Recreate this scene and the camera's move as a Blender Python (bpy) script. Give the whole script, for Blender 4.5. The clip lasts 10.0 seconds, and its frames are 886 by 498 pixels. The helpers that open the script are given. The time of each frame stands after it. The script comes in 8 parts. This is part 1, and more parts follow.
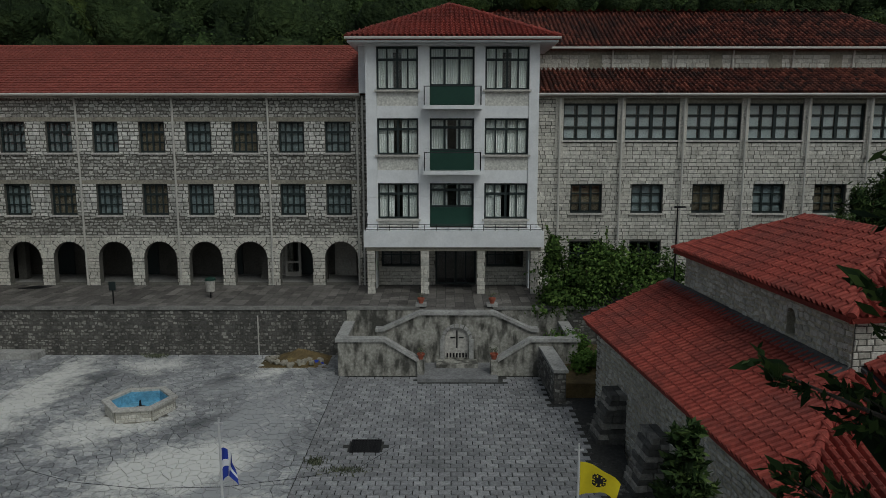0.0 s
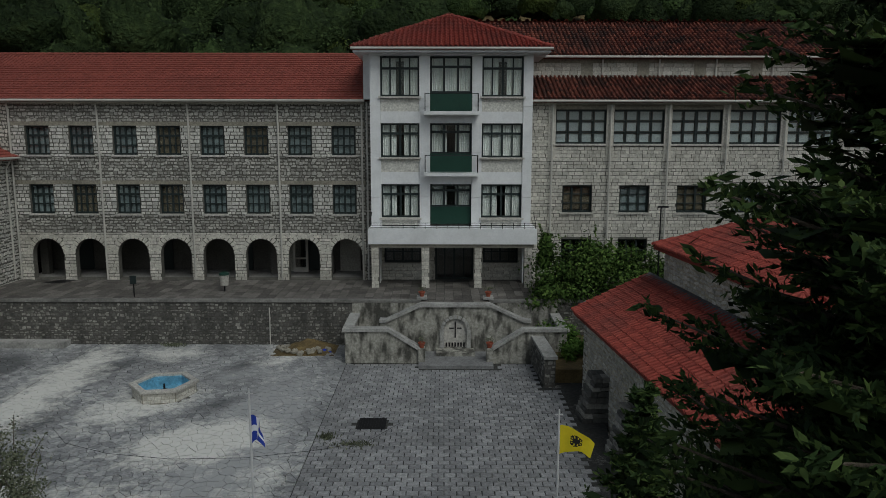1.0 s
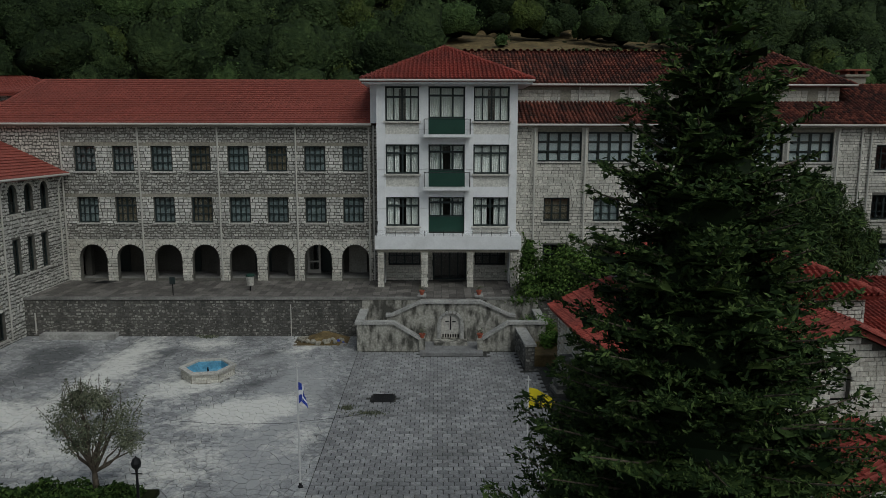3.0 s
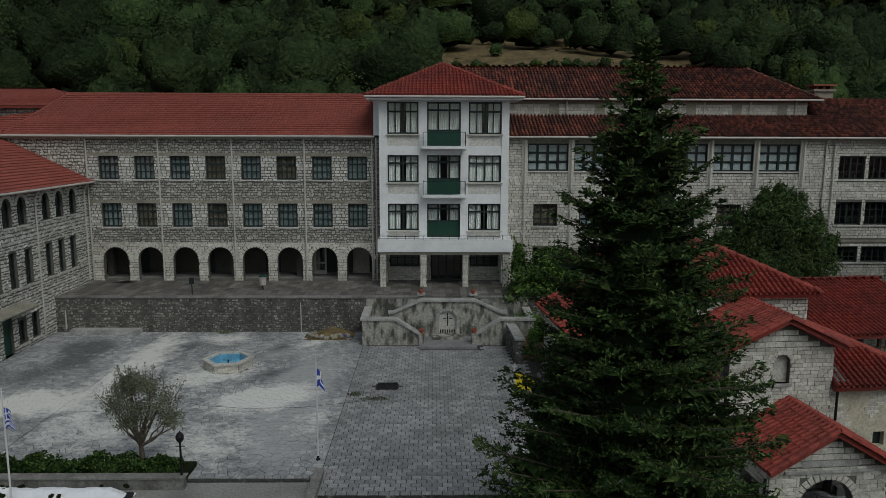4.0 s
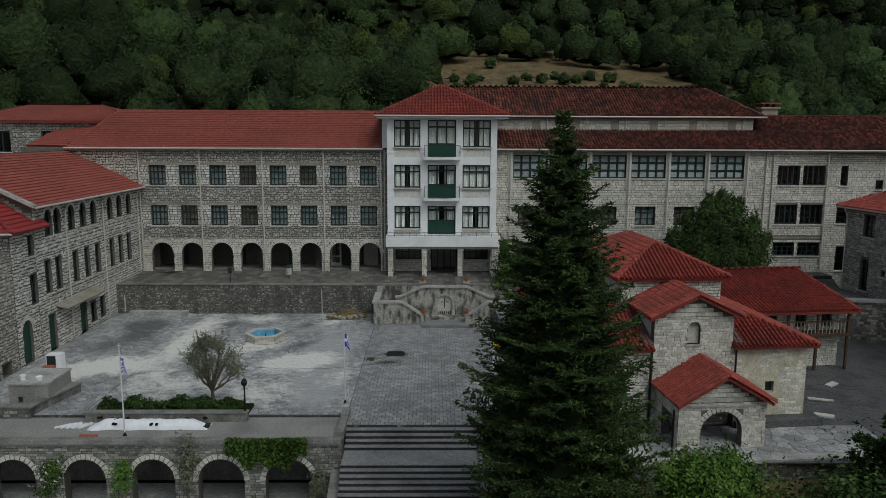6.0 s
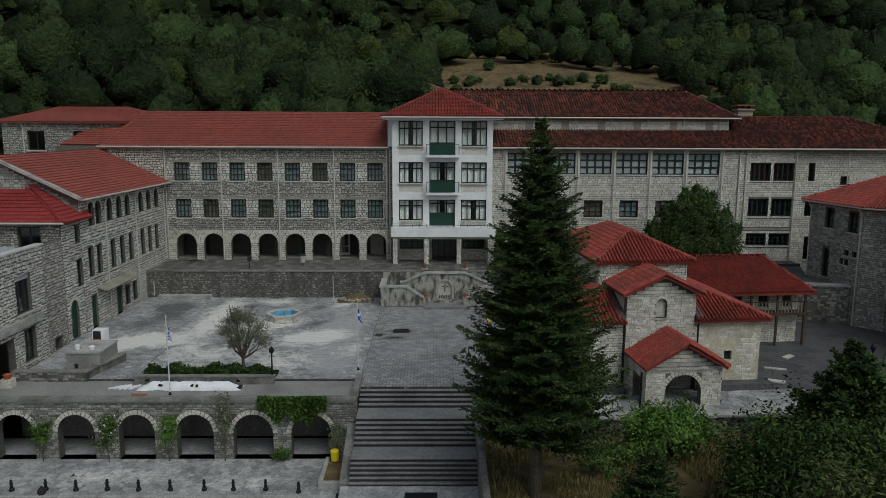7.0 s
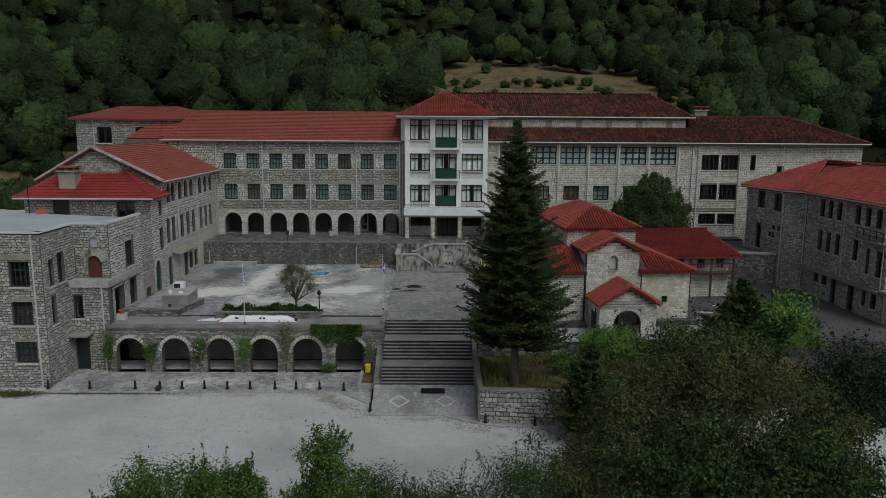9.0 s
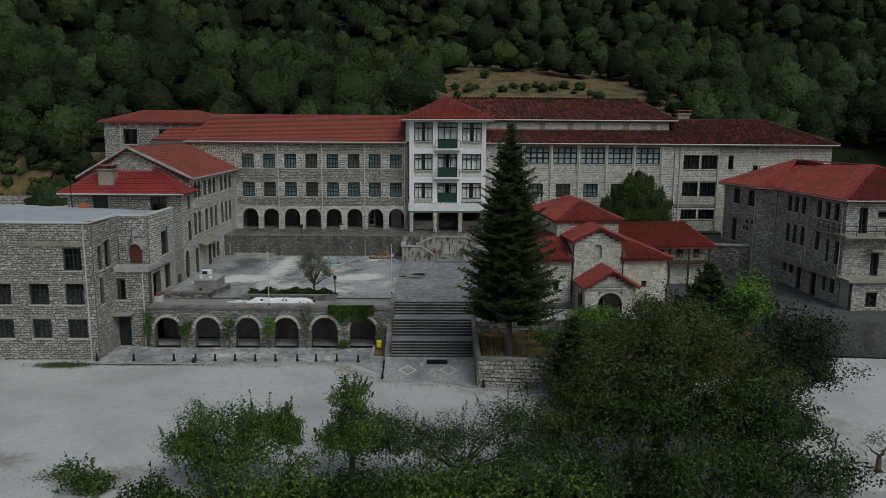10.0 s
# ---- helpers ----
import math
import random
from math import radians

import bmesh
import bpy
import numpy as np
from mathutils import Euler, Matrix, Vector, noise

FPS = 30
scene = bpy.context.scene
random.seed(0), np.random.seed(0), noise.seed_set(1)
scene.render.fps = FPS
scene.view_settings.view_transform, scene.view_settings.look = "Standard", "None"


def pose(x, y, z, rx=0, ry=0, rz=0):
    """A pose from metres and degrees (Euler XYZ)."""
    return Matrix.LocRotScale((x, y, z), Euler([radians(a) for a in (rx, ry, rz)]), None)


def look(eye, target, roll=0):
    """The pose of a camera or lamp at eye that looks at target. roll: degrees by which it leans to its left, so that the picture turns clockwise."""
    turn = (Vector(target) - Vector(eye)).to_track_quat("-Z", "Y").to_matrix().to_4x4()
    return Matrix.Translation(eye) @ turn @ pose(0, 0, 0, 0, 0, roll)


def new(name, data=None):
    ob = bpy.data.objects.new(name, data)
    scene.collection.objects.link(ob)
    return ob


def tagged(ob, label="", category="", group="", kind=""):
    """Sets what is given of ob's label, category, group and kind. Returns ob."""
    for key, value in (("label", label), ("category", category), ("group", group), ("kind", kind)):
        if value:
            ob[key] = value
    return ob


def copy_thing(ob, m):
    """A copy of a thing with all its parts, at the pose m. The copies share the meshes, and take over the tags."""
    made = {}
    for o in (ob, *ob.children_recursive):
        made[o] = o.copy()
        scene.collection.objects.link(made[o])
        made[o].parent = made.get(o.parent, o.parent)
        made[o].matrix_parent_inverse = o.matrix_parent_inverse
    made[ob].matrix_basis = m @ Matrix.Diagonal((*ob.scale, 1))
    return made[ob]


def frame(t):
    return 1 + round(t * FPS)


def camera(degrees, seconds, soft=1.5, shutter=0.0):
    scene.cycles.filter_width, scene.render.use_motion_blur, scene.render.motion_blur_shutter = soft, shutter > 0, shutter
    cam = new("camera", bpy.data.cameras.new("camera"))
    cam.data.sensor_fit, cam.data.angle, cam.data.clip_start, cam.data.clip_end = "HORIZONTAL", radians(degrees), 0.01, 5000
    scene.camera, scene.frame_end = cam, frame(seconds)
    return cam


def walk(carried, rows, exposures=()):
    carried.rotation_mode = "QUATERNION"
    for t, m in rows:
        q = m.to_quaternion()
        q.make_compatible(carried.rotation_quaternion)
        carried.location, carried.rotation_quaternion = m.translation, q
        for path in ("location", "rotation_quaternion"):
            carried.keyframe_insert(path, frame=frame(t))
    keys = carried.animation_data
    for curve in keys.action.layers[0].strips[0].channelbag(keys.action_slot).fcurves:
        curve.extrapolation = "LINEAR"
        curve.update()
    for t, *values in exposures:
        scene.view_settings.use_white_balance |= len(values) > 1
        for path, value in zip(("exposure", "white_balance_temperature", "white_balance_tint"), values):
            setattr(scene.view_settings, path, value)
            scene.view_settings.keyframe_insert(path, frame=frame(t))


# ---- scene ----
# ---------------------------------------------------------------- camera
cam = camera(62.5, 10.0, soft=0.6)
PATH = [
    (0, (0.579, 5.267, 10.087), (0.575, 7.243, 9.779), 0.0),
    (0.5, (0.566, 4.112, 10.150), (0.563, 6.087, 9.838), 0.0),
    (1, (0.558, 2.879, 10.333), (0.557, 4.855, 10.023), 0.1),
    (1.5, (0.54, 1.64, 10.569), (0.541, 3.617, 10.261), 0.1),
    (2, (0.525, 0.236, 10.852), (0.528, 2.212, 10.545), 0.1),
    (2.5, (0.48, -1.228, 11.166), (0.488, 0.748, 10.857), 0.1),
    (4, (0.25, -6.612, 12.304), (0.277, -4.637, 11.993), 0.2),
    (4.5, (0.253, -8.53, 12.699), (0.28, -6.555, 12.384), 0.25),
    (5, (0.262, -10.772, 13.04), (0.289, -8.798, 12.724), 0.25),
    (5.5, (0.267, -12.953, 13.295), (0.295, -10.978, 12.979), 0.25),
    (7, (0.181, -20.742, 13.713), (0.208, -18.769, 13.389), 0.25),
    (7.5, (0.072, -23.663, 13.795), (0.1, -21.691, 13.466), 0.3),
    (8, (-0.089, -27.026, 13.822), (-0.061, -25.054, 13.49), 0.3),
    (8.5, (-0.258, -30.359, 13.81), (-0.229, -28.387, 13.477), 0.4),
    (9, (-0.419, -34.0, 13.81), (-0.39, -32.029, 13.476), 0.4),
    (9.5, (-0.61, -37.431, 13.855), (-0.581, -35.459, 13.518), 0.4),
    (10, (-0.775, -40.41, 13.867), (-0.744, -38.437, 13.538), 0.4),
]
EXPOSURE = -0.25
walk(cam, [(t, look(eye, target, roll)) for t, eye, target, roll in PATH], exposures=[(0.0, EXPOSURE - 0.2), (2.0, EXPOSURE - 0.1), (4.0, EXPOSURE - 0.03), (7.0, EXPOSURE + 0.2), (10.0, EXPOSURE + 0.16)])

# ---------------------------------------------------------------- light
world = bpy.data.worlds.new("overcast_sky")
scene.world = world
world.use_nodes = True
wn = world.node_tree.nodes
sky = wn.new("ShaderNodeTexSky")
sky.sky_type = "NISHITA"
sky.sun_disc = False
sky.sun_elevation, sky.sun_rotation = radians(48), radians(146)
sky.air_density, sky.dust_density, sky.ozone_density = 1.0, 3.0, 1.0
soft = wn.new("ShaderNodeHueSaturation")
soft.inputs["Saturation"].default_value = 0.5
world.node_tree.links.new(sky.outputs[0], soft.inputs["Color"])
tint = wn.new("ShaderNodeMix")
tint.data_type, tint.blend_type = "RGBA", "MULTIPLY"
tint.inputs["Factor"].default_value = 1.0
tint.inputs[7].default_value = (0.93, 1.0, 1.0, 1)
world.node_tree.links.new(soft.outputs[0], tint.inputs[6])
world.node_tree.links.new(tint.outputs[2], wn["Background"].inputs[0])
wn["Background"].inputs[1].default_value = 0.076
sun = new("sun", bpy.data.lights.new("sun", "SUN"))
sun.data.energy, sun.data.angle, sun.data.color = 1.1, radians(35), (0.95, 1.0, 0.975)
sun.matrix_world = look((28, -25, 70), (0, 20, 0))


# ---------------------------------------------------------------- materials
def mat(name, tones, rough=0.85, grain=6.0, grain_amt=0.25, stain=0.5, stain_amt=0.35, stain_tone=None,
        bump=0.3, bump_scale=30.0, island=0.0, per_object=0.0, metallic=0.0, streak=False, stain_from=0.45, stain_to=0.7, spec=0.35, speck=0.3):
    """A worn surface: tones mixed by noise at two scales, and by piece."""
    m = bpy.data.materials.new(name)
    m.use_nodes = True
    n, l = m.node_tree.nodes, m.node_tree.links
    bsdf = n["Principled BSDF"]
    bsdf.inputs["Roughness"].default_value = rough
    bsdf.inputs["Metallic"].default_value = metallic
    bsdf.inputs["Specular IOR Level"].default_value = spec
    co = n.new("ShaderNodeTexCoord")
    geo = n.new("ShaderNodeNewGeometry")
    where = geo.outputs["Position"]
    a = n.new("ShaderNodeTexNoise")
    a.inputs["Scale"].default_value, a.inputs["Detail"].default_value = grain, 5
    l.new(where, a.inputs["Vector"])
    base = n.new("ShaderNodeValToRGB")
    els = base.color_ramp.elements
    k = len(tones)
    for i, c in enumerate(tones):
        e = els[i] if i < 2 else els.new(0.5)
        e.color = (*c, 1)
    for i in range(k):
        els[i].position = i / max(1, k - 1)
    for i, c in enumerate(tones):
        els[i].color = (*c, 1)
    fac = n.new("ShaderNodeMath")
    fac.operation = "MULTIPLY_ADD"
    fac.use_clamp = True
    l.new(a.outputs["Fac"], fac.inputs[0])
    if island or per_object:
        r = geo.outputs["Random Per Island"] if island else n.new("ShaderNodeObjectInfo").outputs["Random"]
        amt = island or per_object
        mul = n.new("ShaderNodeMath")
        mul.operation = "MULTIPLY_ADD"
        l.new(r, mul.inputs[0])
        mul.inputs[1].default_value = amt
        mul.inputs[2].default_value = 0.5 - amt / 2 - grain_amt
        fac.inputs[1].default_value = grain_amt * 2
        l.new(mul.outputs[0], fac.inputs[2])
    else:
        fac.inputs[1].default_value = grain_amt * 4
        fac.inputs[2].default_value = 0.5 - grain_amt * 2
    l.new(fac.outputs[0], base.inputs[0])
    b = n.new("ShaderNodeTexNoise")
    b.inputs["Scale"].default_value, b.inputs["Detail"].default_value = stain, 6
    if streak:
        st = n.new("ShaderNodeMapping")
        st.inputs["Scale"].default_value = (1.0, 1.0, 0.38)
        l.new(where, st.inputs[0])
        l.new(st.outputs[0], b.inputs["Vector"])
    else:
        l.new(where, b.inputs["Vector"])
    sr = n.new("ShaderNodeMapRange")
    sr.inputs["From Min"].default_value, sr.inputs["From Max"].default_value = stain_from, stain_to
    sr.inputs["To Max"].default_value = stain_amt
    l.new(b.outputs["Fac"], sr.inputs["Value"])
    mix = n.new("ShaderNodeMix")
    mix.data_type = "RGBA"
    l.new(sr.outputs[0], mix.inputs["Factor"])
    l.new(base.outputs[0], mix.inputs[6])
    mix.inputs[7].default_value = (*(stain_tone or [c * 0.35 for c in tones[0]]), 1)
    shown = mix.outputs[2]
    if speck and bump:
        d = n.new("ShaderNodeTexNoise")
        d.inputs["Scale"].default_value, d.inputs["Detail"].default_value, d.inputs["Roughness"].default_value = 10.0, 4, 0.75
        l.new(where, d.inputs["Vector"])
        dr = n.new("ShaderNodeMapRange")
        dr.inputs["From Min"].default_value, dr.inputs["From Max"].default_value = 0.32, 0.68
        dr.inputs["To Min"].default_value, dr.inputs["To Max"].default_value = 1 - speck, 1 + speck
        l.new(d.outputs["Fac"], dr.inputs["Value"])
        sc = n.new("ShaderNodeVectorMath")
        sc.operation = "SCALE"
        l.new(shown, sc.inputs[0])
        l.new(dr.outputs[0], sc.inputs["Scale"])
        shown = sc.outputs[0]
    l.new(shown, bsdf.inputs["Base Color"])
    if bump:
        c = n.new("ShaderNodeTexNoise")
        c.inputs["Scale"].default_value, c.inputs["Detail"].default_value = bump_scale, 4
        l.new(where, c.inputs["Vector"])
        bp = n.new("ShaderNodeBump")
        bp.inputs["Strength"].default_value, bp.inputs["Distance"].default_value = bump, 0.03
        l.new(c.outputs["Fac"], bp.inputs["Height"])
        l.new(bp.outputs[0], bsdf.inputs["Normal"])
    return m


def plain(name, c, rough=0.5, metallic=0.0):
    return mat(name, [[v * 0.85 for v in c], c, [min(1, v * 1.12) for v in c]], rough, 8, 0.2, 1.2, 0.2, bump=0.08, metallic=metallic, speck=0.0)


def glass_mat():
    m = bpy.data.materials.new("window_glass")
    m.use_nodes = True
    b = m.node_tree.nodes["Principled BSDF"]
    b.inputs["Base Color"].default_value = (0.92, 0.96, 0.96, 1)
    b.inputs["Roughness"].default_value = 0.03
    b.inputs["Transmission Weight"].default_value = 1.0
    b.inputs["IOR"].default_value = 1.45
    return m


M_RUBBLE = mat("rubble_stone", [(0.22, 0.215, 0.195), (0.36, 0.35, 0.32), (0.54, 0.525, 0.48)], island=0.9, grain_amt=0.25, stain=0.5, stain_amt=0.25)
M_FIELD = mat("pale_field_stone", [(0.36, 0.352, 0.325), (0.54, 0.53, 0.49), (0.72, 0.705, 0.66)], island=0.8, grain_amt=0.25, stain=0.5, stain_amt=0.25)
M_GREYRUBBLE = mat("grey_rubble", [(0.12, 0.12, 0.108), (0.23, 0.225, 0.205), (0.4, 0.39, 0.355)], island=0.9, grain_amt=0.25, stain=0.5, stain_amt=0.4)
M_MORTAR = mat("lime_mortar", [(0.075, 0.072, 0.062), (0.12, 0.115, 0.1), (0.18, 0.17, 0.148)], grain=4, stain_amt=0.3)
M_ASHLAR = mat("pale_ashlar", [(0.39, 0.375, 0.335), (0.54, 0.52, 0.465), (0.69, 0.665, 0.6)], island=0.7, grain_amt=0.2, stain=0.3, stain_amt=0.35, stain_tone=(0.24, 0.215, 0.17))
M_CHURCH = mat("church_stone", [(0.38, 0.36, 0.315), (0.53, 0.51, 0.455), (0.68, 0.66, 0.6)], island=0.8, grain_amt=0.2, stain=0.5, stain_amt=0.3, stain_tone=(0.22, 0.2, 0.16))
M_DARKSTONE = mat("weathered_wall_stone", [(0.06, 0.06, 0.056), (0.15, 0.146, 0.134), (0.4, 0.385, 0.345)], island=0.8, grain_amt=0.25, stain=0.9, stain_amt=0.7, streak=True, stain_tone=(0.035, 0.035, 0.032))
M_DARKMORTAR = mat("weathered_mortar", [(0.06, 0.058, 0.052), (0.105, 0.1, 0.09), (0.17, 0.16, 0.14)], grain=4, stain=0.9, stain_amt=0.6, streak=True)
M_PLASTER = mat("stained_render", [(0.22, 0.21, 0.18), (0.34, 0.33, 0.29), (0.45, 0.435, 0.39)], grain=7, grain_amt=0.45, stain=2.6, stain_amt=0.9, streak=True, stain_tone=(0.045, 0.044, 0.037), stain_from=0.45, stain_to=0.62)
M_WHITE = mat("white_marble_cladding", [(0.62, 0.63, 0.64), (0.74, 0.75, 0.76), (0.82, 0.83, 0.83)], rough=0.6, grain=2, stain=0.9, stain_amt=0.2, stain_tone=(0.4, 0.4, 0.38), bump=0.05, speck=0.06)
M_SPANDREL = mat("pale_stone_spandrel", [(0.5, 0.49, 0.45), (0.6, 0.59, 0.545), (0.7, 0.69, 0.64)], grain=5, stain=1.4, stain_amt=0.25)
M_FROST = mat("frosted_pane", [(0.26, 0.3, 0.305), (0.36, 0.4, 0.405), (0.46, 0.5, 0.5)], rough=0.5, grain=1.5, stain=0.7, stain_amt=0.3, stain_tone=(0.3, 0.35, 0.36), bump=0)
M_FORE = mat("forecourt_flag", [(0.06, 0.055, 0.05), (0.125, 0.115, 0.105), (0.22, 0.205, 0.185)], rough=0.75, island=0.75, grain=2.5, grain_amt=0.3, stain=0.5, stain_amt=0.55, stain_tone=(0.05, 0.045, 0.04))
# Near black: the shadow on each riser is put into its colour.
M_RISER = mat("shadow_toned_riser", [(0.018, 0.018, 0.02), (0.034, 0.034, 0.037), (0.06, 0.06, 0.062)], grain=5, stain=0.8, stain_amt=0.5)
M_MOSS = mat("low_moss", [(0.03, 0.045, 0.012), (0.06, 0.08, 0.02), (0.1, 0.12, 0.035)], grain=5, grain_amt=0.4, stain_amt=0.4)
M_PEBBLE = mat("loose_stone", [(0.1, 0.095, 0.085), (0.2, 0.19, 0.17), (0.36, 0.35, 0.32)], island=0.9, grain_amt=0.2)
M_CREAM = mat("worn_cream_plaster", [(0.36, 0.325, 0.24), (0.47, 0.43, 0.33), (0.56, 0.52, 0.42)], grain=3, grain_amt=0.35, stain=1.6, stain_amt=0.6, stain_tone=(0.26, 0.24, 0.19))
M_PANEL = mat("grey_spandrel", [(0.36, 0.35, 0.31), (0.44, 0.42, 0.38), (0.5, 0.48, 0.44)], grain=5, stain_amt=0.3)
M_BAND = mat("concrete_band", [(0.2, 0.185, 0.15), (0.28, 0.26, 0.21), (0.34, 0.32, 0.27)], grain=4, stain_amt=0.4)
M_CAP = mat("coping_stone", [(0.27, 0.265, 0.25), (0.38, 0.375, 0.355), (0.47, 0.465, 0.445)], grain=4, stain=1.2, stain_amt=0.5)
M_CAPDARK = mat("weathered_coping", [(0.13, 0.125, 0.115), (0.21, 0.205, 0.19), (0.3, 0.29, 0.27)], grain=3, stain=1.0, stain_amt=0.6)
M_SILL = mat("sill_stone", [(0.42, 0.4, 0.36), (0.5, 0.48, 0.44), (0.58, 0.56, 0.52)], grain=5, stain_amt=0.3)
M_GUTTER = plain("painted_gutter", (0.5, 0.48, 0.44), 0.5)
M_FRAME = plain("dark_green_frame", (0.018, 0.028, 0.028), 0.45)
M_GREEN = plain("green_panel", (0.012, 0.05, 0.035), 0.4)
M_GLASS = glass_mat()
M_CURTAIN = mat("pale_curtain", [(0.6, 0.61, 0.58), (0.74, 0.75, 0.72), (0.84, 0.85, 0.82)], grain=3, stain_amt=0.15, bump=0)
M_PANE_BACK = mat("grey_green_pane_sheet", [(0.13, 0.16, 0.165), (0.2, 0.24, 0.245), (0.28, 0.32, 0.325)], grain=3, stain_amt=0.3, bump=0)
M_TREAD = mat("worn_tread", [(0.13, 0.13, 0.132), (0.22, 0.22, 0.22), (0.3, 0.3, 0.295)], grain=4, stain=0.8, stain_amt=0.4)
M_BLIND = mat("brown_blind", [(0.1, 0.08, 0.05), (0.15, 0.12, 0.08), (0.2, 0.16, 0.11)], grain=3)
# Interior tone kept low: the shade indoors is put into the colour.
M_INSIDE = mat("interior_shade_tone", [(0.07, 0.065, 0.06), (0.1, 0.095, 0.085), (0.13, 0.12, 0.11)], grain=2)
M_TILE_NEW = mat("new_red_tile", [(0.19, 0.048, 0.036), (0.255, 0.064, 0.047), (0.32, 0.085, 0.062)], rough=0.75, island=0.5, grain_amt=0.15, stain=0.25, stain_amt=0.35, stain_tone=(0.15, 0.045, 0.035))
M_TILE_SHEET = mat("glossy_red_tile", [(0.2, 0.026, 0.026), (0.26, 0.034, 0.032), (0.31, 0.042, 0.04)], rough=0.55, island=0.4, grain_amt=0.1, stain=0.4, stain_amt=0.3)
M_TILE_OLD = mat("lichened_old_tile", [(0.045, 0.022, 0.018), (0.14, 0.04, 0.028), (0.3, 0.1, 0.065)], rough=0.9, island=0.95, grain_amt=0.3, stain=0.45, stain_amt=0.7, stain_tone=(0.035, 0.028, 0.025))
M_TILE_CHURCH = mat("church_clay_tile", [(0.13, 0.026, 0.02), (0.27, 0.047, 0.034), (0.38, 0.085, 0.06)], rough=0.8, island=0.4, grain_amt=0.25, stain=0.5, stain_amt=0.5, stain_tone=(0.08, 0.032, 0.028))
M_TILE_PIECE = mat("church_clay_tile_piece", [(0.13, 0.026, 0.02), (0.27, 0.047, 0.034), (0.38, 0.085, 0.06)], rough=0.8, per_object=0.4, grain_amt=0.25, stain=0.5, stain_amt=0.5, stain_tone=(0.08, 0.032, 0.028))
M_PAVER = mat("grey_paver", [(0.15, 0.153, 0.158), (0.26, 0.262, 0.268), (0.43, 0.43, 0.435)], rough=0.7, island=0.5, grain=7, grain_amt=0.4, stain=0.35, stain_amt=0.45, stain_tone=(0.1, 0.1, 0.1))
M_PAVER_PIECE = mat("grey_paver_piece", [(0.15, 0.153, 0.158), (0.26, 0.262, 0.268), (0.43, 0.43, 0.435)], rough=0.7, per_object=0.5, grain=7, grain_amt=0.4, stain=0.35, stain_amt=0.45, stain_tone=(0.1, 0.1, 0.1))
M_JOINT = mat("paving_joint", [(0.025, 0.025, 0.024), (0.045, 0.045, 0.042), (0.07, 0.07, 0.066)], grain=5)
M_FLAG = mat("crazy_paving_stone", [(0.15, 0.155, 0.16), (0.31, 0.315, 0.32), (0.52, 0.52, 0.515)], rough=0.8, island=0.5, grain=4.5, grain_amt=0.5, stain=0.35, stain_amt=0.6, stain_tone=(0.11, 0.115, 0.12))


def worn_patches(m, spots, tone, edge=1.1, low=0.12):
    """Pale, lime-bleached patches with ragged edges; spots: x, y, half width, half length, turn, strength."""
    n, l = m.node_tree.nodes, m.node_tree.links
    bsdf = n["Principled BSDF"]
    old = bsdf.inputs["Base Color"].links[0].from_socket
    geo = n.new("ShaderNodeNewGeometry")
    total = None
    for x, y, a, b, turn, s in spots:
        mp = n.new("ShaderNodeMapping")
        mp.vector_type = "TEXTURE"
        mp.inputs["Location"].default_value = (x, y, 0)
        mp.inputs["Rotation"].default_value = (0, 0, radians(turn))
        mp.inputs["Scale"].default_value = (a, b, 8)
        l.new(geo.outputs["Position"], mp.inputs[0])
        gr = n.new("ShaderNodeTexGradient")
        gr.gradient_type = "SPHERICAL"
        l.new(mp.outputs[0], gr.inputs[0])
        ad = n.new("ShaderNodeMath")
        ad.operation = "MULTIPLY_ADD"
        l.new(gr.outputs["Fac"], ad.inputs[0])
        ad.inputs[1].default_value = s
        ad.inputs[2].default_value = 0.0
        if total:
            l.new(total, ad.inputs[2])
        total = ad.outputs[0]
    nz = n.new("ShaderNodeTexNoise")
    nz.inputs["Scale"].default_value, nz.inputs["Detail"].default_value, nz.inputs["Roughness"].default_value = 1.1, 10, 0.8
    l.new(geo.outputs["Position"], nz.inputs["Vector"])
    rag = n.new("ShaderNodeMath")
    rag.operation = "MULTIPLY_ADD"
    l.new(nz.outputs["Fac"], rag.inputs[0])
    rag.inputs[1].default_value = 2.4 * edge
    l.new(total, rag.inputs[2])
    rng = n.new("ShaderNodeMapRange")
    rng.inputs["From Min"].default_value, rng.inputs["From Max"].default_value = 1.2 * edge + low, 1.2 * edge + low + 0.5
    rng.inputs["To Max"].default_value = 0.9
    l.new(rag.outputs[0], rng.inputs["Value"])
    mx = n.new("ShaderNodeMix")
    mx.data_type = "RGBA"
    l.new(rng.outputs[0], mx.inputs["Factor"])
    l.new(old, mx.inputs[6])
    mx.inputs[7].default_value = (*tone, 1)
    l.new(mx.outputs[2], bsdf.inputs["Base Color"])


WORN = [(-7.7, 26.4, 3.4, 2.2, 35, 1.35), (-11.3, 29.6, 2.4, 3.6, -35, 0.8), (-15.6, 31, 1.8, 11, 0, 0.95), (-12.2, 36.4, 2.2, 1.6, 0, 0.7), (-9.2, 21.2, 3.2, 3.0, 20, 0.6), (-13.3, 22.5, 3.0, 3.2, 0, 0.6), (-6.8, 36.2, 1.8, 2.6, -30, 0.6), (-4.9, 23.6, 1.2, 2.6, -20, 0.5), (-18.4, 25.8, 2.9, 2.5, 20, 1.25), (-20.6, 24.4, 2.2, 2.0, 0, 1.1), (-16, 13.4, 6, 1.3, 0, 0.5), (-9, 12.6, 4, 1.1, 0, 0.6)]
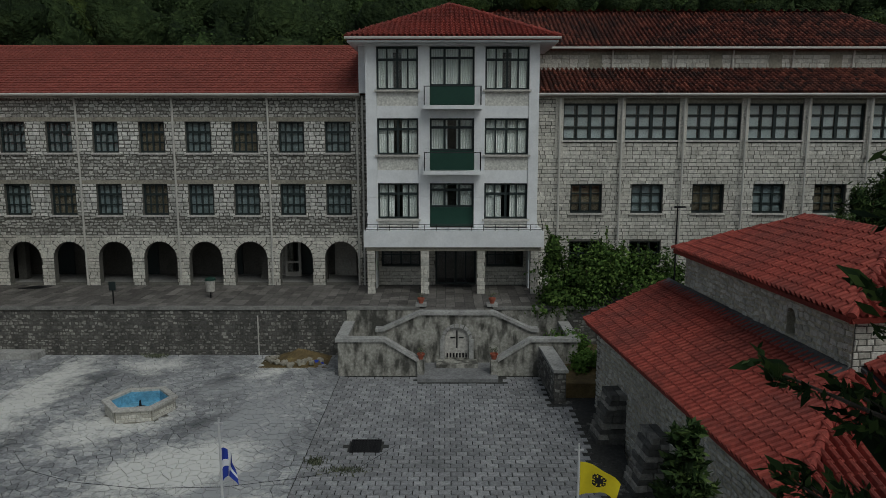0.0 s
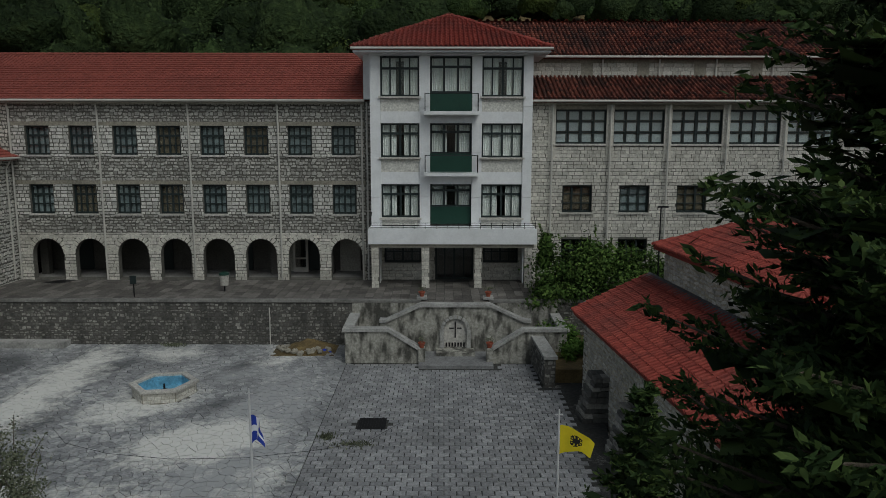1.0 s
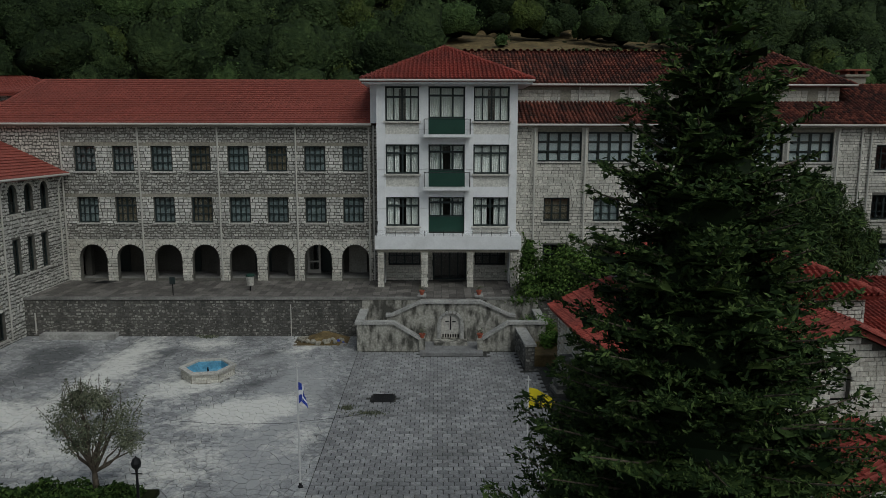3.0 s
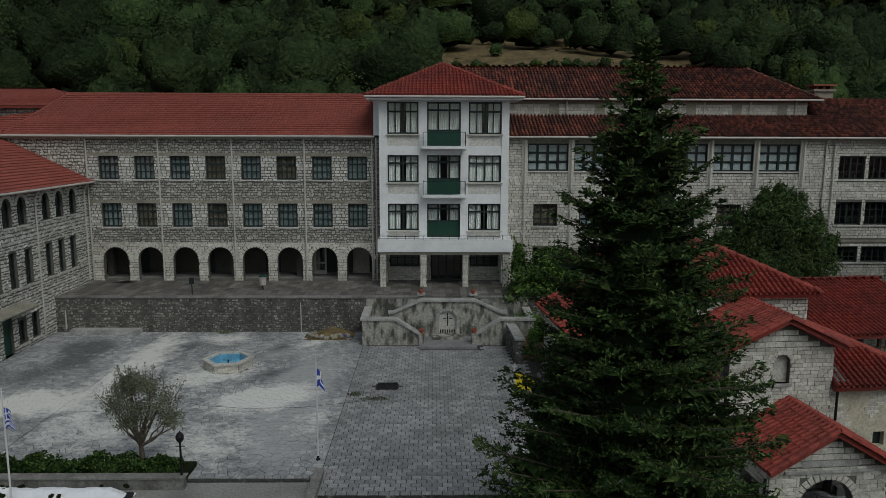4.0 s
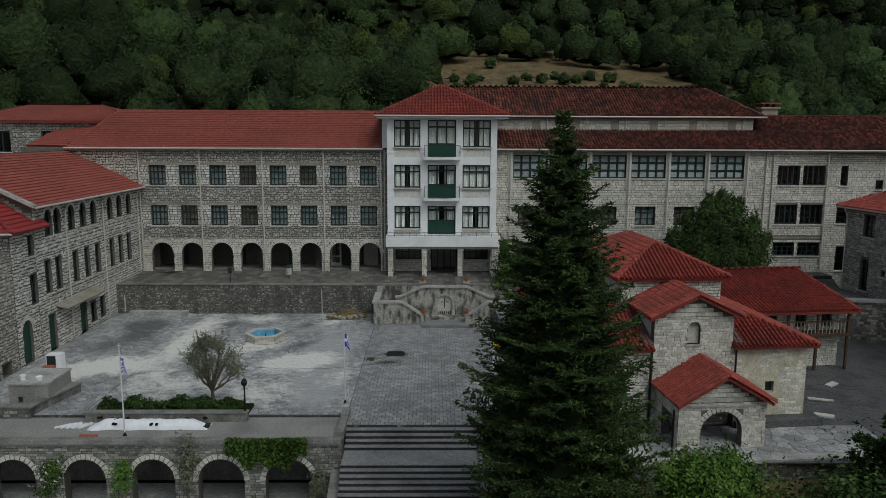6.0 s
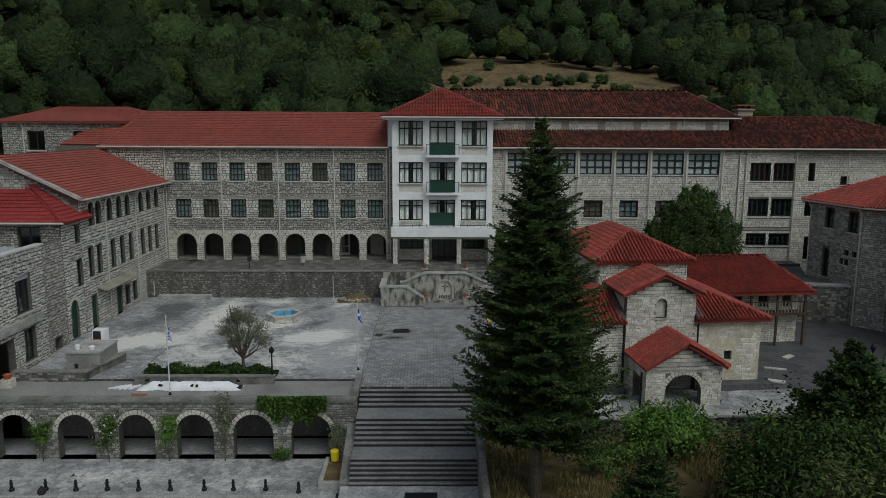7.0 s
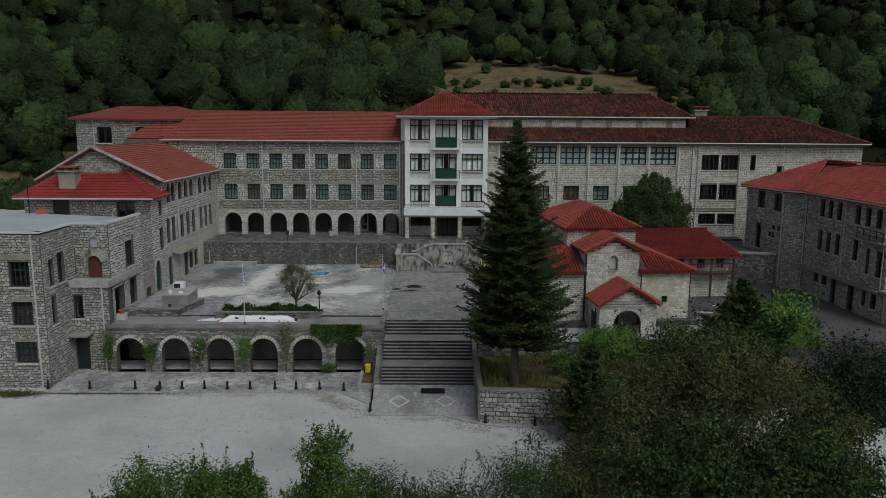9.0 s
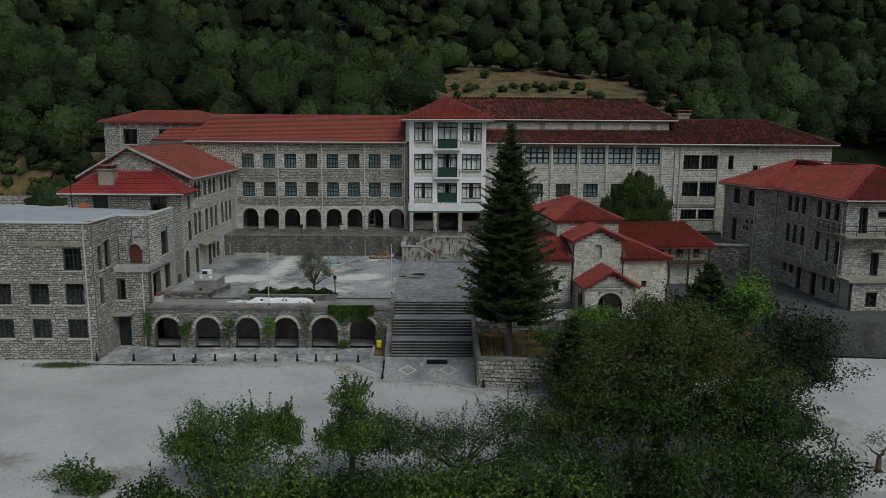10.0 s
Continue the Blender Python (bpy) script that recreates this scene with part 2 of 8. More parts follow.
SKIN = [(-6.3, 27.5, 2.6, 9.5, -4, 1.5), (-5.6, 22, 1.9, 5, 0, 1.2), (-8.5, 33.5, 1.8, 3, -30, 0.8)]
worn_patches(M_FLAG, SKIN, (0.37, 0.375, 0.378), 0.6, 0.3)
worn_patches(M_JOINT, SKIN, (0.33, 0.333, 0.335), 0.6, 0.3)
DAMP = [(-14.8, 33.9, 1.3, 4.2, -38, 1.2), (-14.8, 27.4, 1.6, 3.6, -40, 1.1), (-8.2, 29.8, 1.0, 3.0, -38, 0.8), (-19.9, 34.8, 2.2, 2.0, 0, 1.2), (-8.4, 34.8, 1.2, 2.4, -25, 0.8), (-19.3, 33.1, 1.8, 3.0, 20, 1.0), (-20.2, 30.0, 2.6, 3.4, 10, 0.8), (-13.4, 24.8, 1.3, 2.4, -38, 0.8)]
worn_patches(M_FLAG, DAMP, (0.105, 0.11, 0.115), 0.8, 0.25)
worn_patches(M_FLAG, WORN, (0.72, 0.71, 0.67))
worn_patches(M_JOINT, WORN, (0.5, 0.49, 0.44))
M_CONCRETE = mat("pale_concrete", speck=0.12, tones=[(0.38, 0.385, 0.385), (0.46, 0.465, 0.465), (0.53, 0.53, 0.525)], rough=0.85, grain=2.5, grain_amt=0.2, stain=0.14, stain_amt=0.6, stain_tone=(0.24, 0.24, 0.235))
worn_patches(M_CONCRETE, [(-24, -4.2, 4.5, 2.2, 0, 1.2), (-16.5, -6.2, 5.5, 2.6, 0, 1.0), (-10, -8, 5, 3, 0, 1.3), (22, 0.5, 6, 4.5, 30, 1.0), (24, -5, 6, 3, 0, 1.0), (-6.4, 9.7, 3.4, 1.5, -38, 1.3), (-14, 11.1, 12, 0.7, 0, 0.9), (-1.2, 7.2, 4.5, 0.7, 0, 0.9), (2.6, 5.3, 4, 1.0, -20, 1.0), (-13.5, 5.5, 1.6, 0.6, 25, 0.7), (-27, 11.0, 3.0, 0.9, 0, 1.0), (6, -7, 9, 3, 0, 1.2), (28, 7, 4, 1.5, 0, 0.6)], (0.17, 0.145, 0.105), 0.75, 0.33)
M_SCREED = mat("grey_screed", [(0.2, 0.195, 0.185), (0.26, 0.254, 0.242), (0.32, 0.314, 0.3)], grain=2, stain=0.5, stain_amt=0.45)
M_STEP = mat("dark_step_stone", [(0.045, 0.045, 0.047), (0.085, 0.085, 0.088), (0.14, 0.14, 0.14)], grain=5, stain=0.8, stain_amt=0.5)
M_DRY = mat("dry_grass_soil", [(0.055, 0.04, 0.018), (0.135, 0.096, 0.042), (0.24, 0.175, 0.075)], grain=1.6, grain_amt=0.4, stain=0.3, stain_amt=0.8, stain_tone=(0.03, 0.026, 0.014), bump=0.8, bump_scale=6)
# As hill ground it is near black: shade between crowns put into the tone.
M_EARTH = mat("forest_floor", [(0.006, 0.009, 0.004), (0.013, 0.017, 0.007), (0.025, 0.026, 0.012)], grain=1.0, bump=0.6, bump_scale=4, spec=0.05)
M_METAL = plain("dark_iron", (0.02, 0.02, 0.022), 0.5, 0.6)
M_POLE = plain("pale_pole", (0.6, 0.6, 0.6), 0.4)
M_MEMBRANE = mat("pale_roof_membrane", [(0.34, 0.37, 0.41), (0.42, 0.45, 0.49), (0.5, 0.53, 0.57)], rough=0.6, grain=0.8, stain=0.4, stain_amt=0.3)
M_WOOD = plain("dark_wood", (0.06, 0.035, 0.02), 0.7)
M_DOOR = plain("red_brown_door", (0.1, 0.03, 0.02), 0.6)
M_BLUEPOOL = mat("blue_pool_paint", [(0.1, 0.3, 0.45), (0.16, 0.42, 0.58), (0.22, 0.5, 0.64)], grain=2, stain=1.5, stain_amt=0.4)
M_TERRA = plain("terracotta", (0.35, 0.1, 0.06), 0.8)
M_BARK = mat("bark", [(0.05, 0.04, 0.03), (0.1, 0.08, 0.06), (0.16, 0.13, 0.1)], grain=10, bump=0.8)


def leaf_mat(name, a, b, c):
    m = mat(name, [a, b, c], rough=0.7, island=0.9, grain=0.6, grain_amt=0.35, stain=0.25, stain_amt=0.4, stain_tone=[v * 0.5 for v in a], bump=0, spec=0.12)
    return m


M_FIR = leaf_mat("fir_needles", (0.01, 0.023, 0.007), (0.034, 0.064, 0.02), (0.1, 0.15, 0.042))
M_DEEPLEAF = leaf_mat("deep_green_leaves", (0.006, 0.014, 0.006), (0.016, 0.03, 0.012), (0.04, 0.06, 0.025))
M_FEATHER = leaf_mat("feathery_leaves", (0.012, 0.02, 0.006), (0.046, 0.064, 0.02), (0.12, 0.145, 0.045))
WOOD_TINTS = (("dark", 0.6, (0.95, 1, 1.05)), ("mid", 1.05, (1, 1, 1.05)), ("warm", 1.35, (1.2, 1.05, 0.75)), ("light", 1.6, (0.95, 1.0, 0.95)))


def wood_mat(name, k, t, bump):
    m = mat(name, [tuple(v * k * f for v, f in zip(c, t)) for c in ((0.016, 0.03, 0.011), (0.038, 0.062, 0.021), (0.075, 0.108, 0.036))], rough=0.75, island=0.0 if bump else 0.4, grain=1.6 if bump else 0.35, grain_amt=0.42 if bump else 0.3, stain=0.5 if bump else 0.12, stain_amt=0.5, stain_tone=(0.012, 0.022, 0.009), bump=bump, bump_scale=2.2, spec=0.08)
    for nd in m.node_tree.nodes:
        if nd.type == "BUMP":
            nd.inputs["Distance"].default_value = 0.7
    return m


M_WOODS = [wood_mat("hill_leaves_" + n_, k_, t_, 0) for n_, k_, t_ in WOOD_TINTS]
# Leaf tones a quarter darker, for the shade behind the outer leaves.
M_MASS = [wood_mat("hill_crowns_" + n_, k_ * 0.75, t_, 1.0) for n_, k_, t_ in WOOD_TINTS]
M_DARKLEAF = leaf_mat("dark_leaves", (0.006, 0.016, 0.003), (0.024, 0.052, 0.012), (0.075, 0.12, 0.03))
M_BUSH = leaf_mat("bright_leaves", (0.04, 0.09, 0.015), (0.08, 0.16, 0.03), (0.14, 0.24, 0.05))
M_LEAF = leaf_mat("green_leaves", (0.012, 0.028, 0.005), (0.05, 0.1, 0.02), (0.14, 0.22, 0.05))
M_OLIVE = leaf_mat("grey_green_leaves", (0.06, 0.072, 0.045), (0.125, 0.14, 0.09), (0.22, 0.225, 0.155))
M_GRASS = leaf_mat("dry_grass", (0.1, 0.085, 0.03), (0.18, 0.15, 0.06), (0.28, 0.24, 0.1))


# ---------------------------------------------------------------- mesh tools
class G:
    """Collects vertices and faces of one mesh."""

    def __init__(self):
        self.v, self.f = [], []

    def add(self, vs, fs):
        k = len(self.v)
        self.v += [tuple(p) for p in vs]
        self.f += [tuple(i + k for i in q) for q in fs]
        return self

    def hexa(self, p):
        return self.add(p, [(0, 3, 2, 1), (4, 5, 6, 7), (0, 1, 5, 4), (1, 2, 6, 5), (2, 3, 7, 6), (3, 0, 4, 7)])

    def box(self, x0, x1, y0, y1, z0, z1):
        self.hexa([(x0, y0, z0), (x1, y0, z0), (x1, y1, z0), (x0, y1, z0), (x0, y0, z1), (x1, y0, z1), (x1, y1, z1), (x0, y1, z1)])
        return self

    def prism(self, pts, y0, y1):
        """A polygon in x, z (anticlockwise from the front, -y), pushed from y0 to y1."""
        n = len(pts)
        self.add([(x, y0, z) for x, z in pts] + [(x, y1, z) for x, z in pts],
                 [tuple(range(n)), tuple(range(2 * n - 1, n - 1, -1))] + [((i + 1) % n, i, n + i, n + (i + 1) % n) for i in range(n)])
        return self

    def slab(self, pts, z0, z1):
        """A polygon in x, y (anticlockwise from above), from z0 to z1."""
        n = len(pts)
        self.add([(x, y, z0) for x, y in pts] + [(x, y, z1) for x, y in pts],
                 [tuple(range(n - 1, -1, -1)), tuple(range(n, 2 * n))] + [(i, (i + 1) % n, n + (i + 1) % n, n + i) for i in range(n)])
        return self

    def tube(self, p, q, r0, r1=None, n=8):
        p, q = Vector(p), Vector(q)
        r1 = r0 if r1 is None else r1
        d = (q - p).normalized()
        a = d.orthogonal().normalized()
        b = d.cross(a)
        ring = [(math.cos(2 * math.pi * i / n), math.sin(2 * math.pi * i / n)) for i in range(n)]
        self.add([p + (a * c + b * s) * r0 for c, s in ring] + [q + (a * c + b * s) * r1 for c, s in ring],
                 [(i, (i + 1) % n, n + (i + 1) % n, n + i) for i in range(n)] + [tuple(range(n - 1, -1, -1)), tuple(range(n, 2 * n))])
        return self

    def lathe(self, prof, x=0, y=0, n=12):
        """Rings of (r, z) round an upright axis."""
        k = len(prof)
        vs = [(x + r * math.cos(2 * math.pi * i / n), y + r * math.sin(2 * math.pi * i / n), z) for r, z in prof for i in range(n)]
        fs = [(j * n + i, j * n + (i + 1) % n, (j + 1) * n + (i + 1) % n, (j + 1) * n + i) for j in range(k - 1) for i in range(n)]
        fs += [tuple(range(n - 1, -1, -1)), tuple(range((k - 1) * n, k * n))]
        self.add(vs, fs)
        return self

    def mesh(self, name, material=None):
        me = bpy.data.meshes.new(name)
        me.from_pydata(self.v, [], self.f)
        if material:
            me.materials.append(material)
        return me


def part(name, g, material, parent, label="", m=None):
    """One mesh under a thing or under a part; m is relative to its parent."""
    me = g.mesh(name, material) if isinstance(g, G) else g
    ob = new(name, me)
    ob.parent = parent
    if m is not None:
        ob.matrix_basis = m
    if label:
        ob["label"] = label
    return ob


def thing(name, label, category, base=(0, 0, 0), group="", kind=""):
    ob = new(name)
    ob.location = base
    return tagged(ob, label, category, group, kind)


def solid(name, g, material, label, category="", kind="", group="", m=None):
    ob = new(name, g.mesh(name, material))
    if m is not None:
        ob.matrix_basis = m
    return tagged(ob, label, category, group, kind)


def rel(parent, m):
    return Matrix.Translation(-Vector(parent.location)) @ m


def wall_body(u0, u1, v0, v1, thick, holes, seg=10):
    """A wall from u0 to u1 and v0 to v1 with openings (a, b, c, d, arched) cut right through."""
    g = G()
    us = sorted({u0, u1, *[min(max(h[0], u0), u1) for h in holes], *[min(max(h[1], u0), u1) for h in holes]})
    for a, b in zip(us[:-1], us[1:]):
        if b - a < 1e-4:
            continue
        cuts = sorted((h[2], h[3]) for h in holes if h[0] <= a + 1e-4 and h[1] >= b - 1e-4)
        z = v0
        for c, d in cuts:
            if c > z + 1e-4:
                g.box(a, b, 0, thick, z, c)
            z = max(z, d)
        if v1 > z + 1e-4:
            g.box(a, b, 0, thick, z, v1)
    for h in holes:
        if len(h) > 4 and h[4]:
            a, b, c, d = h[:4]
            r = (b - a) / 2
            zc, mid = d - r, (a + b) / 2
            for s in (-1, 1):
                for i in range(seg // 2):
                    t0, t1 = math.pi / 2 * i / (seg // 2), math.pi / 2 * (i + 1) / (seg // 2)
                    p0, p1 = (mid + s * r * math.cos(t0), zc + r * math.sin(t0)), (mid + s * r * math.cos(t1), zc + r * math.sin(t1))
                    quad = [p0, (p0[0], d), (p1[0], d), p1]
                    g.prism(quad if s < 0 else quad[::-1], 0, thick)
    return g


def stones(u0, u1, v0, v1, holes, hs, ls, seed, proud=(0.01, 0.035), gap=0.018, jitter=0.02, rough=False):
    """Courses of single stones on a wall's face, with joints between them and openings left free."""
    rnd = random.Random(seed)
    g = G()
    v = v0
    while v < v1 - 0.05:
        h = min(rnd.uniform(*hs), v1 - v)
        u = u0 - rnd.uniform(0, ls[1] * 0.6)
        while u < u1:
            w = rnd.uniform(*ls)
            a, b = max(u, u0), min(u + w, u1)
            u += w
            spans = [(a, b)]
            for hh in holes:
                if hh[2] < v + h - 0.03 and hh[3] > v + 0.03:
                    cut = []
                    for p, q in spans:
                        if hh[0] > p:
                            cut.append((p, min(q, hh[0])))
                        if hh[1] < q:
                            cut.append((max(p, hh[1]), q))
                    spans = cut
            for p, q in spans:
                if q - p < 0.07:
                    continue
                d = rnd.uniform(*proud)
                if rough:
                    # a field stone: six-cornered, each corner shaken, with wide joints
                    w_, h_ = q - p, h * rnd.uniform(0.75, 1.12)
                    cx, cz = (p + q) / 2, v + h / 2 + rnd.uniform(-0.03, 0.03)
                    tilt = rnd.uniform(-0.4, 0.4)
                    ring = []
                    for kx, kz in ((-0.5, -0.4), (-0.05, -0.5), (0.5, -0.42), (0.5, 0.38), (0.08, 0.5), (-0.5, 0.42)):
                        sx, sz = kx * max(0.05, w_ - 0.045) * rnd.uniform(0.8, 1.08), kz * max(0.05, h_ - 0.035) * rnd.uniform(0.7, 1.12)
                        ring.append((cx + sx, cz + sz + tilt * sx * 0.5))
                    g.add([(x, -d, z) for x, z in ring] + [(cx + (x - cx) * 1.06, 0.004, cz + (z - cz) * 1.06) for x, z in ring],
                          [tuple(range(6))] + [((i + 1) % 6, i, 6 + i, 6 + (i + 1) % 6) for i in range(6)])
                    continue
                j = lambda: rnd.uniform(0, jitter)
                x0, x1, z0, z1 = p + gap / 2, q - gap / 2, v + gap / 2, v + h - gap / 2
                f = [(x0 + j(), -d, z0 + j()), (x1 - j(), -d, z0 + j()), (x1 - j(), -d, z1 - j()), (x0 + j(), -d, z1 - j())]
                e = 0.008
                bk = [(x - e if i in (0, 3) else x + e, 0.004, z - e if i < 2 else z + e) for i, (x, _, z) in enumerate(f)]
                g.add(f + bk, [(0, 1, 2, 3), (1, 0, 4, 5), (2, 1, 5, 6), (3, 2, 6, 7), (0, 3, 7, 4)])
        v += h
    return g


RUB = ((0.12, 0.24), (0.13, 0.34), True)
BLK = ((0.16, 0.24), (0.22, 0.42))
ASH = ((0.16, 0.21), (0.24, 0.48))
WINDOWS = {}


def window_meshes(w, h, cols, rows, arched, transom):
    key = (round(w, 2), round(h, 2), cols, rows, arched, transom)
    if key in WINDOWS:
        return WINDOWS[key]
    fr, pane, sill, bars = G(), G(), G(), []
    t, dep = 0.095, 0.08
    top = h - w / 2 if arched else h
    if arched:
        r, n = w / 2, 10
        arc = [(math.cos(math.pi * i / n), math.sin(math.pi * i / n)) for i in range(n + 1)]
        outer = [(0, 0), (w, 0)] + [(r + r * c, top + r * q) for c, q in arc]
        inner = [(t, t), (w - t, t)] + [(r + (r - t) * c, top + (r - t) * q) for c, q in arc]
    else:
        outer, inner = [(0, 0), (w, 0), (w, h), (0, h)], [(t, t), (w - t, t), (w - t, h - t), (t, h - t)]
    n = len(outer)
    fr.add([(x, y, z) for y in (0, dep) for ring in (outer, inner) for x, z in ring], [f for i in range(n) for k in [(i + 1) % n] for f in ((i, k, n + k, n + i), (2 * n + k, 2 * n + i, 3 * n + i, 3 * n + k), (k, i, 2 * n + i, 2 * n + k), (n + i, n + k, 3 * n + k, 3 * n + i))])
    pane.prism(inner, 0.035, 0.045)
    for i in range(1, cols):
        x = w * i / cols
        b = 0.055 if i * 2 == cols or cols < 4 else 0.036
        bars.append(G().box(x - b, x + b, 0.005, dep - 0.005, t, h - t if not arched else top + w * 0.3))
    for i in range(1, rows):
        z = (h if not arched else top) * i / rows
        bars.append(G().box(t, w - t, 0.012, dep - 0.012, z - 0.03, z + 0.03))
    if transom:
        bars.append(G().box(t, w - t, 0.002, dep - 0.002, h * transom - 0.06, h * transom + 0.06))
    sill.box(-0.1, w + 0.1, -0.1, 0.2, -0.1, -0.005)
    WINDOWS[key] = fr.mesh("window", M_FRAME), pane.mesh("pane", M_GLASS), sill.mesh("sill", M_SILL), [g.mesh("glazing_bar", M_FRAME) for g in bars]
    return WINDOWS[key]


def window(parent, wm, a, b, c, d, cols=4, rows=3, arched=False, transom=0.0, depth=0.2, sill=True, blind=0.0, curtain=False, drape=False):
    """A window set back in its opening, with its pane, sill and what hangs behind it."""
    fr, pane, sl, bars = window_meshes(b - a, d - c, cols, rows, arched, transom)
    ob = part("window", fr, None, parent, m=rel(parent, wm @ Matrix.Translation((a, depth, c))))
    p = part("pane", pane, None, ob)
    p.visible_shadow = False
    for bar in bars:
        part("glazing_bar", bar, None, ob)
    if sill:
        part("sill", sl, None, ob, m=Matrix.Translation((0, -depth, 0)))
    w, h = b - a, d - c
    if blind:
        part("blind", G().box(0.06, w - 0.06, 0.1, 0.115, h * (1 - blind), h - 0.05), M_BLIND, ob, "drawn brown blind")
    # added sheet that lifts the black pane to a grey-green tone
    if drape:
        part("drape", G().box(0.06, w - 0.06, 0.1, 0.115, 0.05, h - 0.05), M_PANE_BACK, ob, "grey-green sheet added behind the pane")
    if curtain:
        g = G()
        n = 14
        for s0, s1 in ((0.04, 0.4), (0.6, 0.96)) if random.random() < 0.7 else ((0.04, 0.96),):
            n = int((s1 - s0) * w / 0.06)
            for i in range(n):
                x0, x1 = w * (s0 + (s1 - s0) * i / n), w * (s0 + (s1 - s0) * (i + 1) / n)
                y0, y1 = 0.12 + 0.05 * (i % 2), 0.12 + 0.05 * ((i + 1) % 2)
                g.hexa([(x0, y0, 0.05), (x1, y1, 0.05), (x1, y1 + 0.01, 0.05), (x0, y0 + 0.01, 0.05), (x0, y0, h - 0.05), (x1, y1, h - 0.05), (x1, y1 + 0.01, h - 0.05), (x0, y0 + 0.01, h - 0.05)])
        part("curtain", g, M_CURTAIN, ob, "pale hanging curtain")
    return ob


def voussoirs(parent, wm, mid, zc, r, width, n, material, name="voussoir", proud=0.03, legs=0.0):
    """The single arch stones round an opening."""
    a = math.pi / n
    g = G()
    q = [(rr * math.cos(t), rr * math.sin(t)) for rr, t in ((r, 0.11 * a), (r + width, 0.09 * a), (r + width, 0.91 * a), (r, 0.89 * a))]
    g.prism(q, -proud, 0.05)
    me = g.mesh(name, material)
    for i in range(n):
        part(name, me, None, parent, m=rel(parent, wm @ Matrix.Translation((mid, 0, zc)) @ Matrix.Rotation(-a * i, 4, "Y")))


def inside(poly, x, y):
    c = False
    for (x0, y0), (x1, y1) in zip(poly, poly[1:] + poly[:1]):
        if (y0 > y) != (y1 > y) and x < (x1 - x0) * (y - y0) / (y1 - y0) + x0:
            c = not c
    return c


def tile_verts(w, l, wave=0.3):
    prof = [(0.0, 0.0), (0.12, 0.75), (0.31, 1.0), (0.5, 0.75), (0.62, 0.0), (1.0, 0.0)]
    hgt = min(w, 0.26) * wave
    if wave < 0.2:
        prof = [(0.0, 0.0), (0.3, 0.9), (0.7, 0.9), (1.0, 0.0)]
    lip = 0.06 if wave > 0.2 else 0.065
    lo = [(x * w, -0.03, z * hgt + lip) for x, z in prof]
    hi = [(x * w, l * 1.06, z * hgt + 0.01) for x, z in prof]
    bt = [(x * w, -0.03, z * hgt + 0.012) for x, z in prof]
    n = len(prof)
    fs = [(i, i + 1, n + i + 1, n + i) for i in range(n - 1)] + [(2 * n + i, 2 * n + i + 1, i + 1, i) for i in range(n - 1)]
    return lo + hi + bt, fs


def roof_slope(parent, pts, tile_mat, w=0.24, l=0.36, seed=1, thick=0.16, pieces=0, piece_mat=None, deck="roof"):
    """One plane of a roof: a deck with clay tiles on it. pts: world points, the eave's left and right end first, seen from outside."""
    P = [Vector(p) for p in pts]
    ex = (P[1] - P[0]).normalized()
    nz = ex.cross(P[2] - P[0]).normalized()
    es = nz.cross(ex)
    fl = [((p - P[0]).dot(ex), (p - P[0]).dot(es)) for p in P]
    m = Matrix(((ex.x, es.x, nz.x, P[0].x), (ex.y, es.y, nz.y, P[0].y), (ex.z, es.z, nz.z, P[0].z), (0, 0, 0, 1)))
    g = G()
    g.slab(fl, -thick, 0.0)
    d = part(deck, g, tile_mat, parent, m=rel(parent, m))
    rnd = random.Random(seed)
    vs, fs = tile_verts(w, l, 0.12 if tile_mat in (M_TILE_NEW, M_TILE_SHEET) else 0.62)
    t = G()
    one = None
    us, ss = [p[0] for p in fl], [p[1] for p in fl]
    count = 0
    s = 0.0
    while s < max(ss):
        u = min(us)
        while u < max(us):
            if inside(fl, u + w * 0.5, s + l * 0.5):
                jx, jz, tw = rnd.uniform(-0.008, 0.008), rnd.uniform(0, 0.014), rnd.uniform(-0.02, 0.02)
                if count < pieces:
                    if one is None:
                        o = G()
                        o.add(vs, fs)
                        one = o.mesh("roof_tile", piece_mat)
                    part("roof_tile", one, None, d, m=Matrix.Translation((u + jx, s, jz)))
                    count += 1
                else:
                    t.add([(u + x + jx, s + y + tw * x, z + jz) for x, y, z in vs], fs)
            u += w
        s += l
    if t.v:
        ob = part("roof_tiles", t, tile_mat, d)
        ob["kind"] = "stuff"
    return d


def ridge_caps(parent, lines, tile_mat, r=0.11, step=0.38):
    g = G()
    for p, q in lines:
        p, q = Vector(p), Vector(q)
        d = q - p
        n = max(1, int(d.length / step))
        a = d.normalized()
        side = a.cross(Vector((0, 0, 1))).normalized()
        up = side.cross(a)
        for i in range(n):
            c0, c1 = p + d * (i / n), p + d * ((i + 1.06) / n)
            vs = []
            for c, rr in ((c0, r * 1.12), (c1, r * 0.92)):
                vs += [c + side * (rr * math.cos(t)) + up * (rr * math.sin(t) + 0.03) for t in [math.pi * k / 6 for k in range(7)]]
            g.add(vs, [(k, k + 1, 8 + k, 7 + k) for k in range(6)] + [tuple(range(6, -1, -1))])
    ob = part("ridge", g, tile_mat, parent, m=rel(parent, Matrix.Identity(4)))
    ob["kind"] = "stuff"
    return ob


def W(x, y, z=0.0, rz=0.0):
    """A wall's frame: u to the right seen from the front, depth into the wall, z up."""
    return pose(x, y, z, 0, 0, rz)


def gutter(parent, p, q, r=0.07):
    g = G().tube(p, q, r, n=8)
    return part("gutter", g, M_GUTTER, parent, m=rel(parent, Matrix.Identity(4)))


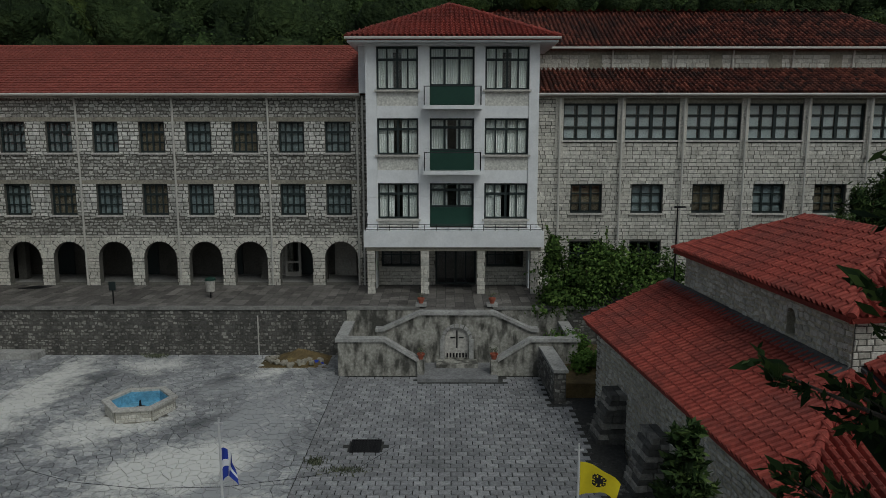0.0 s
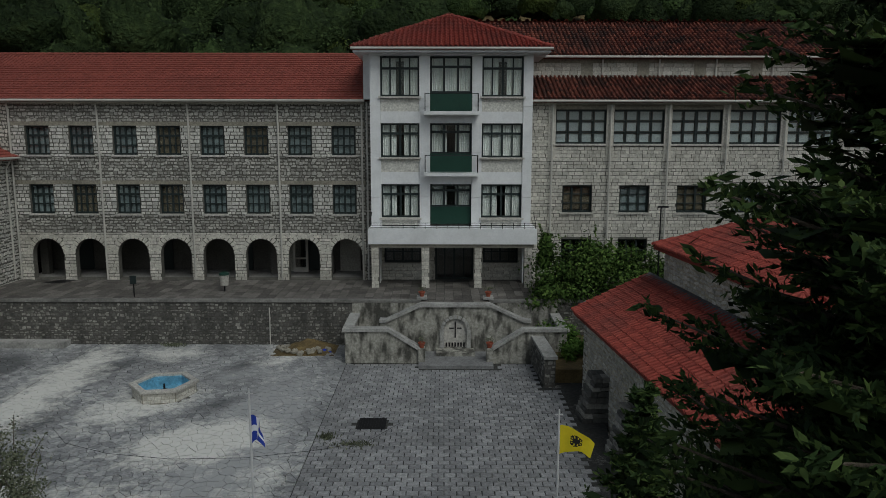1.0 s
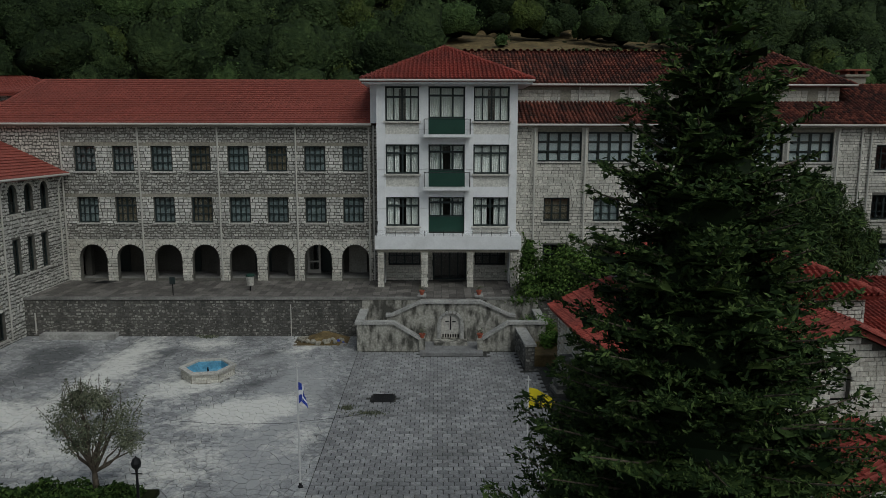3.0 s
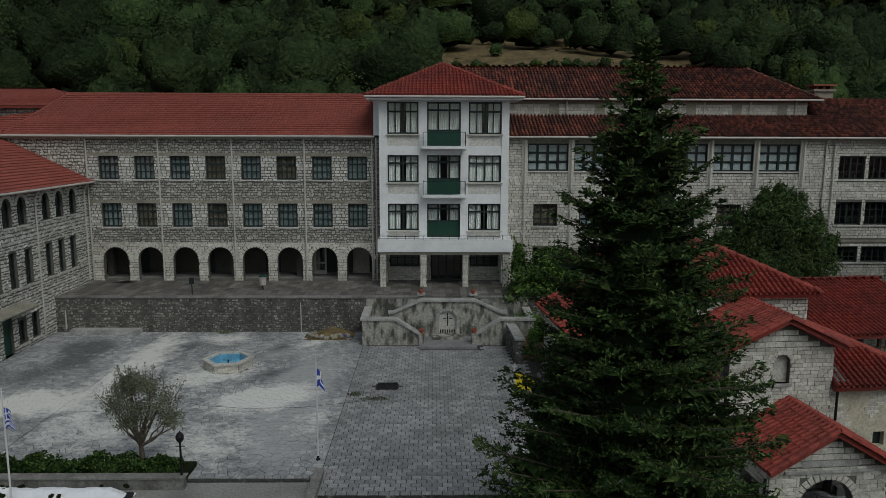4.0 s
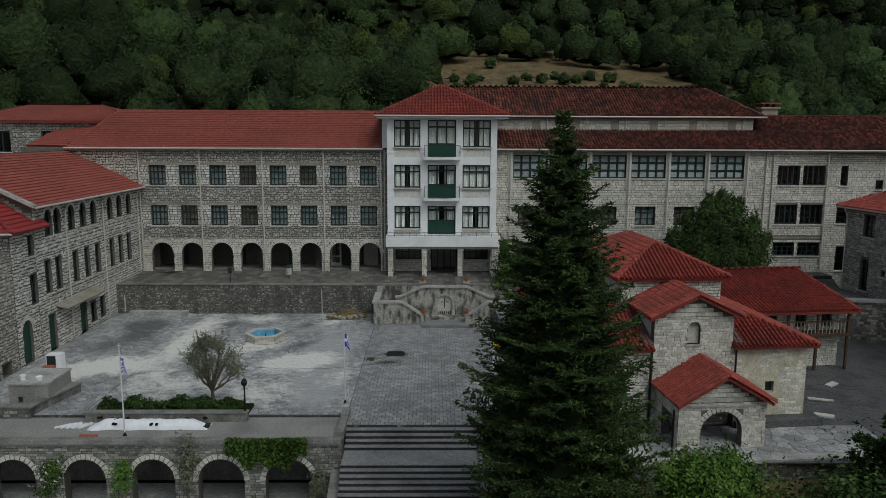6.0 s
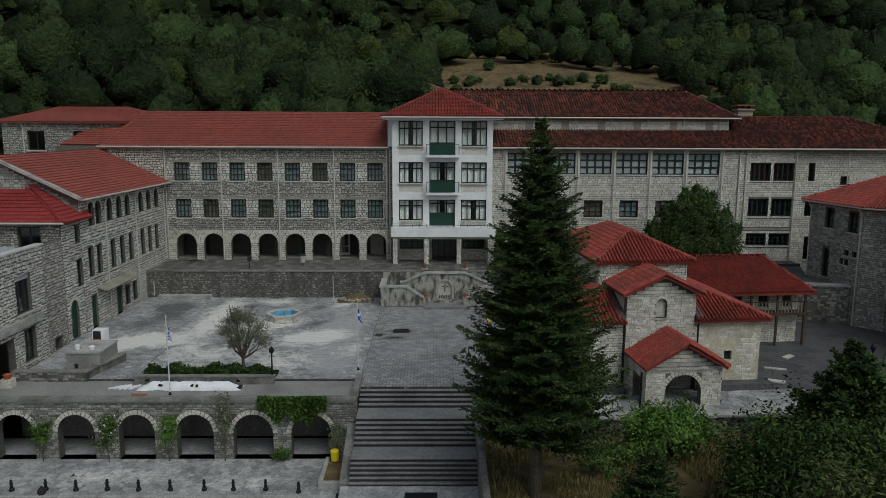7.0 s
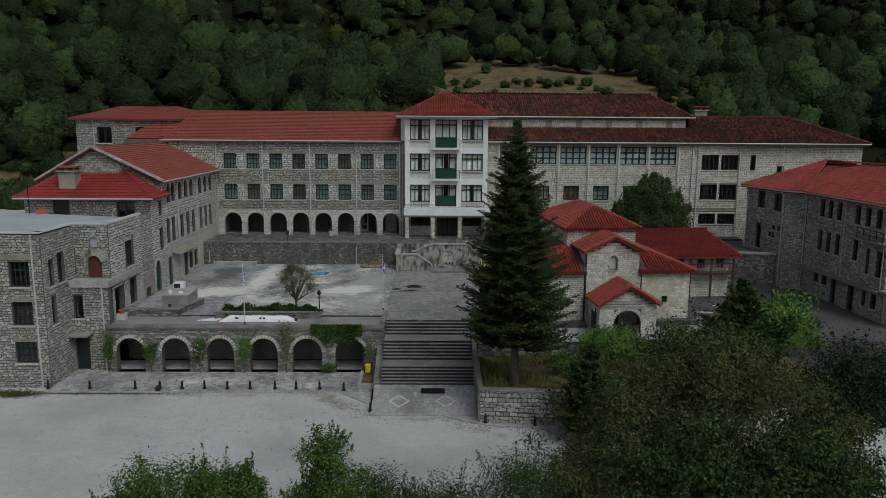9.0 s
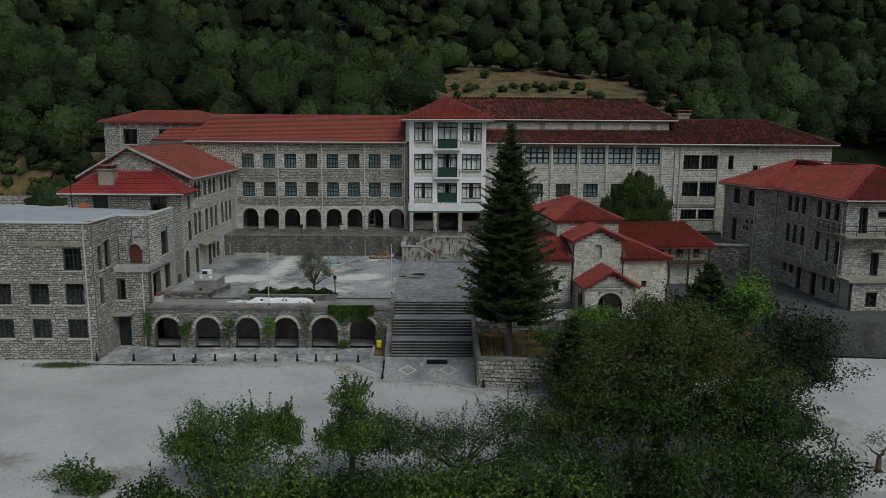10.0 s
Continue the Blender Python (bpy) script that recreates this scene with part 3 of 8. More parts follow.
def downpipe(parent, x, y, z1, z0, dx=0.0, dy=-0.12, r=0.055):
    g = G()
    g.tube((x + dx * 3, y + dy * 2.2, z1), (x, y + dy, z1 - 0.55), r)
    g.tube((x, y + dy, z1 - 0.5), (x, y + dy, z0), r)
    k = int((z1 - z0) / 2)
    for i in range(k):
        z = z0 + 1 + 2 * i
        g.box(x - 0.08, x + 0.08, y + dy - 0.02, y, z, z + 0.05)
    return part("downpipe", g, M_GUTTER, parent, m=rel(parent, Matrix.Identity(4)))


# ---------------------------------------------------------------- ground
def ground_height(x, y):
    """The one sheet of ground: low in front, the yards in the middle, the hill behind."""
    z = -3.6
    if y < -5.5:
        z = -3.6 - 0.25 * min(16, -5.5 - y)
    if y > 44:
        z = -1.6
    edge = 57 - 6 * math.exp(-((x + 55) / 22) ** 2) + 5 * math.exp(-((x - 60) / 20) ** 2)
    if y > edge - 6:
        k = y - edge + 6
        z = min(10.5, -1.6 + k * 2.1) + max(0, min(k, 30) - 6) * 0.36 + max(0, min(k, 57) - 30) * 0.23 + max(0, k - 57) * 0.5 + 1.0 * noise.noise((x * 0.05, y * 0.05, 0))
    return z


g = G()
xs = [-900, -400, -200] + [-130 + 4 * i for i in range(66)] + [200, 400, 900]
ys = [-900, -300, -120] + [-60 + 3 * i for i in range(88)] + [260, 330, 500]
g.v = [(x, y, ground_height(x, y) if abs(x) < 160 and -70 < y < 260 else (ground_height(0, 230) if y > 150 else (-8.1 if y < -20 else ground_height(130, y)))) for y in ys for x in xs]
nx = len(xs)
g.f = [(j * nx + i, j * nx + i + 1, (j + 1) * nx + i + 1, (j + 1) * nx + i) for j in range(len(ys) - 1) for i in range(nx - 1)]
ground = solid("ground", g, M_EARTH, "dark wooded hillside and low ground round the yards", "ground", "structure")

PL = -23.24   # face of the side wing
F = 43.26     # face of the main building
XS0, XS1 = -3.72, 2.3   # the broad steps

# upper yard with its two kinds of paving
yard = solid("yard_base", G().slab([(PL, 18.1), (XS0, 18.1), (XS0, 16.97), (XS1, 16.97), (5.2, 16.97), (7.6, 38.4), (PL, 38.4)], -0.35, -0.03), M_JOINT, "grey bedding under the paved courtyard", "courtyard", "structure")
# lower square
square = solid("lower_square", G().slab([(-70, -9.5), (-24, -9.5), (-12, -9.0), (2, -6.5), (18, -7.5), (45, -8.5), (45, 12), (20, 14.3), (-70, 14.3)], -5.6, -3.46), M_CONCRETE, "pale dusty concrete of the lower square", "square", "structure")
walkway = solid("walkway", G().slab([(-25.4, 11.5), (-6.2, 11.5), (-4.4, 9.6), (-4.4, 7.75), (0.3, 7.75), (1.5, 6.9), (2.9, 6.3), (10, 5.2), (10, 6.2), (2.6, 6.6), (2.4, 18), (-26, 18)], -3.7, -3.40), M_FLAG, "worn crazy-paved walkway before the arcade", "walkway", "structure")
kerb_g = G()
kp = [(-25.4, 11.5), (-6.2, 11.5), (-4.4, 9.6), (-4.4, 7.75), (0.3, 7.75), (1.5, 6.9), (2.9, 6.3), (10, 5.2)]
for (xa, ya), (xb, yb) in zip(kp[:-1], kp[1:]):
    n = max(1, int(math.hypot(xb - xa, yb - ya) / 0.9))
    for i in range(n):
        p, q = Vector((xa + (xb - xa) * i / n, ya + (yb - ya) * i / n)), Vector((xa + (xb - xa) * (i + 0.98) / n, ya + (yb - ya) * (i + 0.98) / n))
        s = (q - p).normalized()
        nrm = Vector((s.y, -s.x)) * 0.13
        kerb_g.slab([p + nrm, q + nrm, q, p], -3.6, -3.37)
solid("kerb", kerb_g, M_CAP, "low pale stone kerb edging the walkway", "kerb", "structure")
# church yard and garden
solid("church_yard", G().slab([(XS1 + 0.35, 14.1), (22, 15.6), (46, 12), (46, 44), (7.6, 44), (5.2, 17.1), (XS1 + 0.35, 17.1)], -3.6, -0.82), M_STEP, "dark worn paving of the church yard", "yard", "structure")
solid("garden_bed", G().slab([(XS1 + 0.3, 6.8), (9, 6.4), (16, 7.2), (24, 10), (24, 15.4), (XS1 + 0.35, 14.0)], -3.6, -1.75), M_DRY, "dry grassy soil of the terraced garden", "garden bed", "structure")

# forecourt before the main building
solid("forecourt", G().slab([(PL, 38.21), (-0.55, 38.21), (-0.55, 36.9), (2.8, 36.9), (2.8, 38.21), (8, 38.21), (8, 41.5), (27, 41.5), (32.2, 41.5), (32.2, 47), (PL, 47)], -0.5, 2.215), M_JOINT, "dark flagstone forecourt above the courtyard", "forecourt", "structure")

# ---------------------------------------------------------------- main building
main = thing("main_building", "long stone school building with red roofs and a white centre", "building", (1, F, 2.2))
m0 = W(0, F)


def face(parent, wm, u0, u1, v0, v1, holes, hs_ls, stone, mortar, seed, thick=0.4, bands=(), name="wall", proud=(0.01, 0.035), jitter=0.02, zones=()):
    wl = part(name, wall_body(u0, u1, v0, v1, thick, holes), mortar, parent, m=rel(parent, wm))
    hh = list(holes) + [(u0 - 1, u1 + 1, a, b) for a, b in bands]
    rough_ = len(hs_ls) > 2
    zs = list(zones)
    v = v0
    for a, b in zs + [(v1, v1)]:
        if a - v > 0.05:
            st = part("stonework", stones(u0, u1, v, a, hh, hs_ls[0], hs_ls[1], seed, proud=proud, jitter=jitter, rough=rough_), stone, wl)
            st["kind"] = "stuff"
        if b - a > 0.05:
            st = part("stonework", stones(u0, u1, a, b, hh, BLK[0], BLK[1], seed + 500, proud=proud, jitter=0.03, gap=0.03), M_FIELD, wl)
            st["kind"] = "stuff"
        v = b
    for a, b in bands:
        g = wall_body(u0, u1, a + 0.002, b - 0.002, 0.06, [h for h in holes if h[2] < b and h[3] > a])
        part("concrete_band", g, M_BAND, wl, m=Matrix.Translation((0, -0.025, 0)))
    return wl


# left range: three storeys over an arcade
LW = [(-22.33 + 2.395 * i, -22.33 + 2.395 * i + 1.3) for i in range(8)]
AR = [(-22.44 + 2.389 * i, -22.44 + 2.389 * i + 1.73) for i in range(8)]
h_left = [(a, b, 9.2, 10.78) for a, b in LW] + [(a, b, 5.96, 7.58) for a, b in LW] + [(a, b, 2.3, 4.56, True) for a, b in AR]
face(main, m0, PL, -3.75, 4.9, 12.1, [h for h in h_left if h[2] > 5], RUB, M_RUBBLE, M_MORTAR, 11, zones=[(5.9, 7.6), (9.1, 10.8)], bands=[(10.78, 11.0), (7.58, 7.8)])
face(main, m0, PL, -3.75, 2.2, 4.9, [h for h in h_left if h[2] < 5], ((0.17, 0.2), (0.3, 0.5)), M_ASHLAR, M_MORTAR, 12, name="arcade_wall")
face(main, m0, -3.749, -3.33, 2.2, 12.1, [], RUB, M_RUBBLE, M_MORTAR, 16, name="corner_wall")
part("cladding_return", G().box(-3.76, -3.33, F - 0.3, F + 0.5, 12.2, 14.58), M_WHITE, main, m=rel(main, Matrix.Identity(4)))
downpipe_c = G().tube((-3.62, F - 0.1, 12.05), (-3.62, F - 0.1, 2.25), 0.05)
part("downpipe", downpipe_c, M_GUTTER, main, m=rel(main, Matrix.Identity(4)))
face(main, m0, -28.5, PL, 8.5, 12.1, [], RUB, M_ASHLAR, M_MORTAR, 13)
for i, (a, b) in enumerate(LW):
    for j, (c, d) in enumerate(((9.2, 10.78), (5.96, 7.58))):
        window(main, m0, a, b, c, d, cols=4, rows=3, transom=0.66, depth=0.16, blind=0.95 if (i * 5 + j * 3) % 7 in (1, 4) else 0, curtain=(i + 2 * j) % 5 == 0, drape=(i * 5 + j * 3) % 7 not in (1, 4))
for a, b in AR:
    voussoirs(main, m0, (a + b) / 2, 4.56 - 0.865, 0.865, 0.3, 13, M_ASHLAR)
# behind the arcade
part("arcade_back", G().box(-23.2, -3.8, 46.3, 46.6, 2.2, 5.2), M_INSIDE, main, "plastered arcade back wall, toned down for interior shade", m=rel(main, Matrix.Identity(4)))
part("arcade_floor", G().box(-23.2, -3.8, F + 0.41, 46.29, 2.216, 2.236), M_SCREED, main, "pale screed arcade floor", m=rel(main, Matrix.Identity(4)))
dw = part("door", G().box(-8.35, -8.22, 45.6, 45.72, 2.24, 4.3).box(-7.6, -7.47, 45.6, 45.72, 2.24, 4.3).box(-8.22, -7.6, 45.6, 45.72, 4.17, 4.3).box(-8.22, -7.6, 45.6, 45.72, 3.0, 3.1).box(-8.22, -7.6, 45.62, 45.7, 2.24, 2.5), M_GUTTER, main, "pale framed glazed arcade door", m=rel(main, Matrix.Identity(4)))
part("pane", G().box(-8.21, -7.61, 45.65, 45.66, 2.51, 4.16), M_GLASS, dw)
for x in (-9.2, -5.6):
    part("inner_wall", G().box(x, x + 1.2, 45.9, 46.2, 2.24, 5.0), M_PANEL, main, "pale plastered inner wall", m=rel(main, Matrix.Identity(4)))
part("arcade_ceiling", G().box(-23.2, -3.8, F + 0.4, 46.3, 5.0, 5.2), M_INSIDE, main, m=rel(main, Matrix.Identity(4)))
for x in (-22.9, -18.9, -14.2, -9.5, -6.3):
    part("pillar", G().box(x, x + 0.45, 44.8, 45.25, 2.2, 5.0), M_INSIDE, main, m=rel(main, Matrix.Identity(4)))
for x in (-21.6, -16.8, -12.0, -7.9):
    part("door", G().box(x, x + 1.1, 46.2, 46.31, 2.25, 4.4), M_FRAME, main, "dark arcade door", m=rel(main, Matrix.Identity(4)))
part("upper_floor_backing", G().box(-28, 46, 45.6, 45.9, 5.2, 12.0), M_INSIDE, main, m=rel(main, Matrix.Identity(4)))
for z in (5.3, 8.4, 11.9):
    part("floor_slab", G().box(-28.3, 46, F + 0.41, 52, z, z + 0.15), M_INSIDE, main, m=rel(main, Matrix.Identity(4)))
# roof of the left range
EV = 12.15
roof_slope(main, [(-28.6, F - 0.4, EV), (-3.75, F - 0.4, EV), (-3.75, 49.0, 15.12), (-26.8, 49.0, 15.12)], M_TILE_NEW, 0.25, 0.34, 21)
roof_slope(main, [(-28.6, 54.6, EV), (-28.6, F - 0.4, EV), (-26.8, 49.0, 15.12)], M_TILE_NEW, 0.25, 0.34, 22)
roof_slope(main, [(-3.75, 54.6, EV), (-28.6, 54.6, EV), (-26.8, 49.0, 15.12), (-3.75, 49.0, 15.12)], M_TILE_NEW, 0.5, 0.7, 23)
ridge_caps(main, [((-28.4, F - 0.4, EV), (-26.8, 49, 15.12)), ((-26.8, 49, 15.12), (-3.75, 49, 15.12))], M_TILE_NEW)
gutter(main, (-28.7, F - 0.47, EV - 0.03), (-3.7, F - 0.47, EV - 0.03))
part("eave_board", G().box(-28.6, -3.75, F - 0.38, F, EV - 0.2, EV - 0.06), M_BAND, main, m=rel(main, Matrix.Identity(4)))
for x in (-23.1, -18.28, -13.34, -8.47, -3.9):
    downpipe(main, x, F, EV - 0.05, 2.25)
part("back_wall", G().box(-28.5, 46, 54.0, 54.4, 0, 12.1), M_MORTAR, main, m=rel(main, Matrix.Identity(4)))
part("end_wall", G().box(-28.5, -28.1, F, 54.0, 0, 12.1), M_MORTAR, main, m=rel(main, Matrix.Identity(4)))

# right range
BW = [(6.65 + 3.165 * i, 6.65 + 3.165 * i + 2.8) for i in range(6)]
MW = [(7.14 + 3.165 * i, 7.14 + 3.165 * i + 1.63) for i in range(6)]
h_r = [(a, b, 9.85, 11.68) for a, b in BW] + [(a, b, 6.07, 7.58) for a, b in MW] + [(a, b, 3.28, 4.58) for a, b in MW]
DW = [(28.03, 29.81), (30.09, 31.88)]
h_d = [(a, b, c, d) for a, b in DW for c, d in ((9.33, 10.9), (6.18, 7.77), (3.57, 4.66))] + [(33.3, 33.85, 9.3, 10.9), (36.2, 36.9, 9.0, 9.7), (33.2, 34.1, 6.2, 7.7), (33.4, 34.3, 2.3, 4.3)]
face(main, m0, 5.3, 27.0, 0.5, 12.1, h_r, ASH, M_ASHLAR, M_MORTAR, 14, proud=(0.006, 0.02))
face(main, m0, 27.0, 32.05, 0.5, 12.1, [h for h in h_d if h[0] < 32], ASH, M_ASHLAR, M_MORTAR, 15, proud=(0.006, 0.02), bands=[(5.0, 5.15)])
face(main, W(0, F + 0.25), 32.05, 45.2, 0.5, 12.1, [h for h in h_d if h[0] > 32], ASH, M_ASHLAR, M_MORTAR, 16, proud=(0.006, 0.02))
part("end_wall", G().box(44.8, 45.2, F + 0.66, 54.0, 0, 12.1), M_MORTAR, main, m=rel(main, Matrix.Identity(4)))
for a, b in BW:
    window(main, m0, a, b, 9.85, 11.68, cols=4, rows=3, transom=0.0, depth=0.14, curtain=False)
    part("lintel", G().box(a - 0.1, b + 0.1, -0.03, 0.05, 11.7, 12.0), M_BAND, main, m=rel(main, m0))
    for i in range(4):
        w_ = (b - a) / 4
        for j in range(3):
            part("frosted_pane", G().box(a + w_ * i + 0.1, a + w_ * (i + 1) - 0.1, 0.23, 0.245, 9.85 + 0.61 * j + 0.08, 9.85 + 0.61 * (j + 1) - 0.08), M_FROST, main, "dim frosted pane", m=rel(main, m0))
    part("mullion", G().box((a + b) / 2 - 0.08, (a + b) / 2 + 0.08, 0.12, 0.15, 9.95, 11.58), M_FRAME, main, m=rel(main, m0))
for a, b in MW:
    window(main, m0, a, b, 6.07, 7.58, cols=3, rows=3, depth=0.2, blind=0.9 if int(a) % 2 else 0, drape=not int(a) % 2)
    window(main, m0, a, b, 3.28, 4.58, cols=3, rows=2, depth=0.2)
for a, b, c, d in h_d:
    wide = b - a > 1.2
    window(main, m0 if a < 32 else W(0, F + 0.25), a, b, c, d, cols=4 if wide else 1, rows=3, depth=0.2)
for i in range(7):
    x = 6.65 + 3.165 * i - 0.18
    part("pilaster", G().box(x - 0.2, x + 0.2, -0.07, 0.02, 8.9, 12.05), M_ASHLAR, main, m=rel(main, m0))
    downpipe(main, x, F - 0.08, 12.1, 2.0)
for x in (27.0, 27.6, 32.0, 36.6, 41.2):
    downpipe(main, x, F, 12.1, 1.0)
# lower roof, clerestory, upper roof
UY, UE = 46.6, 14.8
roof_slope(main, [(5.2, F - 0.45, EV), (27.6, F - 0.45, EV), (27.6, UY, 13.65), (5.2, UY, 13.65)], M_TILE_OLD, 0.25, 0.36, 24)
m_up = W(0, UY)
wl = face(main, m_up, 4.6, 27.2, 13.3, UE, [], ((0.2, 0.25), (0.35, 0.6)), M_ASHLAR, M_BAND, 17, name="clerestory_wall", bands=[(14.45, UE)])
for i in range(6):
    x = 8.9 + 3.3 * i
    part("pilaster", G().box(x - 0.35, x + 0.35, -0.04, 0.02, 13.6, 14.45), M_BAND, main, m=rel(main, m_up))
    downpipe(main, x + 0.9, UY, UE, 13.75)
RY, RZ = 51.2, 17.3
roof_slope(main, [(2.0, UY - 0.45, UE), (28.0, UY - 0.45, UE), (24.6, RY, RZ), (0.9, RY, RZ)], M_TILE_OLD, 0.25, 0.36, 25)
roof_slope(main, [(28.0, UY - 0.45, UE), (28.0, 55.9, UE), (24.6, RY, RZ)], M_TILE_OLD, 0.25, 0.36, 26)
roof_slope(main, [(28.0, 55.9, UE), (0.0, 55.9, UE), (0.9, RY, RZ), (24.6, RY, RZ)], M_TILE_OLD, 0.5, 0.7, 27)
ridge_caps(main, [((28.0, UY - 0.45, UE), (24.6, RY, RZ)), ((0.9, RY, RZ), (24.6, RY, RZ))], M_TILE_OLD)
gutter(main, (5.2, F - 0.52, EV - 0.03), (45.6, F - 0.52, EV - 0.03))
gutter(main, (5.0, UY - 0.52, UE - 0.03), (28.1, UY - 0.52, UE - 0.03))
part("clerestory_end", G().box(26.9, 27.2, UY + 0.41, 55.5, 12, UE), M_BAND, main, m=rel(main, Matrix.Identity(4)))
part("clerestory_start", G().box(4.6, 4.9, UY + 0.41, 55.5, 12, UE), M_BAND, main, m=rel(main, Matrix.Identity(4)))
part("eave_board", G().box(5.3, 45.5, F - 0.4, F - 0.01, EV - 0.2, EV - 0.06), M_BAND, main, m=rel(main, Matrix.Identity(4)))
# roof of the far right end
roof_slope(main, [(27.6, F - 0.45, EV), (45.7, F - 0.45, EV), (39.5, 49.0, 14.9), (27.6, 49.0, 14.9)], M_TILE_OLD, 0.25, 0.36, 28)
roof_slope(main, [(45.7, F - 0.45, EV), (45.7, 54.6, EV), (39.5, 49.0, 14.9)], M_TILE_OLD, 0.25, 0.36, 29)
roof_slope(main, [(45.7, 54.6, EV), (27.6, 54.6, EV), (27.6, 49.0, 14.9), (39.5, 49.0, 14.9)], M_TILE_OLD, 0.5, 0.7, 30)
ridge_caps(main, [((45.7, F - 0.45, EV), (39.5, 49.0, 14.9)), ((27.6, 49, 14.9), (39.5, 49, 14.9))], M_TILE_OLD)
ch = part("chimney", G().box(29.2, 30.6, 49.6, 50.6, 13.5, 15.6).box(29.05, 30.75, 49.45, 50.75, 15.6, 15.75), M_BAND, main, m=rel(main, Matrix.Identity(4)))
part("chimney_cap", G().box(29.25, 29.45, 49.6, 50.6, 15.75, 16.0).box(30.35, 30.55, 49.6, 50.6, 15.75, 16.0).box(29.8, 30.0, 49.6, 50.6, 15.75, 16.0).box(29.0, 30.8, 49.4, 50.8, 16.0, 16.12), M_TILE_OLD, ch)

# white centre block
CY = 42.0
mc = W(0, CY)
COLS = [(-3.32, -2.78), (-0.72, -0.16), (2.06, 2.58), (4.76, 5.25)]
BAYS = [(-2.78, -0.72), (-0.16, 2.06), (2.58, 4.76)]
FL = [(12.31, 14.38, 11.53), (9.13, 10.92, 8.35), (5.9, 7.7, 5.5)]
part("cladding", G().box(-3.32, -2.9, 0.4, 4.8, 2.2, 14.6).box(4.9, 5.25, 0.4, 4.8, 2.2, 14.6).box(-3.32, 5.25, 0.0, 4.8, 14.4, 14.6), M_WHITE, main, m=rel(main, mc))
for a, b in COLS:
    for z0, z1 in ((4.6, 7.0), (7.0, 9.4), (9.4, 11.8), (11.8, 14.4)):
        part("cladding_panel", G().box(a, b, 0.0, 0.4, z0 + 0.006, z1 - 0.006), M_WHITE, main, m=rel(main, mc))
for z0, z1 in ((7.7, 8.35), (10.92, 11.53)):
    for a, b in BAYS:
        part("cladding_panel", G().box(a + 0.005, b - 0.005, 0.06, 0.4, z0, z1), M_WHITE, main, m=rel(main, mc))
for k, (a, b) in enumerate(BAYS):
    for j, (z0, z1, zf) in enumerate(FL):
        if k == 1:
            zb = zf + 0.02
            ob = window(main, mc, a, b, zb + 0.95, z1, cols=3, rows=1, transom=0.72, depth=0.3, sill=False, curtain=True)
            part("green_panel", G().box(a, b, 0.27, 0.33, zb, zb + 0.95), M_GREEN, main, "dark green balustrade panel", m=rel(main, mc))
            if j < 2:
                part("balcony_slab", G().box(a - 0.3, b + 0.35, -0.75, 0.06, zf - 0.18, zf), M_WHITE, main, m=rel(main, mc))
                gr = G()
                for (xa, ya), (xb, yb) in (((a - 0.25, 0.0), (a - 0.25, -0.7)), ((b + 0.3, 0.0), (b + 0.3, -0.7))):
                    for zz in (0.45, 0.9):
                        gr.tube((xa, ya, zf + zz), (xb, yb, zf + zz), 0.02, n=5)
                    for i in range(5):
                        gr.tube((xa, ya + (yb - ya) * i / 4, zf), (xa, ya + (yb - ya) * i / 4, zf + 0.9), 0.014, n=5)
                for zz in (0.9,):
                    gr.tube((a - 0.25, -0.7, zf + zz), (b + 0.3, -0.7, zf + zz), 0.02, n=5)
                part("railing", gr, M_METAL, main, "thin dark iron balcony railing", m=rel(main, mc))
                part("railing_panel", G().box(a + 0.02, b - 0.02, -0.72, -0.69, zf + 0.05, zf + 0.88), M_GREEN, main, "dark green balcony panel", m=rel(main, mc))
        else:
            window(main, mc, a, b, z0, z1, cols=4 if k == 0 else 4, rows=1, transom=0.7, depth=0.22, curtain=True)
            part("spandrel", G().box(a + 0.005, b - 0.005, 0.08, 0.4, zf, z0 - 0.11), M_SPANDREL, main, "pale stone spandrel panel", m=rel(main, mc))
# deep slab over the porch
part("porch_slab", G().box(-3.4, 5.48, -1.12, 1.5, 4.62, 5.42), M_WHITE, main, "white porch roof slab", m=rel(main, mc))
part("slab_underside", G().box(-3.3, 5.35, -1.0, 1.2, 4.42, 4.62), M_BAND, main, m=rel(main, mc))
gr = G()
for zz in (5.5, 5.62, 5.74):
    gr.tube((-3.3, -1.05, zz), (5.4, -1.05, zz), 0.014, n=5)
for i in range(16):
    x = -3.3 + 8.7 * i / 15
    gr.tube((x, -1.05, 5.42), (x, -1.05, 5.76), 0.016, n=5)
for x in (-3.3, 5.4):
    gr.tube((x, -1.05, 5.7), (x, 0, 6.2), 0.02, n=5)
part("railing", gr, M_METAL, main, "low iron railing along the slab", m=rel(main, mc))
for a, b in ((-3.26, -2.86), (-0.6, -0.18), (2.2, 2.6), (4.85, 5.25)):
    pl = part("porch_pillar", G().box(a, b, -0.95, -0.55, 2.22, 4.42), M_MORTAR, main, m=rel(main, mc))
    s = part("stonework", stones(a, b, 2.24, 4.42, [], (0.19, 0.21), (0.2, 0.42), int(a * 10), jitter=0.004), M_ASHLAR, pl, m=Matrix.Translation((0, -0.95, 0)))
    s["kind"] = "stuff"
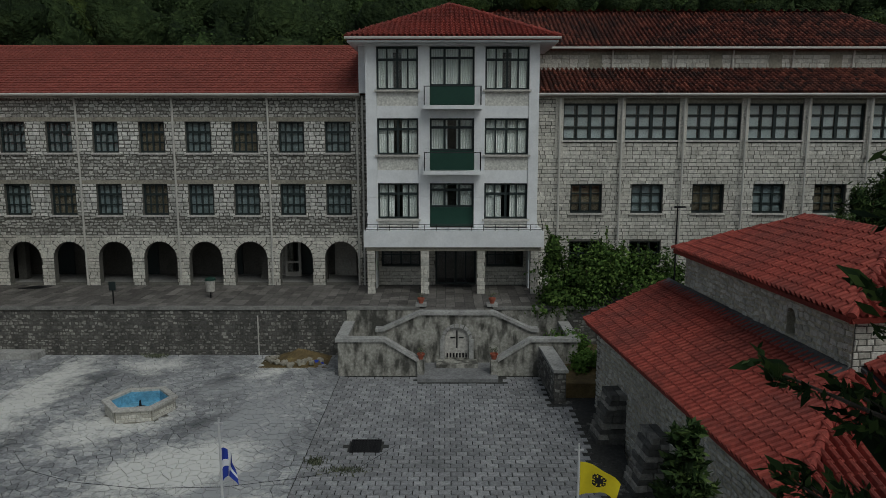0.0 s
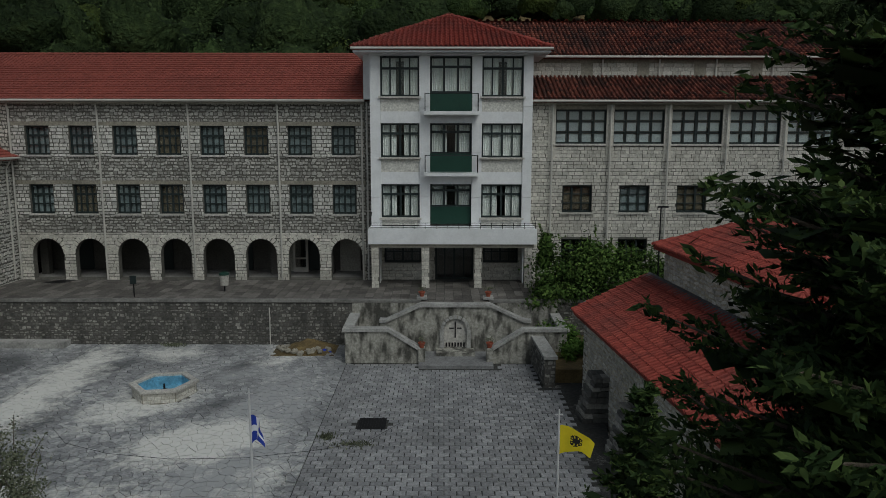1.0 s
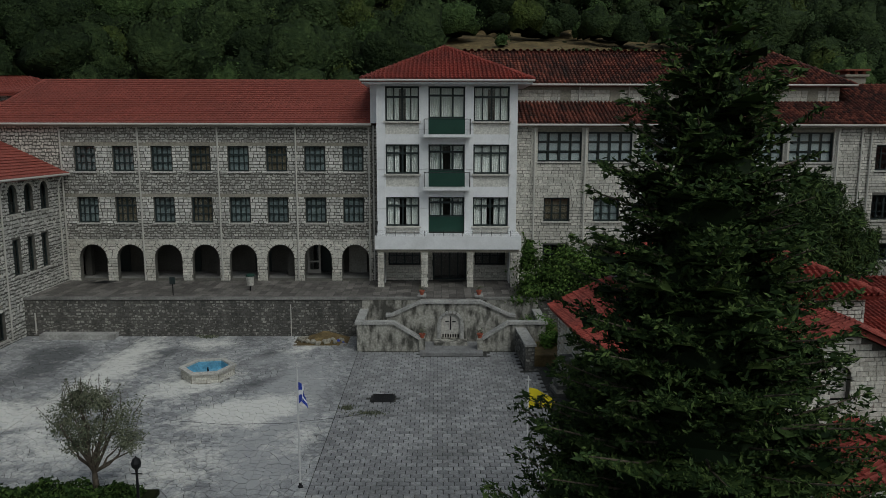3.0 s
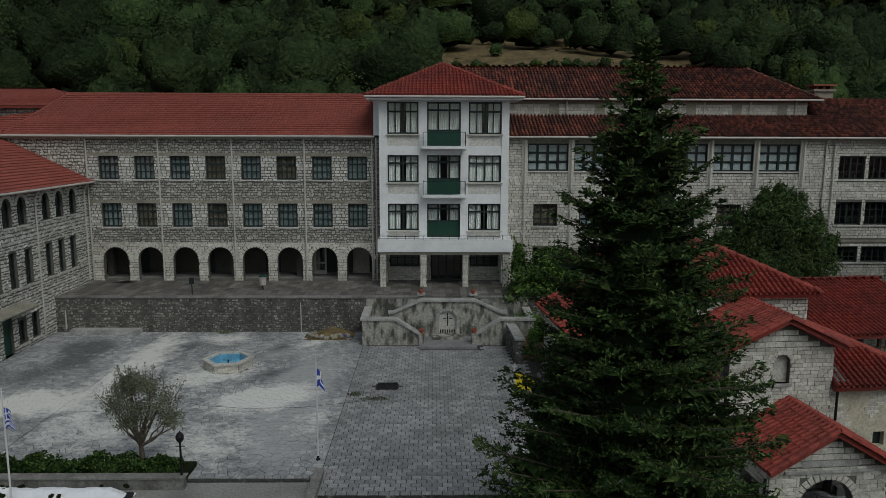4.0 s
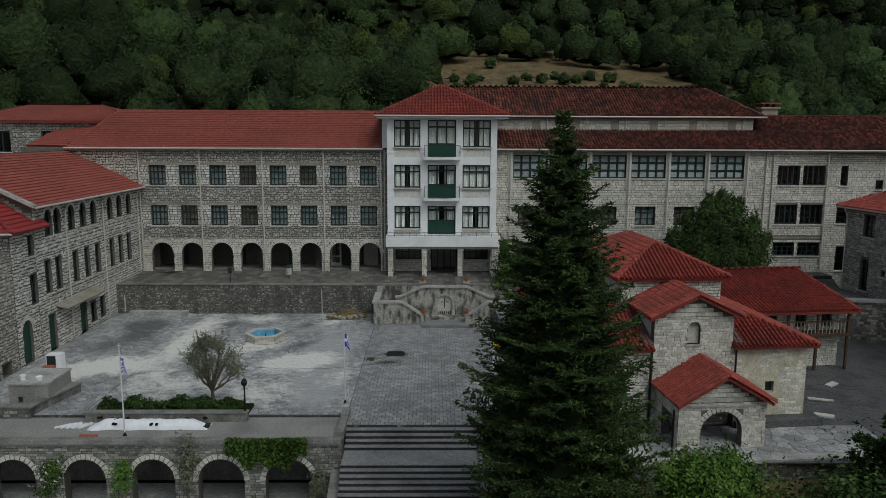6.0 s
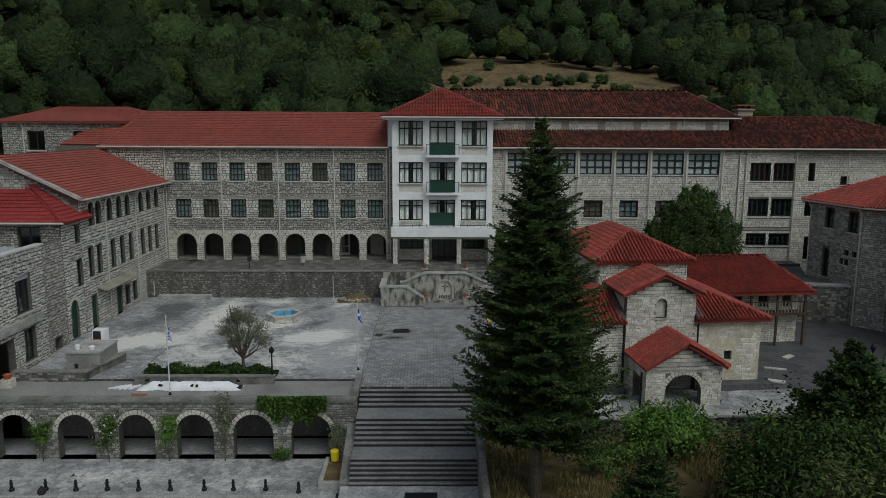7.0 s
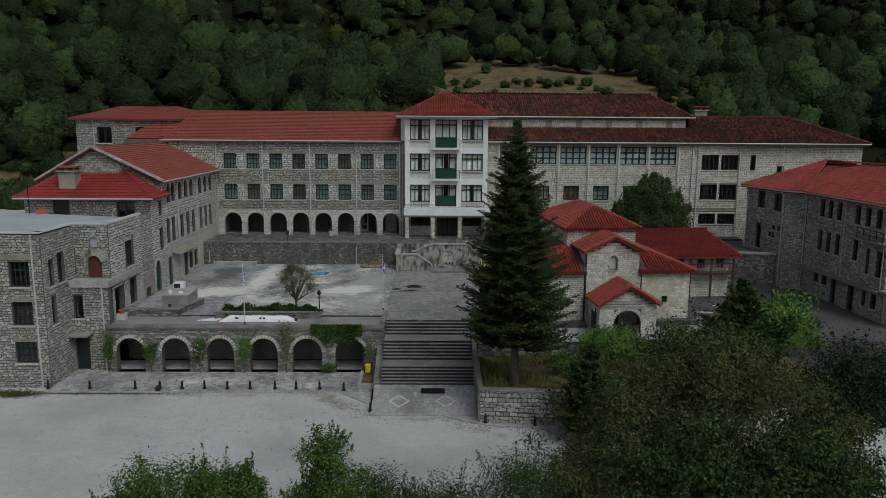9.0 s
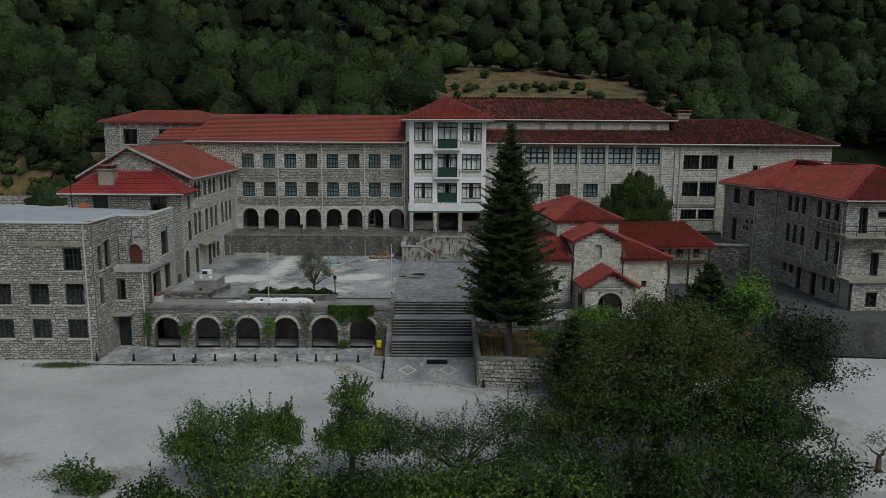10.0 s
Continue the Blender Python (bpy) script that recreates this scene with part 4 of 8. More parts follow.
# ground floor of the centre
mg = W(0, F + 0.2)
h_g = [(-2.75, -0.7, 3.2, 4.4), (0.1, 2.25, 2.22, 4.4), (2.8, 4.75, 3.2, 4.4)]
face(main, mg, -3.75, 5.3, 2.2, 4.5, h_g, ((0.16, 0.22), (0.3, 0.55)), M_ASHLAR, M_MORTAR, 18, jitter=0.008)
for a, b, c, d in h_g:
    window(main, mg, a, b, c, d, cols=4, rows=2 if c > 3 else 1, depth=0.2, sill=c > 3)
part("doormat", G().box(0.5, 2.0, F - 0.55, F + 0.05, 2.225, 2.25), M_METAL, main, m=rel(main, Matrix.Identity(4)))
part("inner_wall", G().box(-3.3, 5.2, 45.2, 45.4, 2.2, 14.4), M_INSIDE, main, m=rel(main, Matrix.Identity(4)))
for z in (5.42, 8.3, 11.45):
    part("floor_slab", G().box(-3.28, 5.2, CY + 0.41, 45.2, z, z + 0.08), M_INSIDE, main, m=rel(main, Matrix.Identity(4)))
# centre roof: hipped
CE = 14.72
AP = (0.9, RY - 3.0, RZ + 0.05)
e0, e1 = (-4.15, CY - 0.75, CE), (6.1, CY - 0.75, CE)
roof_slope(main, [e0, e1, AP], M_TILE_CHURCH, 0.25, 0.36, 31)
roof_slope(main, [(-4.15, RY + 3.5, CE), e0, AP, (0.9, RY, RZ)], M_TILE_OLD, 0.25, 0.36, 32)
roof_slope(main, [e1, (6.1, UY + 2.0, CE), AP], M_TILE_CHURCH, 0.25, 0.36, 33)
ridge_caps(main, [(e0, AP), (e1, AP)], M_TILE_CHURCH)
part("eave_board", G().box(-4.1, 6.05, CY - 0.7, CY + 6, CE - 0.22, CE - 0.1), M_WHITE, main, m=rel(main, Matrix.Identity(4)))
gutter(main, (-4.2, CY - 0.82, CE - 0.04), (6.15, CY - 0.82, CE - 0.04))

# far block behind the left range
far = thing("rear_block", "tall grey stone block behind with a red hipped roof", "building", (-34, 49, 0))
mf = W(0, 49.0)
hf = [(-37.9, -36.3, 11.6, 13.4), (-33.6, -32.0, 11.6, 13.4)]
face(far, mf, -40.2, -26.0, 2.0, 14.2, hf, RUB, M_RUBBLE, M_MORTAR, 41)
for a, b, c, d in hf:
    window(far, mf, a, b, c, d, cols=2, rows=1, depth=0.25)
part("side_wall", G().box(-40.2, -39.8, 49.4, 60, 2, 14.2).box(-26.4, -26, 49.4, 60, 2, 14.2).box(-39.8, -26.4, 55, 55.3, 2, 14.2), M_MORTAR, far, m=rel(far, Matrix.Identity(4)))
fr_ = [(-40.8, 48.5, 14.25), (-25.5, 48.5, 14.25), (-25.5, 60.5, 14.25), (-40.8, 60.5, 14.25)]
ra, rb = (-37.0, 53.9, 15.75), (-30.4, 53.9, 15.75)
roof_slope(far, [fr_[0], fr_[1], rb, ra], M_TILE_NEW, 0.25, 0.36, 42)
roof_slope(far, [fr_[3], fr_[0], ra], M_TILE_NEW, 0.25, 0.36, 43)
roof_slope(far, [fr_[1], fr_[2], rb], M_TILE_NEW, 0.25, 0.36, 44)
roof_slope(far, [fr_[2], fr_[3], ra, rb], M_TILE_NEW, 0.5, 0.7, 45)
# lower roof between
roof_slope(far, [(-33.9, 47.0, 12.2), (-28.3, 45.5, 12.2), (-27.2, 48.9, 14.05), (-32.5, 48.9, 14.05)], M_TILE_NEW, 0.25, 0.36, 46)
part("link_wall", G().box(-33.5, -28.8, 45.4, 48.9, 2, 12.1), M_MORTAR, far, m=rel(far, Matrix.Identity(4)))
downpipe(far, -38.2, 49.0, 14.2, 6)

# ---------------------------------------------------------------- left side wing
wing = thing("side_wing", "two-storey grey stone wing with arched windows and red roof", "building", (PL - 4, 35, 0))
mw = W(PL, 0, 0, 90)
A_Y = [29.25, 30.3, 32.1, 33.7, 35.2, 37.8, 39.4, 41.1]
M_Y = [28.8, 30.1, 32.3, 33.9, 35.5, 37.8, 39.3, 40.8]
h_w = [(y - 0.44, y + 0.44, 7.08, 8.72, True) for y in A_Y] + [(y - 0.38, y + 0.38, 3.6, 5.65) for y in M_Y]
h_w += [(28.4, 29.3, 0.0, 2.25), (32.4, 33.3, 0.0, 2.1), (33.9, 34.7, 0.35, 1.75), (35.3, 36.1, 0.35, 1.9)]
face(wing, mw, 27.52, F, 0, 9.0, h_w, RUB, M_FIELD, M_MORTAR, 51, jitter=0.02)
for y in A_Y:
    window(wing, mw, y - 0.44, y + 0.44, 7.08, 8.72, cols=2, rows=2, arched=True, depth=0.16, drape=False)
    voussoirs(wing, mw, y, 8.72 - 0.44, 0.44, 0.2, 9, M_CHURCH)
for y in M_Y:
    window(wing, mw, y - 0.38, y + 0.38, 3.6, 5.65, cols=2, rows=2, depth=0.16)
for a, b, c, d in h_w[-4:]:
    if c < 0.1:
        dr = part("door", G().box(a, b, 0.14, 0.2, 0.02, d), M_GREEN, wing, "dark green wooden door", m=rel(wing, mw))
        part("door_handle", G().box(a + 0.08, a + 0.12, 0.1, 0.14, 0.95, 1.1), M_METAL, dr)
    else:
        window(wing, mw, a, b, c, d, cols=2, rows=2, depth=0.16)
part("awning", G().hexa([(29.3, -0.8, 2.45), (34.7, -0.8, 2.45), (34.7, 0, 2.68), (29.3, 0, 2.68), (29.3, -0.8, 2.54), (34.7, -0.8, 2.54), (34.7, 0, 2.8), (29.3, 0, 2.8)]), M_BAND, wing, "stained concrete awning over the doors", m=rel(wing, mw))
WE, WR = 9.05, 11.85
wx0, wx1, wxm = -33.4, PL + 0.45, -28.6
roof_slope(wing, [(wx1, 27.1, WE), (wx1, F, WE), (wxm, F + 3, WR), (wxm, 27.1, WR)], M_TILE_NEW, 0.25, 0.34, 52)
roof_slope(wing, [(wx0, F, WE), (wx0, 27.1, WE), (wxm, 27.1, WR), (wxm, F + 3, WR)], M_TILE_NEW, 0.5, 0.7, 53)
gutter(wing, (wx1 + 0.06, 27.1, WE - 0.03), (wx1 + 0.06, F, WE - 0.03))
ge = part("gable_wall", G().prism([(-33.2, 0), (PL - 0.02, 0), (PL - 0.02, WE - 0.1), (wxm, WR - 0.1), (-33.2, WE - 0.1)], 0, 0.4), M_MORTAR, wing, m=rel(wing, W(0, 27.5)))
gg = stones(-33.2, PL, 7.8, WR, [], RUB[0], RUB[1], 54)
keep = [i for i in range(0, len(gg.v), 8) if max(v[2] for v in gg.v[i:i + 8]) < WE - 0.15 + (WR - WE) * (1 - abs(sum(v[0] for v in gg.v[i:i + 8]) / 8 - wxm) / 5.0)]
g2 = G()
for i in keep:
    g2.add(gg.v[i:i + 8], [(0, 1, 2, 3), (1, 0, 4, 5), (2, 1, 5, 6), (3, 2, 6, 7), (0, 3, 7, 4)])
s = part("stonework", g2, M_RUBBLE, ge)
s["kind"] = "stuff"
for (xa, za), (xb, zb) in (((wx0, WE), (wxm, WR)), ((wxm, WR), (wx1, WE))):
    part("verge", G().prism([(xa, za - 0.05), (xb, zb - 0.05), (xb, zb + 0.14), (xa, za + 0.14)], 26.95, 27.3), M_CAP, wing, "pale verge coping", m=rel(wing, Matrix.Identity(4)))
part("floor_inside", G().box(-33, PL - 0.41, 28, F, 3.0, 3.2).box(-33, PL - 0.41, 28, F, 6.6, 6.8).box(-27, -26.8, 28, F, 0, 9), M_INSIDE, wing, m=rel(wing, Matrix.Identity(4)))
part("rear_wall", G().box(-33.3, -33.0, 27.9, F, 0, 9), M_MORTAR, wing, m=rel(wing, Matrix.Identity(4)))
for y in (31.2, 36.5, 42.6):
    g = G()
    g.tube((PL + 0.4, y, WE - 0.05), (PL + 0.1, y, WE - 0.6), 0.05)
    g.tube((PL + 0.1, y, WE - 0.55), (PL + 0.1, y, 0.2 if y < 38 else 2.4), 0.05)
    part("downpipe", g, M_GUTTER, wing, m=rel(wing, Matrix.Identity(4)))

# corner house with chimney
corner = thing("corner_house", "grey stone corner house with glossy red hipped roof", "building", (-28, 26, 0))
h_c = [(26.75, 27.5, 3.3, 5.1), (26.8, 27.4, 6.2, 7.4), (25.55, 26.55, 0.0, 2.6, True)]
face(corner, mw, 25.02, 27.5, -3.0, 7.8, h_c, RUB, M_FIELD, M_MORTAR, 55)
window(corner, mw, 26.75, 27.5, 3.3, 5.1, cols=2, rows=2, depth=0.16)
window(corner, mw, 26.8, 27.4, 6.2, 7.4, cols=2, rows=2, depth=0.16)
part("door", G().prism([(25.55, 0), (26.55, 0)] + [(26.05 + 0.5 * math.cos(math.pi * i / 8), 2.1 + 0.5 * math.sin(math.pi * i / 8)) for i in range(9)], 0.15, 0.2), M_GREEN, corner, "dark green arched door", m=rel(corner, mw))
voussoirs(corner, mw, 26.05, 2.1, 0.5, 0.24, 9, M_CHURCH)
mcf = W(0, 25.0)
h_cf = [(-25.9, -24.5, 6.15, 7.55), (-31.0, -29.7, 5.6, 7.7), (-24.6, -23.7, -1.6, -0.3)]
face(corner, mcf, -33.3, PL - 0.02, -3.0, 7.8, h_cf, RUB, M_RUBBLE, M_MORTAR, 56)
window(corner, mcf, -25.9, -24.5, 6.15, 7.55, cols=2, rows=2, depth=0.16)
part("door", G().box(-31.0, -29.7, 25.15, 25.2, 5.6, 7.7), M_FRAME, corner, "dark roof terrace door", m=rel(corner, Matrix.Identity(4)))
window(corner, mcf, -24.6, -23.7, -1.6, -0.3, cols=1, rows=1, depth=0.25)
CEV = 7.85
q = [(-33.9, 24.5, CEV), (PL + 0.5, 24.5, CEV), (PL + 0.5, 28.6, CEV), (-33.9, 28.6, CEV)]
ta, tb = (-30.9, 27.3, 9.75), (-26.4, 27.3, 9.75)
roof_slope(corner, [q[0], q[1], tb, ta], M_TILE_SHEET, 0.25, 0.36, 57)
roof_slope(corner, [q[1], q[2], (-24.5, 28.6, 9.0), tb], M_TILE_SHEET, 0.25, 0.36, 58)
roof_slope(corner, [q[3], q[0], ta], M_TILE_SHEET, 0.25, 0.36, 59)
ridge_caps(corner, [(q[1], tb), (q[0], ta)], M_TILE_SHEET)
gutter(corner, (-33.9, 24.44, CEV - 0.03), (PL + 0.5, 24.44, CEV - 0.03))
chm = part("chimney", G().box(-30.6, -29.3, 25.4, 26.5, 7.8, 9.9).box(-30.75, -29.15, 25.25, 26.65, 9.9, 10.0), M_BAND, corner, "square stone chimney", m=rel(corner, Matrix.Identity(4)))
cc = G()
for i in range(6):
    cc.box(-30.55 + 0.22 * i, -30.45 + 0.22 * i, 25.45, 26.45, 10.0, 10.25)
cc.box(-30.7, -29.2, 25.35, 26.55, 10.25, 10.33)
part("chimney_cap", cc, M_TILE_OLD, chm, "brick slatted chimney cap")

# front building with a flat roof
front = thing("front_building", "grey stone building with flat pale roof and parapet", "building", (-32, 14, -3.4))
FY, FT = 12.3, 6.75
mfr = W(0, FY)
h_f = [(-27.6, -26.3, 3.35, 5.0), (-30.25, -28.85, 0.8, 2.37), (-27.6, -26.28, 0.8, 2.37), (-30.2, -28.85, -1.75, -0.3), (-27.6, -26.2, -1.75, -0.3)]
h_f += [(-33.0, -31.6, 0.8, 2.37), (-33.0, -31.6, -1.75, -0.3)]
face(front, mfr, -38, -25.475, -3.5, FT, h_f, ((0.13, 0.22), (0.18, 0.42), True), M_RUBBLE, M_MORTAR, 61, jitter=0.03)
for a, b, c, d in h_f:
    window(front, mfr, a, b, c, d, cols=4, rows=3, transom=0.66, depth=0.18)
part("lintel_band", G().box(-30.6, -25.7, -0.05, 0.05, 5.15, 5.5), M_BAND, front, m=rel(front, mfr))
msr = W(-25.45, 0, 0, 90)
h_sr = [(13.1, 13.7, 0.6, 2.5), (14.2, 15.1, 3.2, 5.2), (13.1, 13.7, 3.2, 5.0)]
face(front, msr, FY + 0.02, 16.6, -3.5, FT, h_sr, ((0.13, 0.22), (0.18, 0.42), True), M_RUBBLE, M_MORTAR, 62, jitter=0.03)
for a, b, c, d in h_sr:
    window(front, msr, a, b, c, d, cols=2, rows=2, depth=0.18)
mt = W(0, 16.6)
face(front, mt, -25.4, -23.02, 2.9, FT + 0.1, [(-24.55, -23.6, 3.1, 4.7, True), (-24.32, -23.82, 5.25, 6.0, True)], ((0.13, 0.22), (0.18, 0.42), True), M_RUBBLE, M_MORTAR, 63, jitter=0.03)
part("door", G().box(-24.55, -23.6, 0.12, 0.18, 3.1, 4.75), M_DOOR, front, "red-brown balcony door", m=rel(front, mt))
part("door_surround", wall_body(-24.95, -23.2, 4.2, 5.1, 0.06, [(-24.5, -23.65, 4.0, 4.65, True)]), M_PLASTER, front, "pale scalloped door surround", m=rel(front, mt @ Matrix.Translation((0, -0.07, 0))))
part("niche_panel", G().box(-24.32, -23.82, 0.15, 0.2, 5.2, 6.1), M_FRAME, front, m=rel(front, mt))
voussoirs(front, mt, -24.07, 5.75, 0.25, 0.16, 7, M_CAP)
mtr = W(-23.0, 0, 0, 90)
h_tr = [(19.2, 20.7, 3.3, 5.5), (19.6, 20.8, 0.4, 2.3), (17.0, 18.6, -0.2, 2.2)]
face(front, mtr, 16.62, 22.2, -0.5, FT + 0.1, h_tr, RUB, M_FIELD, M_MORTAR, 64)
window(front, mtr, 19.2, 20.7, 3.3, 5.5, cols=3, rows=1, depth=0.18)
window(front, mtr, 19.6, 20.8, 0.4, 2.3, cols=2, rows=1, depth=0.18)
part("side_link", G().box(-33.0, PL - 0.42, 22.2, 24.95, -3, 5.5), M_MORTAR, front, m=rel(front, Matrix.Identity(4)))
face(front, mw, 22.22, 24.98, -3.0, 6.7, [(23.3, 24.2, -0.05, 0.75)], RUB, M_RUBBLE, M_MORTAR, 66, name="link_wall")
ml = W(0, 15.75)
h_l = [(-25.35, -24.7, 0.35, 2.0), (-25.45, -24.45, -3.35, -0.95)]
face(front, ml, -25.45, -22.9, -3.5, 2.6, h_l, ((0.13, 0.22), (0.18, 0.42), True), M_RUBBLE, M_MORTAR, 65, jitter=0.03)
window(front, ml, -25.35, -24.7, 0.35, 2.0, cols=1, rows=1, depth=0.18)
part("door", G().box(-25.45, -24.45, 0.15, 0.2, -3.35, -0.95), M_FRAME, front, "black iron basement door", m=rel(front, ml))
part("canopy", G().box(-25.75, -24.1, 14.7, 15.74, -0.72, -0.6), M_BAND, front, "thin concrete canopy over the basement door", m=rel(front, Matrix.Identity(4)))
for x, y in ((-26.0, FY - 0.1), (-23.3, 15.62)):
    part("downpipe", G().tube((x, y, FT if y < 13 else 2.55), (x, y, -3.45), 0.055), M_GUTTER, front, m=rel(front, Matrix.Identity(4)))
for a, b, c, d in h_f[1:]:
    part("lintel", G().box(a - 0.15, b + 0.15, -0.045, 0.03, d + 0.004, d + 0.22), M_BAND, front, m=rel(front, mfr))
part("balcony", G().slab([(-25.45, 15.55), (-22.75, 15.55), (-22.75, 21.3), (-23.0, 21.3), (-23.0, 16.6), (-25.45, 16.6)], 2.6, 3.05), M_CAP, front, "stone coped balcony parapet", m=rel(front, Matrix.Identity(4)))
part("wall", G().box(-62, -38, 0, 0.4, -3.5, FT), M_MORTAR, front, m=rel(front, mfr))
roof_poly = [(-62, FY + 0.1), (-25.55, FY + 0.1), (-25.55, 16.7), (-23.1, 16.7), (-23.1, 22.2), (-33.3, 24.9), (-62, 24.9)]
part("flat_roof", G().slab(roof_poly, 5.2, 6.62), M_MEMBRANE, front, "pale blue-grey roof membrane", m=rel(front, Matrix.Identity(4)))
pg = G()
for (xa, ya), (xb, yb) in zip(roof_poly[:-3], roof_poly[1:-2]):
    d = (Vector((xb, yb)) - Vector((xa, ya))).normalized()
    nrm = Vector((d.y, -d.x))
    a0, b0 = Vector((xa, ya)) - d * 0.12, Vector((xb, yb)) + d * 0.12
    pg.slab([a0 + nrm * 0.16, b0 + nrm * 0.16, b0 - nrm * 0.3, a0 - nrm * 0.3], FT + 0.1, FT + 0.2)
part("parapet_flashing", pg, M_POLE, front, "pale metal parapet flashing", m=rel(front, Matrix.Identity(4)))
# added sheet in the interior tone, for the dark behind the windows
part("inner_dark", G().box(-61, -26.6, 13.6, 13.8, -3.4, 5.2), M_INSIDE, front, m=rel(front, Matrix.Identity(4)))

# ---------------------------------------------------------------- retaining walls, double stair
ret = thing("retaining_wall", "stained rubble retaining wall with pale coping", "wall", (-12, 38, 0))
mr = W(0, 38.0)
face(ret, mr, PL, -3.95, -0.1, 2.16, [], ((0.09, 0.18), (0.1, 0.25), True), M_DARKSTONE, M_DARKMORTAR, 71, jitter=0.03)
face(ret, mr, 6.2, 8.0, -0.1, 2.16, [], ((0.1, 0.19), (0.12, 0.36), True), M_DARKSTONE, M_DARKMORTAR, 72, jitter=0.03)
part("coping", G().box(PL, -0.55, -0.09, 0.24, 2.165, 2.29), M_CAPDARK, ret, m=rel(ret, mr))
part("coping", G().box(2.8, 8.0, -0.09, 0.24, 2.165, 2.29), M_CAPDARK, ret, m=rel(ret, mr))

stair = thing("double_stair", "stained render double stair with a niche fountain between", "stairs", (0.3, 36, 0))
NX = 1.13
for s in (-1, 1):

    def flip(g):
        if s < 0:
            g.v = [(-x, y, z) for x, y, z in g.v]
            g.f = [tuple(reversed(f)) for f in g.f]
        return g
    at = rel(stair, Matrix.Translation((NX, 0, 0)))
    part("parapet", flip(G().prism([(1.7, 0), (5.05, 0), (5.05, 1.5), (3.1, 1.5), (1.7, 0.62)], 35.0, 35.3)), M_PLASTER, stair, m=at)
    part("coping", flip(G().prism([(3.05, 1.5), (5.15, 1.5), (5.15, 1.64), (3.05, 1.64)], 34.92, 35.38)), M_CAP, stair, m=at)
    part("coping", flip(G().prism([(1.65, 0.6), (3.08, 1.5), (3.05, 1.64), (1.62, 0.75)], 34.92, 35.38)), M_CAP, stair, m=at)
    part("side_wall", flip(G().box(4.75, 5.05, 35.31, 38.0, 0, 1.5)), M_PLASTER, stair, m=at)
    part("coping", flip(G().box(4.67, 5.15, 35.39, 38.0, 1.5, 1.64)), M_CAP, stair, m=at)
    part("newel", flip(G().box(1.4, 1.7, 34.85, 35.35, 0, 0.72)), M_PLASTER, stair, m=at)
    for i in range(5):
        part("step", flip(G().box(1.75 + 0.3 * i, 3.3, 35.31, 36.5, 0.02, 0.17 * (i + 1))), M_STEP, stair, m=at)
    part("landing", flip(G().box(3.3, 4.75, 35.31, 38.0, 0.02, 0.9)), M_STEP, stair, m=at)
    for i in range(7):
        part("step", flip(G().box(1.7, 3.3 - 0.26 * i, 36.9, 38.0, 0.1, 0.9 + 0.18 * (i + 1))), M_STEP, stair, m=at)
    part("rear_wall", flip(G().box(1.68, 5.05, 37.94, 38.2, 0.0, 2.16)), M_PLASTER, stair, m=at)
    part("coping", flip(G().prism([(1.65, 2.28), (3.3, 1.52), (3.3, 1.66), (1.65, 2.42)], 36.45, 36.95)), M_CAP, stair, m=at)
    part("coping", flip(G().prism([(3.3, 1.52), (3.6, 1.52), (3.6, 1.66), (3.3, 1.66)], 36.45, 36.95)), M_CAP, stair, m=at)
niche_x = NX
part("niche_wall", wall_body(-1.65, 1.65, 0, 2.28, 0.3, [(-0.52, 0.52, 0.3, 1.7, True)]).prism([(-3.55, 0), (-1.65, 0), (-1.65, 2.28), (-3.55, 1.5)], 0, 0.3).prism([(1.65, 0), (3.55, 0), (3.55, 1.5), (1.65, 2.28)], 0, 0.3), M_PLASTER, stair, m=rel(stair, W(niche_x, 36.55)))
part("coping", G().box(-1.65, 1.65, -0.1, 0.4, 2.28, 2.42), M_CAP, stair, m=rel(stair, W(niche_x, 36.55)))
pan = part("niche_panel", G().box(-0.54, 0.54, 0.1, 0.2, 0.25, 1.75), M_SILL, stair, "pale carved niche panel", m=rel(stair, W(niche_x, 36.55)))
part("cross_relief", G().box(-0.03, 0.03, 0.07, 0.1, 0.75, 1.55).box(-0.3, -0.08, 0.07, 0.1, 1.2, 1.25).box(0.08, 0.3, 0.07, 0.1, 1.2, 1.25), M_METAL, pan)
for i in range(7):
    part("niche_bar", G().box(-0.42 + 0.14 * i - 0.035, -0.42 + 0.14 * i + 0.035, 0.06, 0.1, 0.32, 0.52), M_METAL, pan)
voussoirs(stair, W(niche_x, 36.55), 0, 1.18, 0.54, 0.16, 9, M_CAP, proud=0.06)
for x in (-0.64, 0.64):
    part("niche_column", G().box(niche_x + x - 0.1, niche_x + x + 0.1, 36.47, 36.56, 0.1, 1.18), M_CAP, stair, m=rel(stair, Matrix.Identity(4)))
part("fountain_step", G().box(NX - 1.68, NX + 1.68, 34.3, 36.5, -0.05, 0.12), M_TREAD, stair, m=rel(stair, Matrix.Identity(4)))
part("fountain_step", G().box(NX - 0.9, NX + 0.9, 35.7, 36.5, 0.12, 0.28), M_PLASTER, stair, m=rel(stair, Matrix.Identity(4)))
